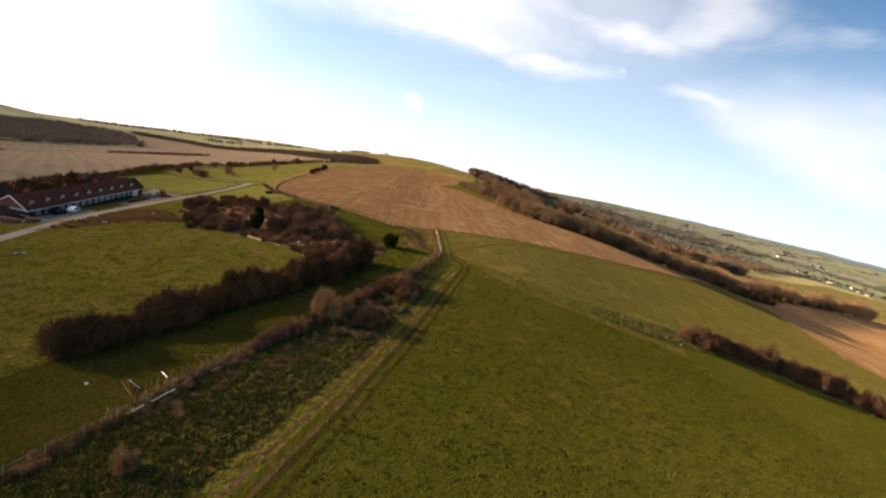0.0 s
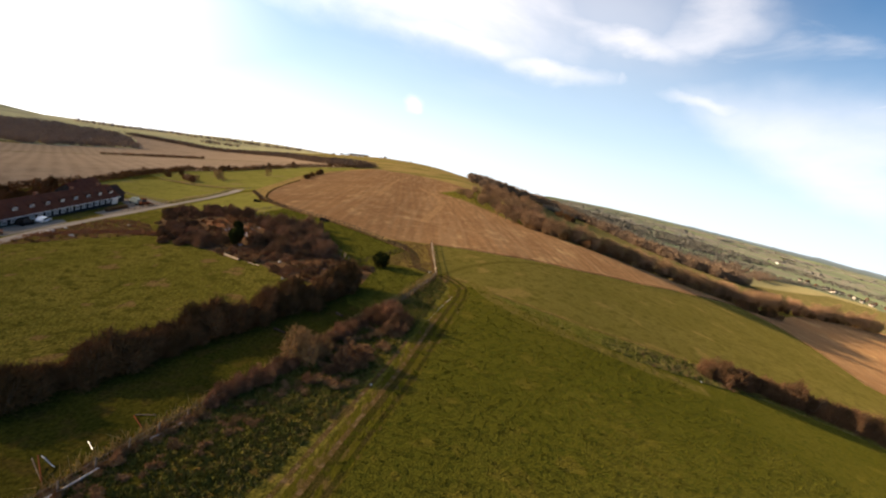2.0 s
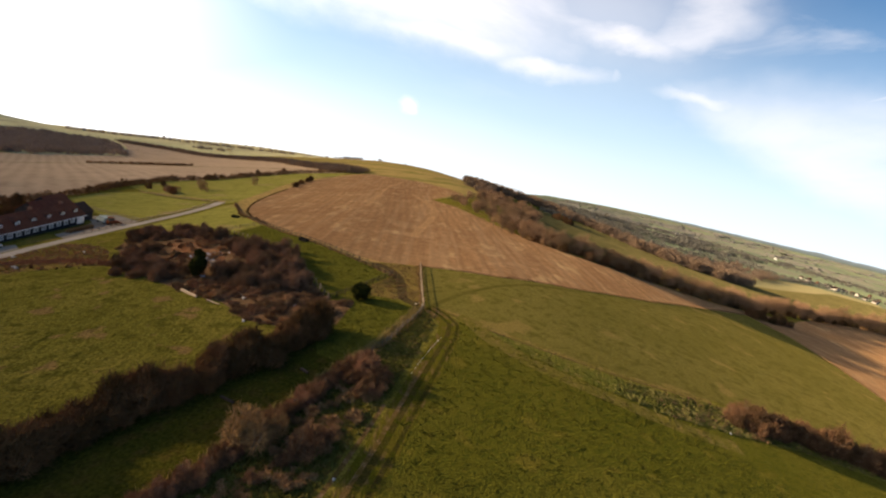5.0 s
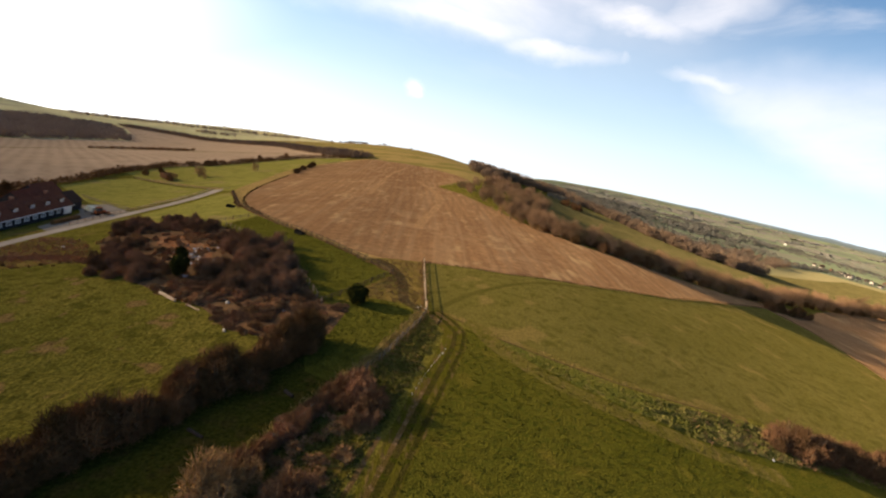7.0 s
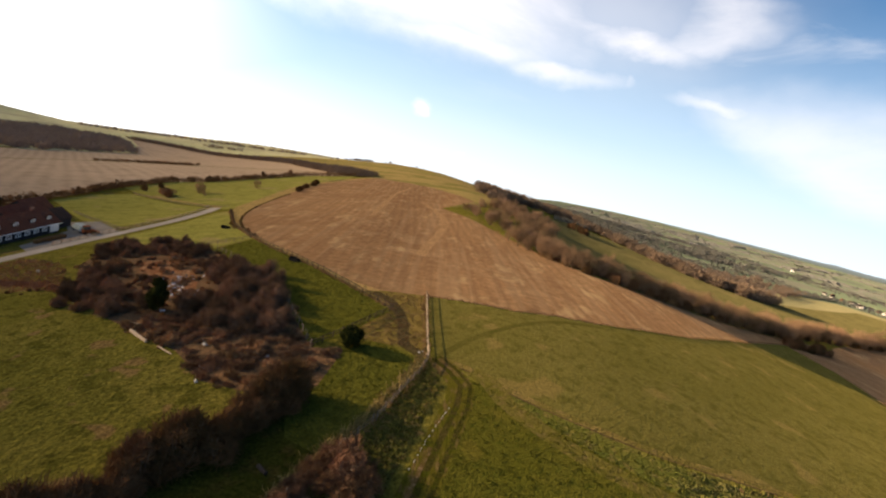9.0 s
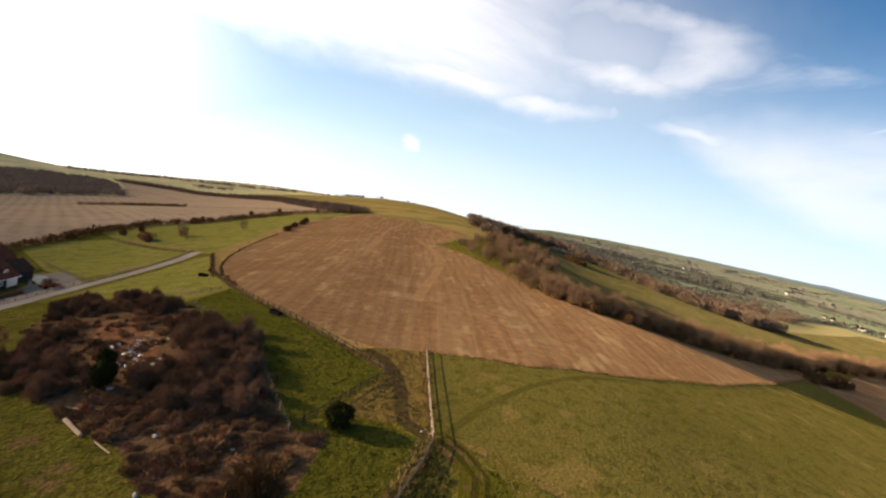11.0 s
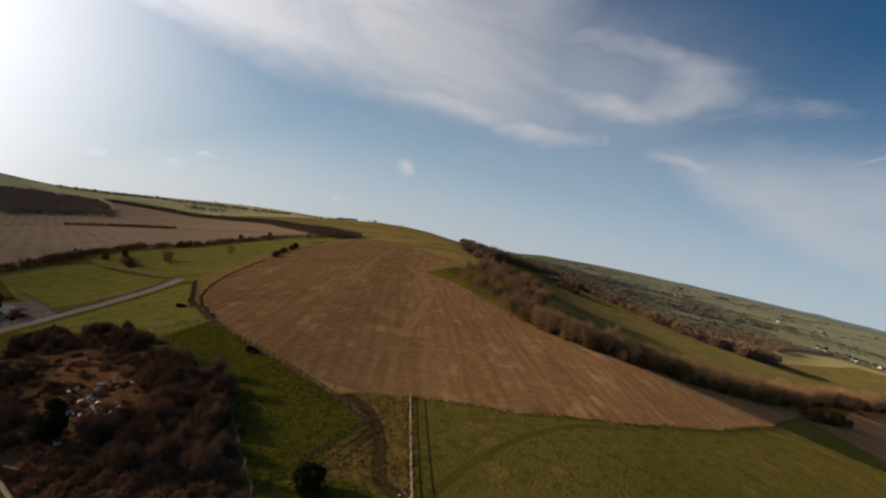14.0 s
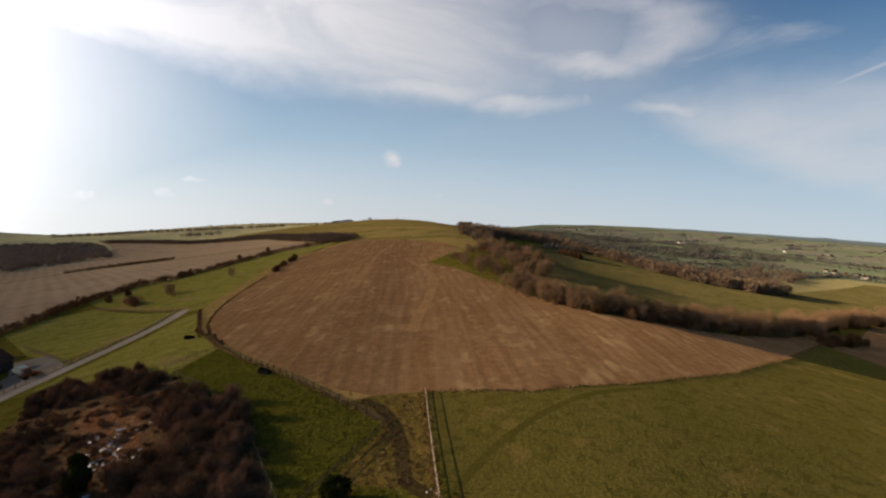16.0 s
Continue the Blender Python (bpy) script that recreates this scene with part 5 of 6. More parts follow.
clump_spots = [(cx + r_cl.gauss(0, rr), cy + r_cl.gauss(0, 6)) for cx, cy, rr, n in ((-172, 1060, 11, 34), (-205, 1080, 24, 14), (-120, 1085, 30, 10), (-240, 1400, 40, 30), (-420, 1600, 60, 30), (-560, 1700, 80, 30)) for _ in range(n)]
edge_line = along(smooth_line([(50.0, 690.0), (57.0, 610.0), (58.0, 540.0), (52.0, 470.0), (47.0, 420.0)], 8.0), 2.4)
edge_spots = [(x + r_cl.uniform(-5, 7), y + r_cl.uniform(-4, 4)) for x, y, a in edge_line if math.sin(x * 0.9 + y * 0.13) > -0.75]
stuff("edge_wood", clump_mesh("edge_wood", edge_spots, M_SCARPWOOD, 7.5, 200, 16, 0.85, 0.05), "leafless brown trees along the crest of the escarpment", "woodland")
crest_line = along(smooth_line([(52.0, 765.0), (92.0, 768.0), (118.0, 735.0), (138.0, 700.0), (156.0, 650.0), (166.0, 590.0)], 8.0), 2.2)
crest_spots = [(x + r_cl.gauss(0, 4), y + r_cl.gauss(0, 4)) for x, y, a in crest_line if math.sin(x * 0.31) + math.sin(y * 0.17) > -1.2]
stuff("crest_wood", clump_mesh("crest_wood", crest_spots, M_SCARPWOOD, 8.5, 170, 18, 0.85, 0.055), "leafless brown trees on the skyline of the escarpment", "woodland")
stuff("ridge_clumps", clump_mesh("ridge_clumps", clump_spots, M_SCARPWOOD, 4.6, 110, 13, 0.8, 0.07), "brown tree clumps on the skyline of the ridge", "woodland")


def hedge_ribbons(name, lines, mat, seed, step, width, height):
    """Far hedgerows as one joined mass: uneven low ridges of growth, with taller trees here and there."""
    rng = np.random.default_rng(seed)
    V, F = [], []
    for line in lines:
        pts = along(line, step)
        if len(pts) < 3:
            continue
        x, y, a = (np.array(c) for c in zip(*pts))
        far = np.hypot(x, y) / 900.0
        n = len(x)
        z = heights(x, y)
        h = height * rng.uniform(0.35, 1.0, n) * (1 + (rng.random(n) < 0.22) * rng.uniform(0.5, 1.6, n)) * (0.7 + 0.4 * far)
        w = width * rng.uniform(0.6, 1.4, n) * (0.7 + 0.4 * far)
        base = len(V)
        for k in range(n):
            nx, ny = -math.sin(a[k]), math.cos(a[k])
            for o, u in ((-1.0, -0.05), (-0.8, 0.55), (0.1, 1.0), (0.8, 0.5), (1.0, -0.05)):
                j = rng.uniform(-0.3, 0.3, 3) * w[k]
                V.append((x[k] + nx * o * w[k] + j[0], y[k] + ny * o * w[k] + j[1], z[k] + max(u * h[k], -0.4) + j[2] * (u > 0)))
        for k in range(n - 1):
            if rng.random() < 0.05:
                continue
            for i in range(4):
                q = base + 5 * k + i
                F.append((q, q + 1, q + 6, q + 5))
    return mesh_of(name, V, F, mat, smooth=True)


def lowland_lines():
    r = random.Random(21)
    out = []
    for _ in range(230):
        d = 500 * (7.0 ** r.random())
        az = radians(r.uniform(14, 64))
        cx, cy = d * math.sin(az), d * math.cos(az) + 40
        a = r.choice((0.45, 2.05)) + r.uniform(-.25, .25)
        ln = r.uniform(40, 130) * (1 + d / 1500)
        line = [(cx + s * ln * math.cos(a) + r.uniform(-6, 6), cy + s * ln * math.sin(a) + r.uniform(-6, 6)) for s in (-0.5, -0.2, 0.1, 0.5)]
        ok = all(y < 3300 and x < 3200 for x, y in line)
        for poly in (SCARP, PALE_FIELD, FOOT):
            ok = ok and not inside(poly, np.array([p[0] for p in line]), np.array([p[1] for p in line])).any()
        if ok:
            out.append(line)
    for _ in range(120):
        d, az = r.uniform(1500, 3500), radians(r.uniform(14, 62))
        cx, cy = d * math.sin(az), d * math.cos(az) + 40
        a = r.choice((0.45, 2.05)) + r.uniform(-.3, .3)
        ln = r.uniform(120, 420)
        line = [(cx + q * ln * math.cos(a) + r.uniform(-9, 9), cy + q * ln * math.sin(a) + r.uniform(-9, 9)) for q in (-0.5, -0.2, 0.1, 0.5)]
        if all(y < 3300 and x < 3200 for x, y in line):
            out.append(line)
    return out


def rows_of(lines, near, gap, r):
    """Spots for single trees along those lines that lie nearer than so far, and the lines beyond."""
    spots, rest = [], []
    for line in lines:
        if math.hypot(*line[1]) < near:
            spots += [(x + r.uniform(-1, 1), y + r.uniform(-1, 1)) for x, y, a in along(line, gap * (0.7 + math.hypot(*line[1]) / 1800)) if r.random() < 0.93]
        else:
            rest.append(line)
    return spots, rest


hedge_spots, hedge_rest = rows_of(lowland_lines(), 1700, 3.4, random.Random(51))
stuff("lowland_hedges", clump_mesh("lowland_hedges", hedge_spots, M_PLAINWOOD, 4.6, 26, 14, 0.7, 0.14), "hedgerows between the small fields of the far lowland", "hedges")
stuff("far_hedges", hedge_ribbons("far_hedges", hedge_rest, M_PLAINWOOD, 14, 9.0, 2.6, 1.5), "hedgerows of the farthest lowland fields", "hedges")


def plain_woods():
    r = random.Random(22)
    out = []
    for _ in range(46):
        d = 800 * (4.0 ** r.random())
        az = radians(r.uniform(10, 66))
        cx, cy = d * math.sin(az), d * math.cos(az) + 40
        a, ln = r.uniform(-0.5, 0.9), r.uniform(30, 120) * (1 + d / 2500)
        for k in range(r.randint(2, 4)):
            off, c = 11.0 * k, r.uniform(0.6, 1.0)
            line = [(cx + s * ln * c * math.cos(a) - off * math.sin(a) + r.uniform(-8, 8), cy + s * ln * c * math.sin(a) + off * math.cos(a) + r.uniform(-5, 5)) for s in (-0.5, 0.0, 0.5)]
            if all(y < 3350 and 250 < x < 3200 for x, y in line) and not inside(FOOT, np.array([cx]), np.array([cy]))[0] and not inside(PALE_FIELD, np.array([cx]), np.array([cy]))[0]:
                out.append(line)
    return out


wood_spots, wood_rest = rows_of(plain_woods(), 1900, 6.0, random.Random(52))
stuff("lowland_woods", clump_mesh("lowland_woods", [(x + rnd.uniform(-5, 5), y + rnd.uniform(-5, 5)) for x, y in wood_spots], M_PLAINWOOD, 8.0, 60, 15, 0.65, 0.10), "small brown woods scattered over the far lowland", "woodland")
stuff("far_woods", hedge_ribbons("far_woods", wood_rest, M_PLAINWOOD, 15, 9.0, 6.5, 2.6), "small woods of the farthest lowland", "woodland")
hill_lines = [[(-690.0, 1330.0), (-610.0, 1390.0), (-520.0, 1450.0), (-430.0, 1530.0)], [(-900.0, 1250.0), (-800.0, 1300.0), (-720.0, 1380.0)], [(-560.0, 1180.0), (-500.0, 1220.0)]]
stuff("hill_woods", clump_mesh("hill_woods", [(x + r_cl.gauss(0, 7), y + r_cl.gauss(0, 9)) for line in hill_lines for x, y, a in along(line, 3.0)], M_FARWOOD, 8.0, 90, 17, 0.7, 0.07), "brown woods on the distant hills", "woodland")
# the farthest plain, grey-green fading to blue by painted haze, as a glowing backdrop behind the last fields
def far_edge():
    V, F, uv = [], [], []
    ds = np.geomspace(900, 4700, 60)
    azs = [radians(18 + 0.5 * i) for i in range(104)]
    for k, az in enumerate(azs):
        reach = ds[(ds * math.cos(az) < 3300) & (ds * math.sin(az) < 3300)]
        top = max(np.arctan2(heights(reach * math.sin(az), 25 + reach * math.cos(az)) - 4.0, reach))
        top += radians(-0.5 + 0.62 * min(1.0, k / 16) + 0.04 * math.sin(k * 0.31) + 0.03 * math.sin(k * 0.83 + 1))
        x, y = 3650 * math.sin(az), 25 + 3650 * math.cos(az)
        low = float(heights([x], [y])[0]) - 6.0
        V += [(x, y, low), (x, y, max(low + 1.0, 4.0 + 3650 * math.tan(top)))]
    F = [(2 * i, 2 * i + 2, 2 * i + 3, 2 * i + 1) for i in range(len(azs) - 1)]
    m = bpy.data.materials.new("far_haze")
    m.use_nodes = True
    n, ln = m.node_tree.nodes, m.node_tree.links
    b = n["Principled BSDF"]
    b.inputs["Base Color"].default_value, b.inputs["Roughness"].default_value = (0.02, 0.02, 0.02, 1), 1.0
    b.inputs["Specular IOR Level"].default_value = 0.0
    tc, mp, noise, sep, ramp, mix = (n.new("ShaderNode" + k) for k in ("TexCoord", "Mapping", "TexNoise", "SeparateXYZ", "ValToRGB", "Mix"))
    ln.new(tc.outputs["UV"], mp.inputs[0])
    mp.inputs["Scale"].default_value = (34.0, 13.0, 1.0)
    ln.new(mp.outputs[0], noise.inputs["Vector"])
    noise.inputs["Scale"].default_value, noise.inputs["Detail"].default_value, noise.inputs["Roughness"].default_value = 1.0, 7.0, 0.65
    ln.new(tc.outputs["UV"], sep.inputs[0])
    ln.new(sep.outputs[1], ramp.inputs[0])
    # haze painted as a ramp from land colour up to blue-grey
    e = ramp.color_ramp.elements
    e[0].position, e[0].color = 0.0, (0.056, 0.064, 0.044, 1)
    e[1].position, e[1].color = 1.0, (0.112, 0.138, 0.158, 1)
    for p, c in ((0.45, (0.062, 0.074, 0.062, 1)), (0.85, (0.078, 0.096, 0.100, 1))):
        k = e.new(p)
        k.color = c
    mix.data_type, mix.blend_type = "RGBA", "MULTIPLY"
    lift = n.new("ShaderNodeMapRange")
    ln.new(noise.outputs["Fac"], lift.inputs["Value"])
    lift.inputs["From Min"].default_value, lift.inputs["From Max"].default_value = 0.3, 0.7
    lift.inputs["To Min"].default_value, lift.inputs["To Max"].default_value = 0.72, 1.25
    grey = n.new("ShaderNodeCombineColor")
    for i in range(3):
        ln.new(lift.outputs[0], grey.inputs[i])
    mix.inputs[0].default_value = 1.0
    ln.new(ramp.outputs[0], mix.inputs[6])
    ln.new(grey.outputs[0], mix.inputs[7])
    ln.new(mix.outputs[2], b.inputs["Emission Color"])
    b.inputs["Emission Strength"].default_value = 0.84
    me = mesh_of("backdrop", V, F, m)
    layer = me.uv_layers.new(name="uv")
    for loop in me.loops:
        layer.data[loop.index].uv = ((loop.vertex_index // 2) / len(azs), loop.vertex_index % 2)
    tagged(new("backdrop", me), "glowing backdrop of grey-green plain, painted haze fading to blue on the horizon", "backdrop", kind="structure")


far_edge()
# trees in the paddocks
for x, y, s in [(-105.0, 322.0, 0.55), (-118, 283, .5), (-121, 286, .55), (-117, 279, .4), (-126, 262, .45), (-122, 264, .4), (-112, 273, .3)]:
    tree(x, y, s, "small dark leafless tree standing in a green paddock", "paddock trees")

for i, (x, y, s) in enumerate([(-130.1, 270.6, 1.0), (-127.5, 268.0, 1.2), (-125.0, 264.5, 1.1), (-122.6, 260.6, 0.9), (-132.5, 272.0, 0.8), (-146.0, 294.7, 0.9), (-144.0, 278.1, 1.0), (-146.5, 348.2, 1.3), (-145.5, 354.0, 1.0), (-146.7, 361.7, 1.1), (-142.9, 433.3, 1.2), (-135.3, 477.3, 1.2)]):
    planted("paddock_bush", rnd.choice(SHRUBS_DARK), x, y, "dark leafless bush beside a paddock", "bush", "paddock bushes", s * 1.1)
for i in range(16):
    t = i / 15
    planted("margin_bush", rnd.choice(SHRUBS_DARK), -80.5 - 4.5 * t + rnd.uniform(-1.5, 1.5), 318 + 58 * t, "dark leafless bush on the field margin", "bush", "bushes on the field margin", rnd.uniform(0.6, 1.2))
hedgerow(INNER_DITCH, SHRUBS_DARK, 2.0, 0.4, "low dark weeds and brambles along a field ditch", size=(0.12, 0.24), tall=(0.6, 0.9))
hedgerow(OUTER_DITCH, SHRUBS_DARK, 2.2, 0.4, "low dark weeds along the field margin ditch", size=(0.14, 0.3), tall=(0.6, 0.9))
hedgerow(PASTURE_EDGE, SHRUBS_RED + SHRUBS_DARK + BRACKEN, 0.8, 2.6, "low brown weeds along the edge of the pasture", size=(0.12, 0.34), tall=(0.4, 0.8))
for i in range(48):
    t = rnd.random()
    planted("garden_bush", rnd.choice(SHRUBS_DARK), -124 - 18 * t + rnd.uniform(-7, 7), 112 + 92 * t + rnd.uniform(-3, 3), "dark leafless bush behind the terrace", "bush", "bushes behind the terrace", rnd.uniform(1.0, 1.7))

# dry growth along the near fence
for px, py, a in along(NEAR_FENCE[:7], 0.55):
    planted("bracken", rnd.choice(BRACKEN), px + rnd.uniform(-.5, .7), py + rnd.uniform(-.5, .5), "clump of dead brown growth along an old wire fence", "bracken", "dead growth along the fence", rnd.uniform(0.55, 1.0), rnd.uniform(0.7, 1.2))
for i in range(60):
    t = rnd.random()
    planted("dead_weeds", rnd.choice(BRACKEN), -21.5 + 12 * t + rnd.uniform(0.5, 3.5), 37 + 20 * t + rnd.uniform(-2, 1), "clump of dead weeds in rough grass by the fence", "weeds", "dead weeds in the rough strip", rnd.uniform(0.4, 0.8), 0.8)

# a few bushes on the open slope
for i in range(9):
    planted("slope_bush", rnd.choice(SHRUBS_DARK), 130 + rnd.uniform(-7, 8), 464 + rnd.uniform(-14, 14), "dark leafless bush on the grass slope", "bush", "bushes on the slope", rnd.uniform(1.2, 2.0))

# ---------------------------------------------------------------- fences
POST = bmesh.new()
box(POST, -0.06, 0.06, -0.06, 0.06, -0.3, 1.2, 0.015)
POST_ME = bpy.data.meshes.new("post")
POST.to_mesh(POST_ME)
POST.free()
POST_ME.materials.append(M_WOOD)
DARK_POST_ME = POST_ME.copy()
DARK_POST_ME.materials[0] = M_OLDWOOD


def fence(line, step, label, rails=(0.45, 0.95), rail_size=(0.03, 0.09), mat=M_WOOD):
    pts = along(line, step)
    f = thing("fence", pts[0][0], pts[0][1], 0, label, "fence")
    inv = f.matrix_basis.inverted()
    tops = []
    for x, y, a in pts:
        z = gz(x, y)
        m = Matrix.Translation((x, y, z)) @ Matrix.Rotation(a, 4, "Z") @ Matrix.Rotation(rnd.uniform(-.05, .05), 4, "X") @ Matrix.Diagonal((1, 1, rnd.uniform(0.92, 1.06), 1))
        part("post", DARK_POST_ME if mat is M_OLDWOOD else POST_ME, M_WOOD, f, at=inv @ m)
        tops.append(Vector((x, y, z)))
    for h in rails:
        bm = bmesh.new()
        for p, q in zip(tops, tops[1:]):
            way = q - p
            side = Vector((-way.y, way.x, 0)).normalized() * rail_size[0]
            up = Vector((0, 0, rail_size[1] / 2))
            c = [bm.verts.new(inv @ (e + Vector((0, 0, h)) + s + u)) for e in (p, q) for s in (-side, side) for u in (-up, up)]
            for i in ((0, 1, 3, 2), (4, 6, 7, 5), (0, 4, 5, 1), (2, 3, 7, 6), (1, 5, 7, 3), (0, 2, 6, 4)):
                bm.faces.new([c[k] for k in i])
        part("rail", bm, mat, f)
    return f


fence(NEAR_FENCE[:12], 2.6, "old wire fence on weathered posts beside rough grass", rails=(0.5, 1.0), rail_size=(0.012, 0.03))
fence(NEAR_FENCE[11:15], 2.0, "weathered post and rail fence up to the field gate")
fence(NEAR_FENCE[14:], 2.0, "pale weathered post and rail fence between gate and arable field", mat=M_PALEWOOD)
fence(BOX_FENCE, 2.4, "dark post and rail fence along the arable field margin", mat=M_OLDWOOD)
fence([(-11.0, 98.8), (-8.1, 104.1), (-4.2, 112.5), (-1.9, 117.3)], 2.2, "dark post and rail fence of the triangular paddock", mat=M_OLDWOOD)
fence([(-50.9, 151.6), (-44.4, 163.0)], 2.4, "post and rail fence across the green paddocks")
fence([(-11.0, 98.8), (-21.2, 117.0), (-34.9, 135.0), (-48.2, 148.4)], 2.6, "wire fence between thorn bushes and green paddock", rails=(0.5, 1.0), rail_size=(0.012, 0.03))
fence(band(smooth_line(ROAD_LINE[4:], 6.0), 2.6, 2.6)[:len(smooth_line(ROAD_LINE[4:], 6.0))], 2.6, "pale post fence along the country lane", mat=M_PALEWOOD)
fence([(-86.5, 173.0), (-91.5, 178.0), (-104.0, 188.5), (-125.0, 206.0)], 2.6, "post and rail fence of the paddock by the yard")
fence([(-82.0, 233.0), (-88.5, 230.0), (-105.0, 239.0), (-141.3, 264.0)], 3.0, "post and rail fence between two green paddocks")


# ---------------------------------------------------------------- the terrace
def terrace():
    """A long low row with a brown tiled roof, nine white dormers and a line of white windows; x runs along the front."""
    ax, ay, bx, by = -99.2, 120.5, -101.6, 170.0
    length = math.hypot(bx - ax, by - ay)
    turn = math.degrees(math.atan2(by - ay, bx - ax))
    z0 = min(gz(ax, ay), gz(bx, by)) + 0.3
    h = thing("terraced_house", ax, ay, turn, "long low terrace with brown tiled roof and white dormers", "house", z=z0)
    depth, eaves, ridge = 8.0, 2.7, 5.7
    bm = bmesh.new()
    box(bm, 0, length, 0.0, depth, -2.5, eaves)
    part("wall", bm, M_DARKWALL, h, "dark boarded wall")
    for x in (0.0, length):
        bm = bmesh.new()
        a, b, c = bm.verts.new((x, 0, eaves)), bm.verts.new((x, depth, eaves)), bm.verts.new((x, depth / 2, ridge - 0.15))
        d = 0.25 if x == 0 else -0.25
        e, f, g = bm.verts.new((x + d, 0, eaves)), bm.verts.new((x + d, depth, eaves)), bm.verts.new((x + d, depth / 2, ridge - 0.15))
        for q in ((a, b, c), (e, g, f), (a, c, g, e), (b, f, g, c), (a, e, f, b)):
            bm.faces.new(q)
        part("gable", bm, M_BRICK, h, "brown brick gable")
    bm = bmesh.new()
    prof = [(-0.45, eaves - 0.25), (depth / 2, ridge), (depth + 0.45, eaves - 0.25)]
    vs = []
    for x in (-0.35, length + 0.35):
        for t in (0.0, 0.18):
            vs.append([bm.verts.new((x, y, z + t)) for y, z in prof])
    a0, a1, b0, b1 = vs
    for i in range(2):
        bm.faces.new((a1[i], b1[i], b1[i + 1], a1[i + 1]))
        bm.faces.new((a0[i], a0[i + 1], b0[i + 1], b0[i]))
        bm.faces.new((a0[i], a1[i], a1[i + 1], a0[i + 1]))
        bm.faces.new((b0[i], b0[i + 1], b1[i + 1], b1[i]))
    bm.faces.new((a0[0], b0[0], b1[0], a1[0]))
    bm.faces.new((a0[2], a1[2], b1[2], b0[2]))
    part("roof", bm, M_ROOF, h, "weathered brown tiled roof")
    bm = bmesh.new()
    box(bm, -0.35, length + 0.35, -0.56, -0.46, eaves - 0.26, eaves - 0.08)
    part("fascia", bm, M_WHITE, h, "white painted fascia board")
    bm = bmesh.new()
    box(bm, -0.12, -0.05, -0.5, depth / 2, eaves - 0.3, eaves - 0.1)
    for s in (-1, 1):
        p = [bm.verts.new((-0.42, depth / 2 + s * d, z)) for d, z in ((0, ridge + 0.2), (depth / 2 + 0.45, eaves - 0.05), (depth / 2 + 0.45, eaves - 0.35), (0, ridge - 0.15))]
        bm.faces.new(p)
        q = [bm.verts.new((-0.36, v.co.y, v.co.z)) for v in p]
        bm.faces.new(q[::-1])
        for i in range(4):
            bm.faces.new((p[i], q[i], q[(i + 1) % 4], p[(i + 1) % 4]))
    part("bargeboard", bm, M_WHITE, h, "white painted bargeboard")
    for i in range(9):
        x = 3.0 + i * (length - 5.5) / 8
        bm = bmesh.new()
        box(bm, x - 0.75, x + 0.75, 1.1, 3.6, 3.0, 4.6)
        d = part("dormer", bm, M_DARKWALL, h)
        bm = bmesh.new()
        for s in (-1, 1):
            v = [bm.verts.new(c) for c in ((x, 0.85, 5.2), (x + s * 1.0, 0.85, 4.48), (x + s * 1.0, 3.6, 4.48), (x, 3.8, 5.2))]
            w = [bm.verts.new((c.co.x, c.co.y, c.co.z + 0.12)) for c in v]
            bm.faces.new(v[::-1] if s > 0 else v)
            bm.faces.new(w if s > 0 else w[::-1])
            for k in range(4):
                bm.faces.new((v[k], v[(k + 1) % 4], w[(k + 1) % 4], w[k]))
        part("dormer_roof", bm, M_ROOF, d)
        bm = bmesh.new()
        for y0, y1, z1, z2 in ((-0.72, -0.54, 3.22, 4.5), (0.54, 0.72, 3.22, 4.5), (-0.08, 0.08, 3.22, 4.5), (-0.72, 0.72, 4.34, 4.55), (-0.72, 0.72, 3.1, 3.28), (-0.72, 0.72, 3.78, 3.9)):
            box(bm, x + y0, x + y1, 1.02, 1.09, z1, z2)
        part("window_frame", bm, M_WHITE, d, "white window frame")
        bm = bmesh.new()
        box(bm, x - 0.6, x + 0.6, 1.065, 1.095, 3.24, 4.42)
        part("pane", bm, M_GLASS, d, "dark glass")
    for i in range(16):
        x = 4.0 + i * (length - 6.5) / 15
        bm = bmesh.new()
        for x0, x1, z1, z2 in ((-0.8, -0.6, 1.15, 1.95), (0.6, 0.8, 1.15, 1.95), (-0.08, 0.08, 1.15, 1.95), (-0.8, 0.8, 1.82, 1.98), (-0.9, 0.9, 0.98, 1.2)):
            box(bm, x + x0, x + x1, -0.10, -0.01, z1, z2)
        w = part("window", bm, M_WHITE, h, "white framed window")
        bm = bmesh.new()
        box(bm, x - 0.62, x + 0.62, -0.05, -0.004, 1.18, 1.84)
        part("pane", bm, M_GLASS, w, "dark glass")
    bm = bmesh.new()
    box(bm, length - 3.4, length - 0.2, -0.07, -0.01, 0.2, 2.3)
    part("white_panel", bm, M_WHITE, h, "white boarded end bay")
    for x in (6.0, 20.0, 34.0, 46.0):
        bm = bmesh.new()
        box(bm, x - 0.45, x + 0.45, depth / 2 + 0.4, depth / 2 + 1.2, ridge - 0.9, ridge + 0.5, 0.05)
        box(bm, x - 0.5, x + 0.5, depth / 2 + 0.35, depth / 2 + 1.25, ridge + 0.5, ridge + 0.6)
        part("chimney", bm, M_BRICK, h, "brown brick chimney")


terrace()


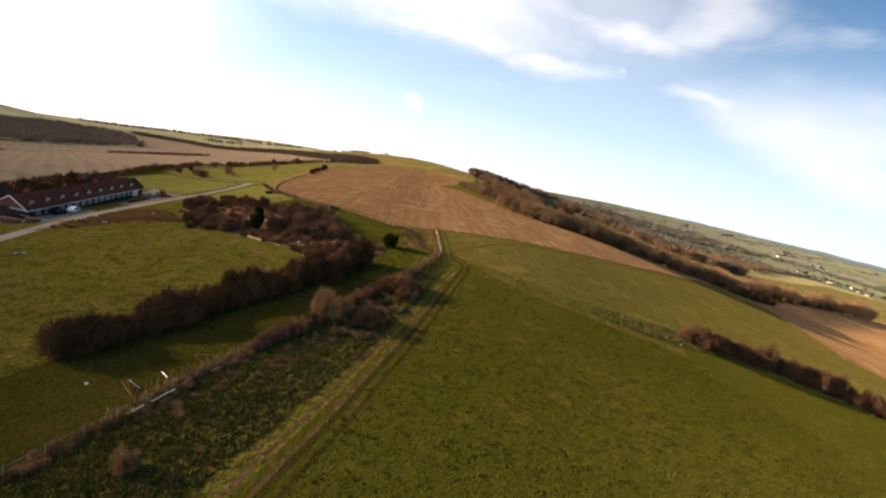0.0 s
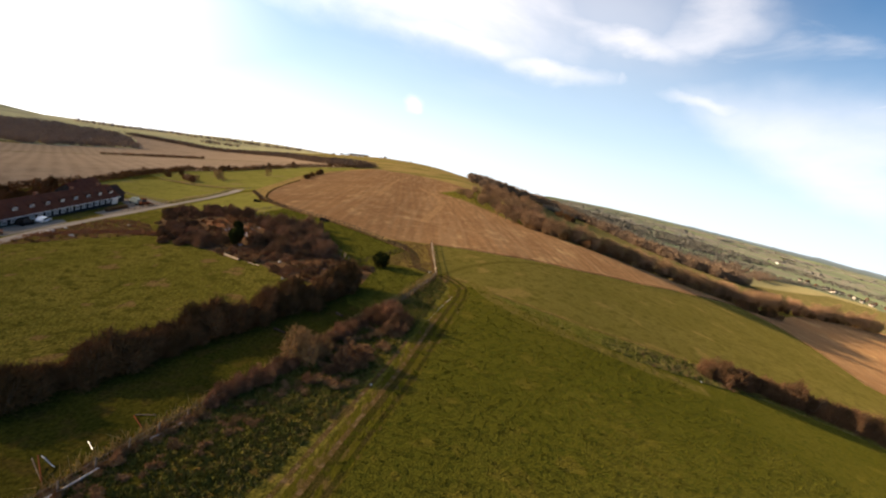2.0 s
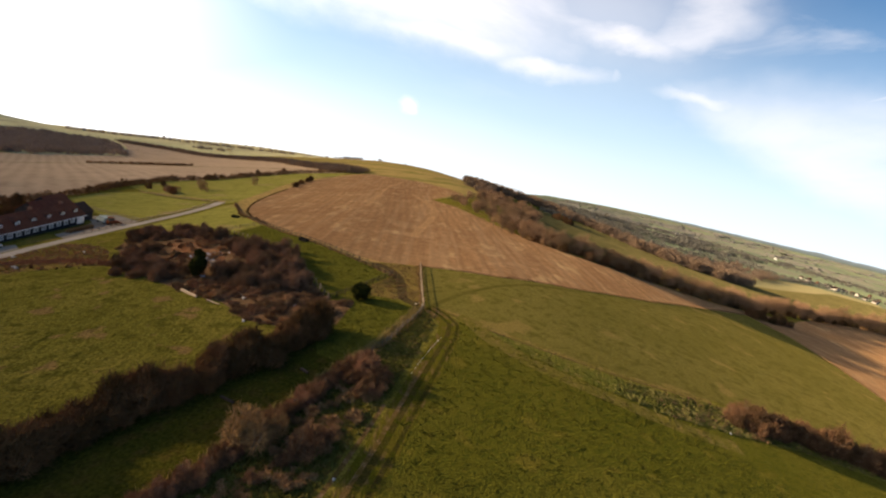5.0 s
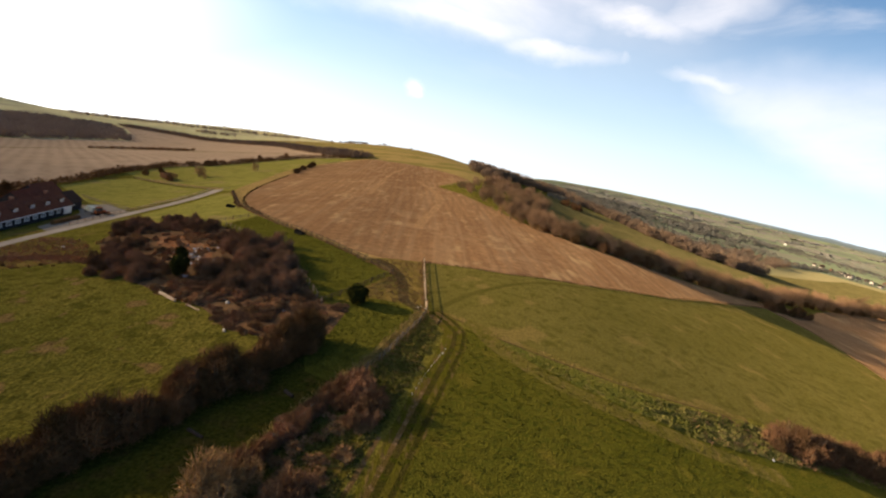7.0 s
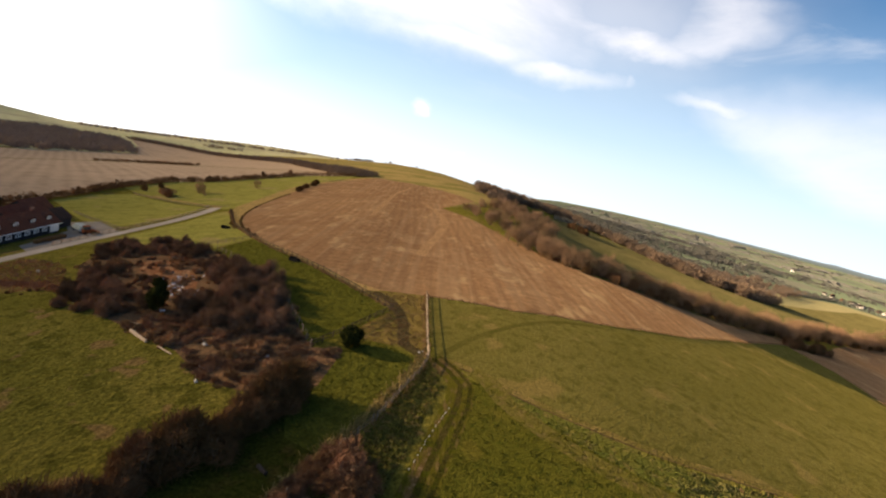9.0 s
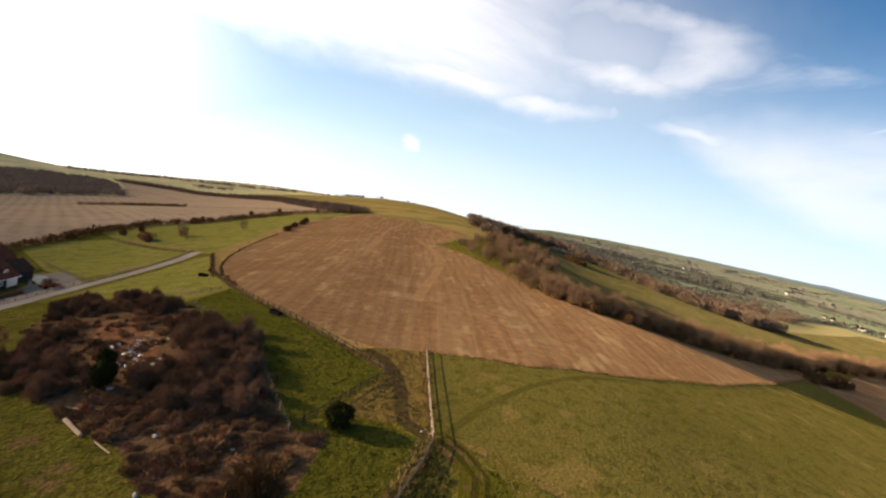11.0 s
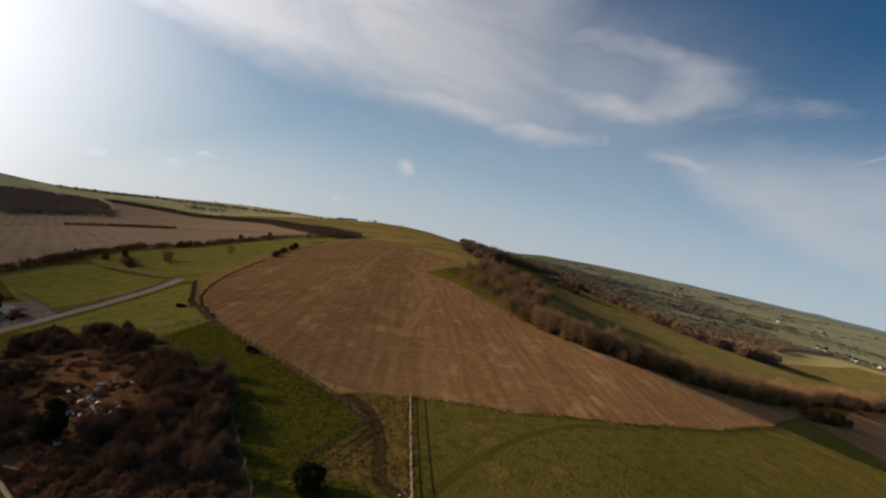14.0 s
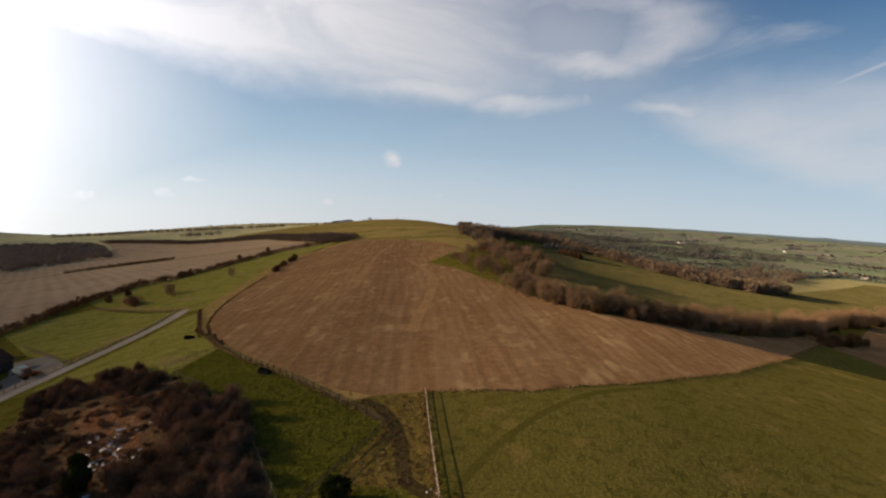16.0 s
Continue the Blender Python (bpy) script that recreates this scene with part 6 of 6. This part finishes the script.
def barn(x, y, turn, length, depth, eaves, ridge, label, roof=M_ROOF):
    h = thing("barn", x, y, turn, label, "barn", dz=0.1)
    bm = bmesh.new()
    box(bm, 0, length, 0, depth, -1.5, eaves)
    part("wall", bm, M_DARKWALL, h)
    bm = bmesh.new()
    prof = [(-0.3, eaves - 0.1), (depth / 2, ridge), (depth + 0.3, eaves - 0.1)]
    lo = [[bm.verts.new((q, yy, z)) for yy, z in prof] for q in (-0.3, length + 0.3)]
    hi = [[bm.verts.new((q, yy, z + 0.15)) for yy, z in prof] for q in (-0.3, length + 0.3)]
    for i in range(2):
        bm.faces.new((hi[0][i], hi[1][i], hi[1][i + 1], hi[0][i + 1]))
        bm.faces.new((lo[0][i], lo[0][i + 1], lo[1][i + 1], lo[1][i]))
        for k in range(2):
            bm.faces.new((lo[k][i], hi[k][i], hi[k][i + 1], lo[k][i + 1]))
    bm.faces.new((lo[0][0], lo[1][0], hi[1][0], hi[0][0]))
    bm.faces.new((lo[0][2], hi[0][2], hi[1][2], lo[1][2]))
    part("roof", bm, roof, h)
    for q, d in ((0.0, 0.2), (length, -0.2)):
        bm = bmesh.new()
        t = [bm.verts.new(c) for k in (q, q + d) for c in ((k, 0, eaves), (k, depth, eaves), (k, depth / 2, ridge - 0.05))]
        for f in ((0, 1, 2), (3, 5, 4), (0, 3, 4, 1), (1, 4, 5, 2), (2, 5, 3, 0)):
            bm.faces.new([t[i] for i in f])
        part("gable", bm, M_DARKWALL, h)
    return h


barn(-114.0, 168.0, 92, 11.0, 7.0, 3.2, 6.2, "taller brown-roofed building behind the terrace")
barn(-124.0, 186.0, 92, 10.0, 7.0, 3.0, 5.8, "brown-roofed house beyond the terrace")
barn(-106.0, 172.5, 92, 8.0, 6.5, 2.6, 5.0, "low dark-roofed outbuilding at the terrace end", M_ROOFDARK)
barn(-117.0, 128.0, 100, 14.0, 7.0, 2.8, 5.6, "dark-roofed outbuilding behind the terrace", M_ROOFDARK)


# ---------------------------------------------------------------- vehicles and yard clutter
def wheels(t, xs, half, r, w=0.22):
    for x in xs:
        for s in (-1, 1):
            bm = bmesh.new()
            bmesh.ops.create_cone(bm, cap_ends=True, segments=16, radius1=r, radius2=r, depth=w)
            bmesh.ops.rotate(bm, cent=(0, 0, 0), matrix=Matrix.Rotation(radians(90), 3, "X"), verts=bm.verts)
            bmesh.ops.translate(bm, vec=(x, s * half, r), verts=bm.verts)
            part("wheel", bm, M_RUBBER, t)


def loft(bm, rings):
    vs = [[bm.verts.new(p) for p in ring] for ring in rings]
    n = len(vs[0])
    for a, b in zip(vs, vs[1:]):
        for i in range(n):
            bm.faces.new((a[i], a[(i + 1) % n], b[(i + 1) % n], b[i]))
    bm.faces.new(vs[0][::-1])
    bm.faces.new(vs[-1])


def car(x, y, turn, paint, label, tall=1.0, name="car"):
    c = thing(name, x, y, turn, label, "car")
    prof = [(-2.05, 0.55, 0.75), (-1.9, 0.4, 1.0 * tall), (-1.1, 0.35, 1.42 * tall), (0.5, 0.35, 1.45 * tall), (1.15, 0.35, 0.98), (2.0, 0.4, 0.8), (2.1, 0.5, 0.6)]
    bm = bmesh.new()
    loft(bm, [[(px, -0.85, lo), (px, 0.85, lo), (px, 0.87 if hi < 1.1 else 0.7, hi), (px, -0.87 if hi < 1.1 else -0.7, hi)] for px, lo, hi in prof])
    part("body", bm, paint, c)
    bm = bmesh.new()
    loft(bm, [[(px, -0.81, 0.95), (px, 0.81, 0.95), (px, 0.735, hi), (px, -0.735, hi)] for px, hi in ((-1.5, 1.0), (-1.0, 1.36 * tall), (0.45, 1.39 * tall), (0.95, 1.02))])
    part("window_band", bm, M_GLASS, c, "dark car windows")
    wheels(c, (-1.3, 1.3), 0.78, 0.31)
    return c


car(-95.5, 131.5, 100, M_WHITE, "white car parked on the gravel beside the terrace")
car(-96.0, 126.5, 85, M_RUBBER, "black van parked on the gravel beside the terrace", tall=1.35, name="van")
car(-96.2, 117.2, 20, M_RUBBER, "dark car parked at the end of the terrace")


def tractor(x, y, turn):
    t = thing("digger", x, y, turn, "rusty orange digger parked in the gravel yard", "digger")
    bm = bmesh.new()
    box(bm, -1.4, 1.5, -0.65, 0.65, 0.6, 1.5, 0.1)
    box(bm, 1.5, 2.6, -0.85, 0.85, 0.3, 1.0, 0.1)
    part("body", bm, M_ORANGE, t)
    bm = bmesh.new()
    box(bm, -1.2, 0.3, -0.6, 0.6, 1.5, 2.4, 0.06)
    part("cab", bm, M_GLASS, t, "dark glazed cab")
    bm = bmesh.new()
    box(bm, -1.3, 0.4, -0.68, 0.68, 2.4, 2.52, 0.03)
    part("cab_roof", bm, M_ORANGE, t)
    wheels(t, (-0.9, 1.0), 0.8, 0.5, 0.35)


tractor(-90.5, 166.0, 60)


def horsebox(x, y, turn):
    t = thing("lorry", x, y, turn, "pale green box lorry parked in the yard", "lorry")
    bm = bmesh.new()
    box(bm, -2.2, 1.3, -1.0, 1.0, 0.8, 2.4, 0.08)
    part("box_body", bm, M_GREENPAINT, t)
    bm = bmesh.new()
    loft(bm, [[(1.35, -1.0, .6), (1.35, 1.0, .6), (1.35, 1.0, 2.0), (1.35, -1.0, 2.0)], [(2.4, -1.0, .6), (2.4, 1.0, .6), (2.4, .95, 1.5), (2.4, -.95, 1.5)], [(2.9, -.95, .6), (2.9, .95, .6), (2.9, .9, 1.3), (2.9, -.9, 1.3)]])
    part("cab", bm, M_GREENPAINT, t)
    wheels(t, (-1.7, 2.0), 0.9, 0.42)


horsebox(-95.5, 170.0, 150)
bm = bmesh.new()
box(bm, -4.5, 4.5, -0.7, 0.7, -0.3, 1.1, 0.25)
stack = thing("hedge_trough", -93.5, 157.0, 88, "long brown beech hedge at the yard edge", "hedge")
part("body", bm, M_TWIG_DARK, stack)
for i, (x, y) in enumerate([(-99.0, 114.5), (-96.0, 112.8), (-92.0, 113.6)]):
    s = thing("stacked_boards", x, y, 20 * i, "stack of brown boards at the end of the terrace", "boards", "board stacks")
    bm = bmesh.new()
    for k in range(4):
        box(bm, -1.6 + 0.1 * k, 1.5, -0.8, 0.8 - 0.05 * k, 0.3 * k, 0.3 * k + 0.26, 0.02)
    part("board_pile", bm, M_BRICK, s)


# ---------------------------------------------------------------- fields: jumps, logs, troughs, rubbish
def pole(name, x0, y0, x1, y1, r, mat, label, category, h0=0.0, h1=0.0, group=""):
    a, b = Vector((x0, y0, gz(x0, y0) + r + h0)), Vector((x1, y1, gz(x1, y1) + r + h1))
    V, F = tubes([[(a + (b - a) * (k / 4) + Vector((0, 0, 0.02 * math.sin(k * 2.0))), r * (1 - 0.05 * k)) for k in range(5)]], 8)
    n = len(V)
    F += [tuple(range(8))[::-1], tuple(range(n - 8, n))]
    return tagged(new(name, mesh_of(name, V, F, mat, smooth=False)), label, category, group)


pole("rail_pole", -20.9, 48.0, -18.7, 46.0, 0.06, M_ORANGE, "orange-brown jump pole lying by the fence", "pole")
pole("rail_pole", -20.9, 48.2, -19.2, 48.4, 0.05, M_WOOD, "grey wooden jump pole lying in grass", "pole")
pole("rail_pole", -24.2, 41.6, -22.0, 39.3, 0.06, M_ORANGE, "orange-brown jump pole leaning by the fence", "pole", 0.6)
pole("rail_pole", -24.5, 41.4, -22.6, 39.9, 0.05, M_WOOD, "grey wooden jump pole beside another", "pole", 0.5)
pole("rail_pole", -24.0, 41.7, -22.6, 41.2, 0.05, M_BLUEGREY, "faded blue jump pole lying in grass", "pole", 0.5)
pole("white_pole", -22.3, 44.3, -21.3, 43.4, 0.035, M_WHITE, "white painted pole lying in grass", "pole")
pole("log", -15.3, 67.8, -13.6, 66.9, 0.17, M_WETBARK, "dark log jump lying on the grass strip", "log")
pole("log", -8.8, 75.0, -7.8, 74.2, 0.2, M_WETBARK, "dark log jump beside the low hedge", "log")
pole("log", -35.2, 98.2, -31.4, 95.3, 0.24, M_PALEWOOD, "bleached fallen trunk at the edge of the tip", "log")
pole("log", -29.3, 94.4, -26.6, 92.6, 0.10, M_PALEWOOD, "bleached branch at the edge of the tip", "log")
pole("log", -37.5, 101.2, -33.4, 100.2, 0.1, M_PALEWOOD, "bleached branch lying in brown weeds", "log")
pole("log", -23.0, 91.0, -21.0, 89.8, 0.09, M_PALEWOOD, "bleached branch at the hedge end", "log")
pole("rail_pole", -21.2, 37.0, -19.3, 41.2, 0.09, M_RUBBISH, "pale weathered rail fallen along the fence", "pole", 0.12, 0.2)
pole("rail_pole", -17.7, 45.0, -16.3, 47.4, 0.08, M_RUBBISH, "pale weathered rail lying on the fence line", "pole", 0.12, 0.15)


def lump(name, x, y, s, mat, label, category, group="", seed=0, flat=0.6):
    r = random.Random(seed)
    bm = bmesh.new()
    bmesh.ops.create_icosphere(bm, subdivisions=1, radius=1.0)
    for v in bm.verts:
        v.co *= r.uniform(0.7, 1.25)
        v.co.z *= flat
    me = bpy.data.meshes.new(name)
    bm.to_mesh(me)
    bm.free()
    me.materials.append(mat)
    ob = new(name, me)
    ob.matrix_basis = Matrix.Translation((x, y, gz(x, y) + s * flat * 0.35)) @ Matrix.Rotation(r.uniform(0, 6), 4, "Z") @ Matrix.Diagonal((s, s * 0.8, s, 1))
    return tagged(ob, label, category, group)


def sheet(x, y, w, d, mat, label, seed):
    r = random.Random(seed)
    bm = bmesh.new()
    bmesh.ops.create_grid(bm, x_segments=3, y_segments=3, size=0.5)
    for v in bm.verts:
        v.co.z += r.uniform(-0.12, 0.12)
    bmesh.ops.solidify(bm, geom=bm.faces[:], thickness=0.04)
    me = bpy.data.meshes.new("rubbish")
    bm.to_mesh(me)
    bm.free()
    me.materials.append(mat)
    ob = new("rubbish", me)
    ob.matrix_basis = Matrix.Translation((x, y, gz(x, y) + 0.5)) @ Euler((r.uniform(-.5, .5), r.uniform(-.5, .5), r.uniform(0, 6))).to_matrix().to_4x4() @ Matrix.Diagonal((w, d, 1, 1))
    return tagged(ob, label, "rubbish", "rubbish on the tip")


for i in range(60):
    t = rnd.gauss(0, 1)
    x, y = -38.8 - 2.0 * t + rnd.gauss(0, 1.8), 116.8 + 4.2 * t + rnd.gauss(0, 1.8)
    sheet(x, y, rnd.uniform(0.25, 0.9), rnd.uniform(0.2, 0.6), rnd.choice([M_RUBBISH, M_RUBBISH, M_WOOD, M_BLUEGREY, M_METAL]), "pale scrap sheet dumped on an overgrown tip", 300 + i)
for i, (x, y, s) in enumerate([(-34.6, 101.4, .35), (-29.9, 97.3, .35), (-24.0, 95.8, .45), (-15.4, 94.5, .3), (-20.6, 87.0, .35), (-68.7, 81.8, .5), (-67.6, 82.2, .4), (-70.0, 125.0, .4), (-74.0, 112.0, .6), (-72.8, 111.0, .5), (-25.0, 97.0, .3)]):
    lump("rubble", x, y, s, M_RUBBISH, "pale lump of rubble lying in grass", "rubble", "rubble lumps", 40 + i)
r_rub = random.Random(63)
for i in range(11):
    lump("rubble", -82.6 + r_rub.gauss(0, 0.9), 116.5 + r_rub.gauss(0, 2.6), r_rub.uniform(0.2, 0.5), M_RUBBISH, "pale lump of rubble dumped beside the lane", "rubble", "rubble by the lane", 140 + i)
for i in range(22):
    t = (i + rnd.random()) / 22
    lump("chalk_stone", 4.5 + 3.9 * t + rnd.uniform(-.08, .08), 77.0 + 11.5 * t + 0.6 * math.sin(3 * t), rnd.uniform(0.05, 0.11), M_RUBBISH, "white chalk stone at the track edge", "stone", "chalk stones", 70 + i)
for i, (x, y) in enumerate([(-1.0, 57.6), (-27.8, 41.5), (50.8, 80.6), (64.0, 83.0), (5.0, 101.5), (3.9, 101.8), (4.4, 102.3)]):
    lump("stone", x, y, 0.2, M_RUBBISH, "pale stone lying in grass", "stone", "field stones", 90 + i)


def trough(x, y, turn, length, label):
    t = thing("water_trough", x, y, turn, label, "trough")
    bm = bmesh.new()
    l, w, hh = length / 2, 0.55, 0.75
    box(bm, -l, l, -w, -w + 0.08, 0.0, hh)
    box(bm, -l, l, w - 0.08, w, 0.0, hh)
    box(bm, -l, -l + 0.08, -w + 0.08, w - 0.08, 0.0, hh)
    box(bm, l - 0.08, l, -w + 0.08, w - 0.08, 0.0, hh)
    box(bm, -l + 0.08, l - 0.08, -w + 0.08, w - 0.08, 0.05, 0.12)
    part("tank", bm, M_RUBBER, t)
    bm = bmesh.new()
    box(bm, -l - 0.03, l + 0.03, -w - 0.03, w + 0.03, -0.05, 0.02)
    part("base", bm, M_RUBBER, t)


trough(-26.6, 140.6, -30, 2.6, "black cattle trough in a green paddock by the fence")
trough(-58.6, 178.0, 0, 2.4, "black cattle trough in the grass by the lane field")


# ---------------------------------------------------------------- grass tussocks and dead stalks
def tussock_field(name, spots, mat, h, label, seed, blades=7, spread=0.22, width=0.03):
    rng = np.random.default_rng(seed)
    xs, ys = np.array([s[0] for s in spots]), np.array([s[1] for s in spots])
    zs = heights(xs, ys)
    n = len(xs) * blades
    c = np.repeat(np.stack([xs, ys, zs], 1), blades, 0)
    c[:, :2] += rng.normal(size=(n, 2)) * spread
    way = rng.normal(size=(n, 3)) * 0.5 + np.array([0, 0, 1.0])
    way /= np.linalg.norm(way, axis=1, keepdims=True)
    s = np.repeat(rng.uniform(0.5, 1.4, len(xs)), blades)
    V, F = twig_cloud(rng, c, way, h * s * rng.uniform(0.6, 1.2, n), width)
    stuff(name, mesh_of(name, V.tolist(), F.tolist(), mat), label, "grass")


tussock_field("rough_tussocks", scatter_in(ROUGH_NEAR, 4200, 31), M_TUSSOCK, 0.30, "green tussocks of rough grass by the track", 31, 14, 0.20, 0.07)
tussock_field("weed_stalks", scatter_in(WEED_STRIP[3:15], 1000, 32), M_WEEDS, 0.32, "rough green weeds in the strip between fields", 32, 12, 0.22, 0.08)
tussock_field("dead_stalks", scatter_in(WEED_STRIP[4:14], 300, 33), M_DEADWEED, 0.42, "tan dead weed stalks in the strip between fields", 33, 7, 0.25, 0.05)
edge = [p for line in (NEAR_FENCE, BOX_FENCE) for p in along(line, 0.35)]
tussock_field("fence_grass", [(x + rnd.uniform(-.5, .5), y + rnd.uniform(-.5, .5)) for x, y, a in edge], M_BRACKEN, 0.5, "long dry grass along the fence lines", 34, 9, 0.25, 0.05)
edge = [p for p in along(NEAR_FENCE, 0.16) if 36 < p[1] < 99]
tussock_field("tall_fence_grass", [(x - 0.95 + rnd.gauss(0, 0.32), y + 0.3 + rnd.gauss(0, 0.3)) for x, y, a in edge], M_STRAW, 0.9, "tall straw-coloured dead grass leaning along the old fence", 66, 9, 0.28, 0.05)
edge = [p for line in (ARABLE[:7], UPPER_FIELD[5:9]) for p in along(line, 0.5)]
tussock_field("field_edge_grass", [(x + rnd.uniform(-.4, .4), y + rnd.uniform(-.4, .4)) for x, y, a in edge], M_BRACKEN, 0.45, "dry grass edge of the arable field", 35, 9, 0.25, 0.06)

r_vs = random.Random(63)
verge = [(-84.0 + 28 * t + r_vs.gauss(0, 1.0), 113.0 + 4.0 * math.sin(3 * t) + r_vs.gauss(0, 0.9)) for t in (r_vs.random() for _ in range(700))] + scatter_in(ROUGH_VERGE, 700, 64)
tussock_field("verge_stalks", verge, M_DEADWEED, 0.34, "dead brown stalks in rough grass beside the lane", 65, 10, 0.35, 0.07)
tussock_field("corner_tufts", scatter_in(DRY_CORNER, 700, 36), M_BRACKEN, 0.18, "tufts of dry grass in the field corner", 36, 10, 0.2, 0.05)
tussock_field("meadow_tufts", scatter_in(NEAR_MEADOW[1:12] + [(45.0, 79.0), (62.0, 60.0), (62.0, 34.0), (30.0, 18.0)], 7000, 38), M_BLADES, 0.13, "short tufts of green grass in the meadow", 38, 9, 0.16, 0.05)
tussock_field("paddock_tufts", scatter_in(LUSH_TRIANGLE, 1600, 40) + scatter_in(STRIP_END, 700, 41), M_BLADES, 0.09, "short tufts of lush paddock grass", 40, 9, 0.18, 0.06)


# ---------------------------------------------------------------- the lowland's houses and barns
def cottage_parts(length, depth, eaves, ridge, wall, roof):
    """Wall and roof meshes of a small gabled house."""
    bm = bmesh.new()
    box(bm, -length / 2, length / 2, -depth / 2, depth / 2, -2.0, eaves)
    for sx in (-length / 2, length / 2):
        a, b, c = bm.verts.new((sx, -depth / 2, eaves)), bm.verts.new((sx, depth / 2, eaves)), bm.verts.new((sx, 0, ridge - 0.1))
        bm.faces.new((a, b, c))
    w = bpy.data.meshes.new("wall")
    bm.to_mesh(w)
    bm.free()
    w.materials.append(wall)
    bm = bmesh.new()
    l, d = length / 2 + 0.4, depth / 2 + 0.4
    for sy in (-1, 1):
        q = [bm.verts.new(v) for v in ((-l, sy * d, eaves - 0.2), (l, sy * d, eaves - 0.2), (l, 0, ridge), (-l, 0, ridge))]
        bm.faces.new(q)
    bmesh.ops.solidify(bm, geom=bm.faces[:], thickness=0.2)
    r = bpy.data.meshes.new("roof")
    bm.to_mesh(r)
    bm.free()
    r.materials.append(roof)
    return w, r


COTTAGES = [cottage_parts(4.6, 3.4, 2.3, 4.0, M_RUBBISH, M_ROOFDARK), cottage_parts(4.0, 3.2, 2.3, 4.0, M_BRICK, M_ROOF), cottage_parts(5.4, 3.6, 2.1, 3.7, M_RUBBISH, M_ROOFDARK)]
FAR_BARN = cottage_parts(15.0, 8.0, 3.4, 5.4, M_WHITE, M_RUBBISH)


def far_house(x, y, turn, meshes, name, label, category, group):
    h = thing(name, x, y, turn, label, category)
    tagged(h, label, category, group)
    part("wall", meshes[0], M_WHITE, h)
    part("roof", meshes[1], M_ROOF, h)


r_v = random.Random(77)
for i in range(20):
    t = r_v.gauss(0, 1)
    far_house(566 + 26 * t + r_v.uniform(-20, 20), 604 - 14 * t + r_v.uniform(-55, 55), r_v.choice((20, 110)) + r_v.uniform(-15, 15), COTTAGES[i % 3], "cottage", "small pale house of a village in the lowland", "house", "village houses")
for x, y, a in [(874.9, 1628.1, 20), (892.0, 1640.0, 110), (1290.0, 1690.6, 60)]:
    far_house(x, y, a, FAR_BARN, "farm_barn", "large white barn out in the lowland fields", "barn", "lowland barns")
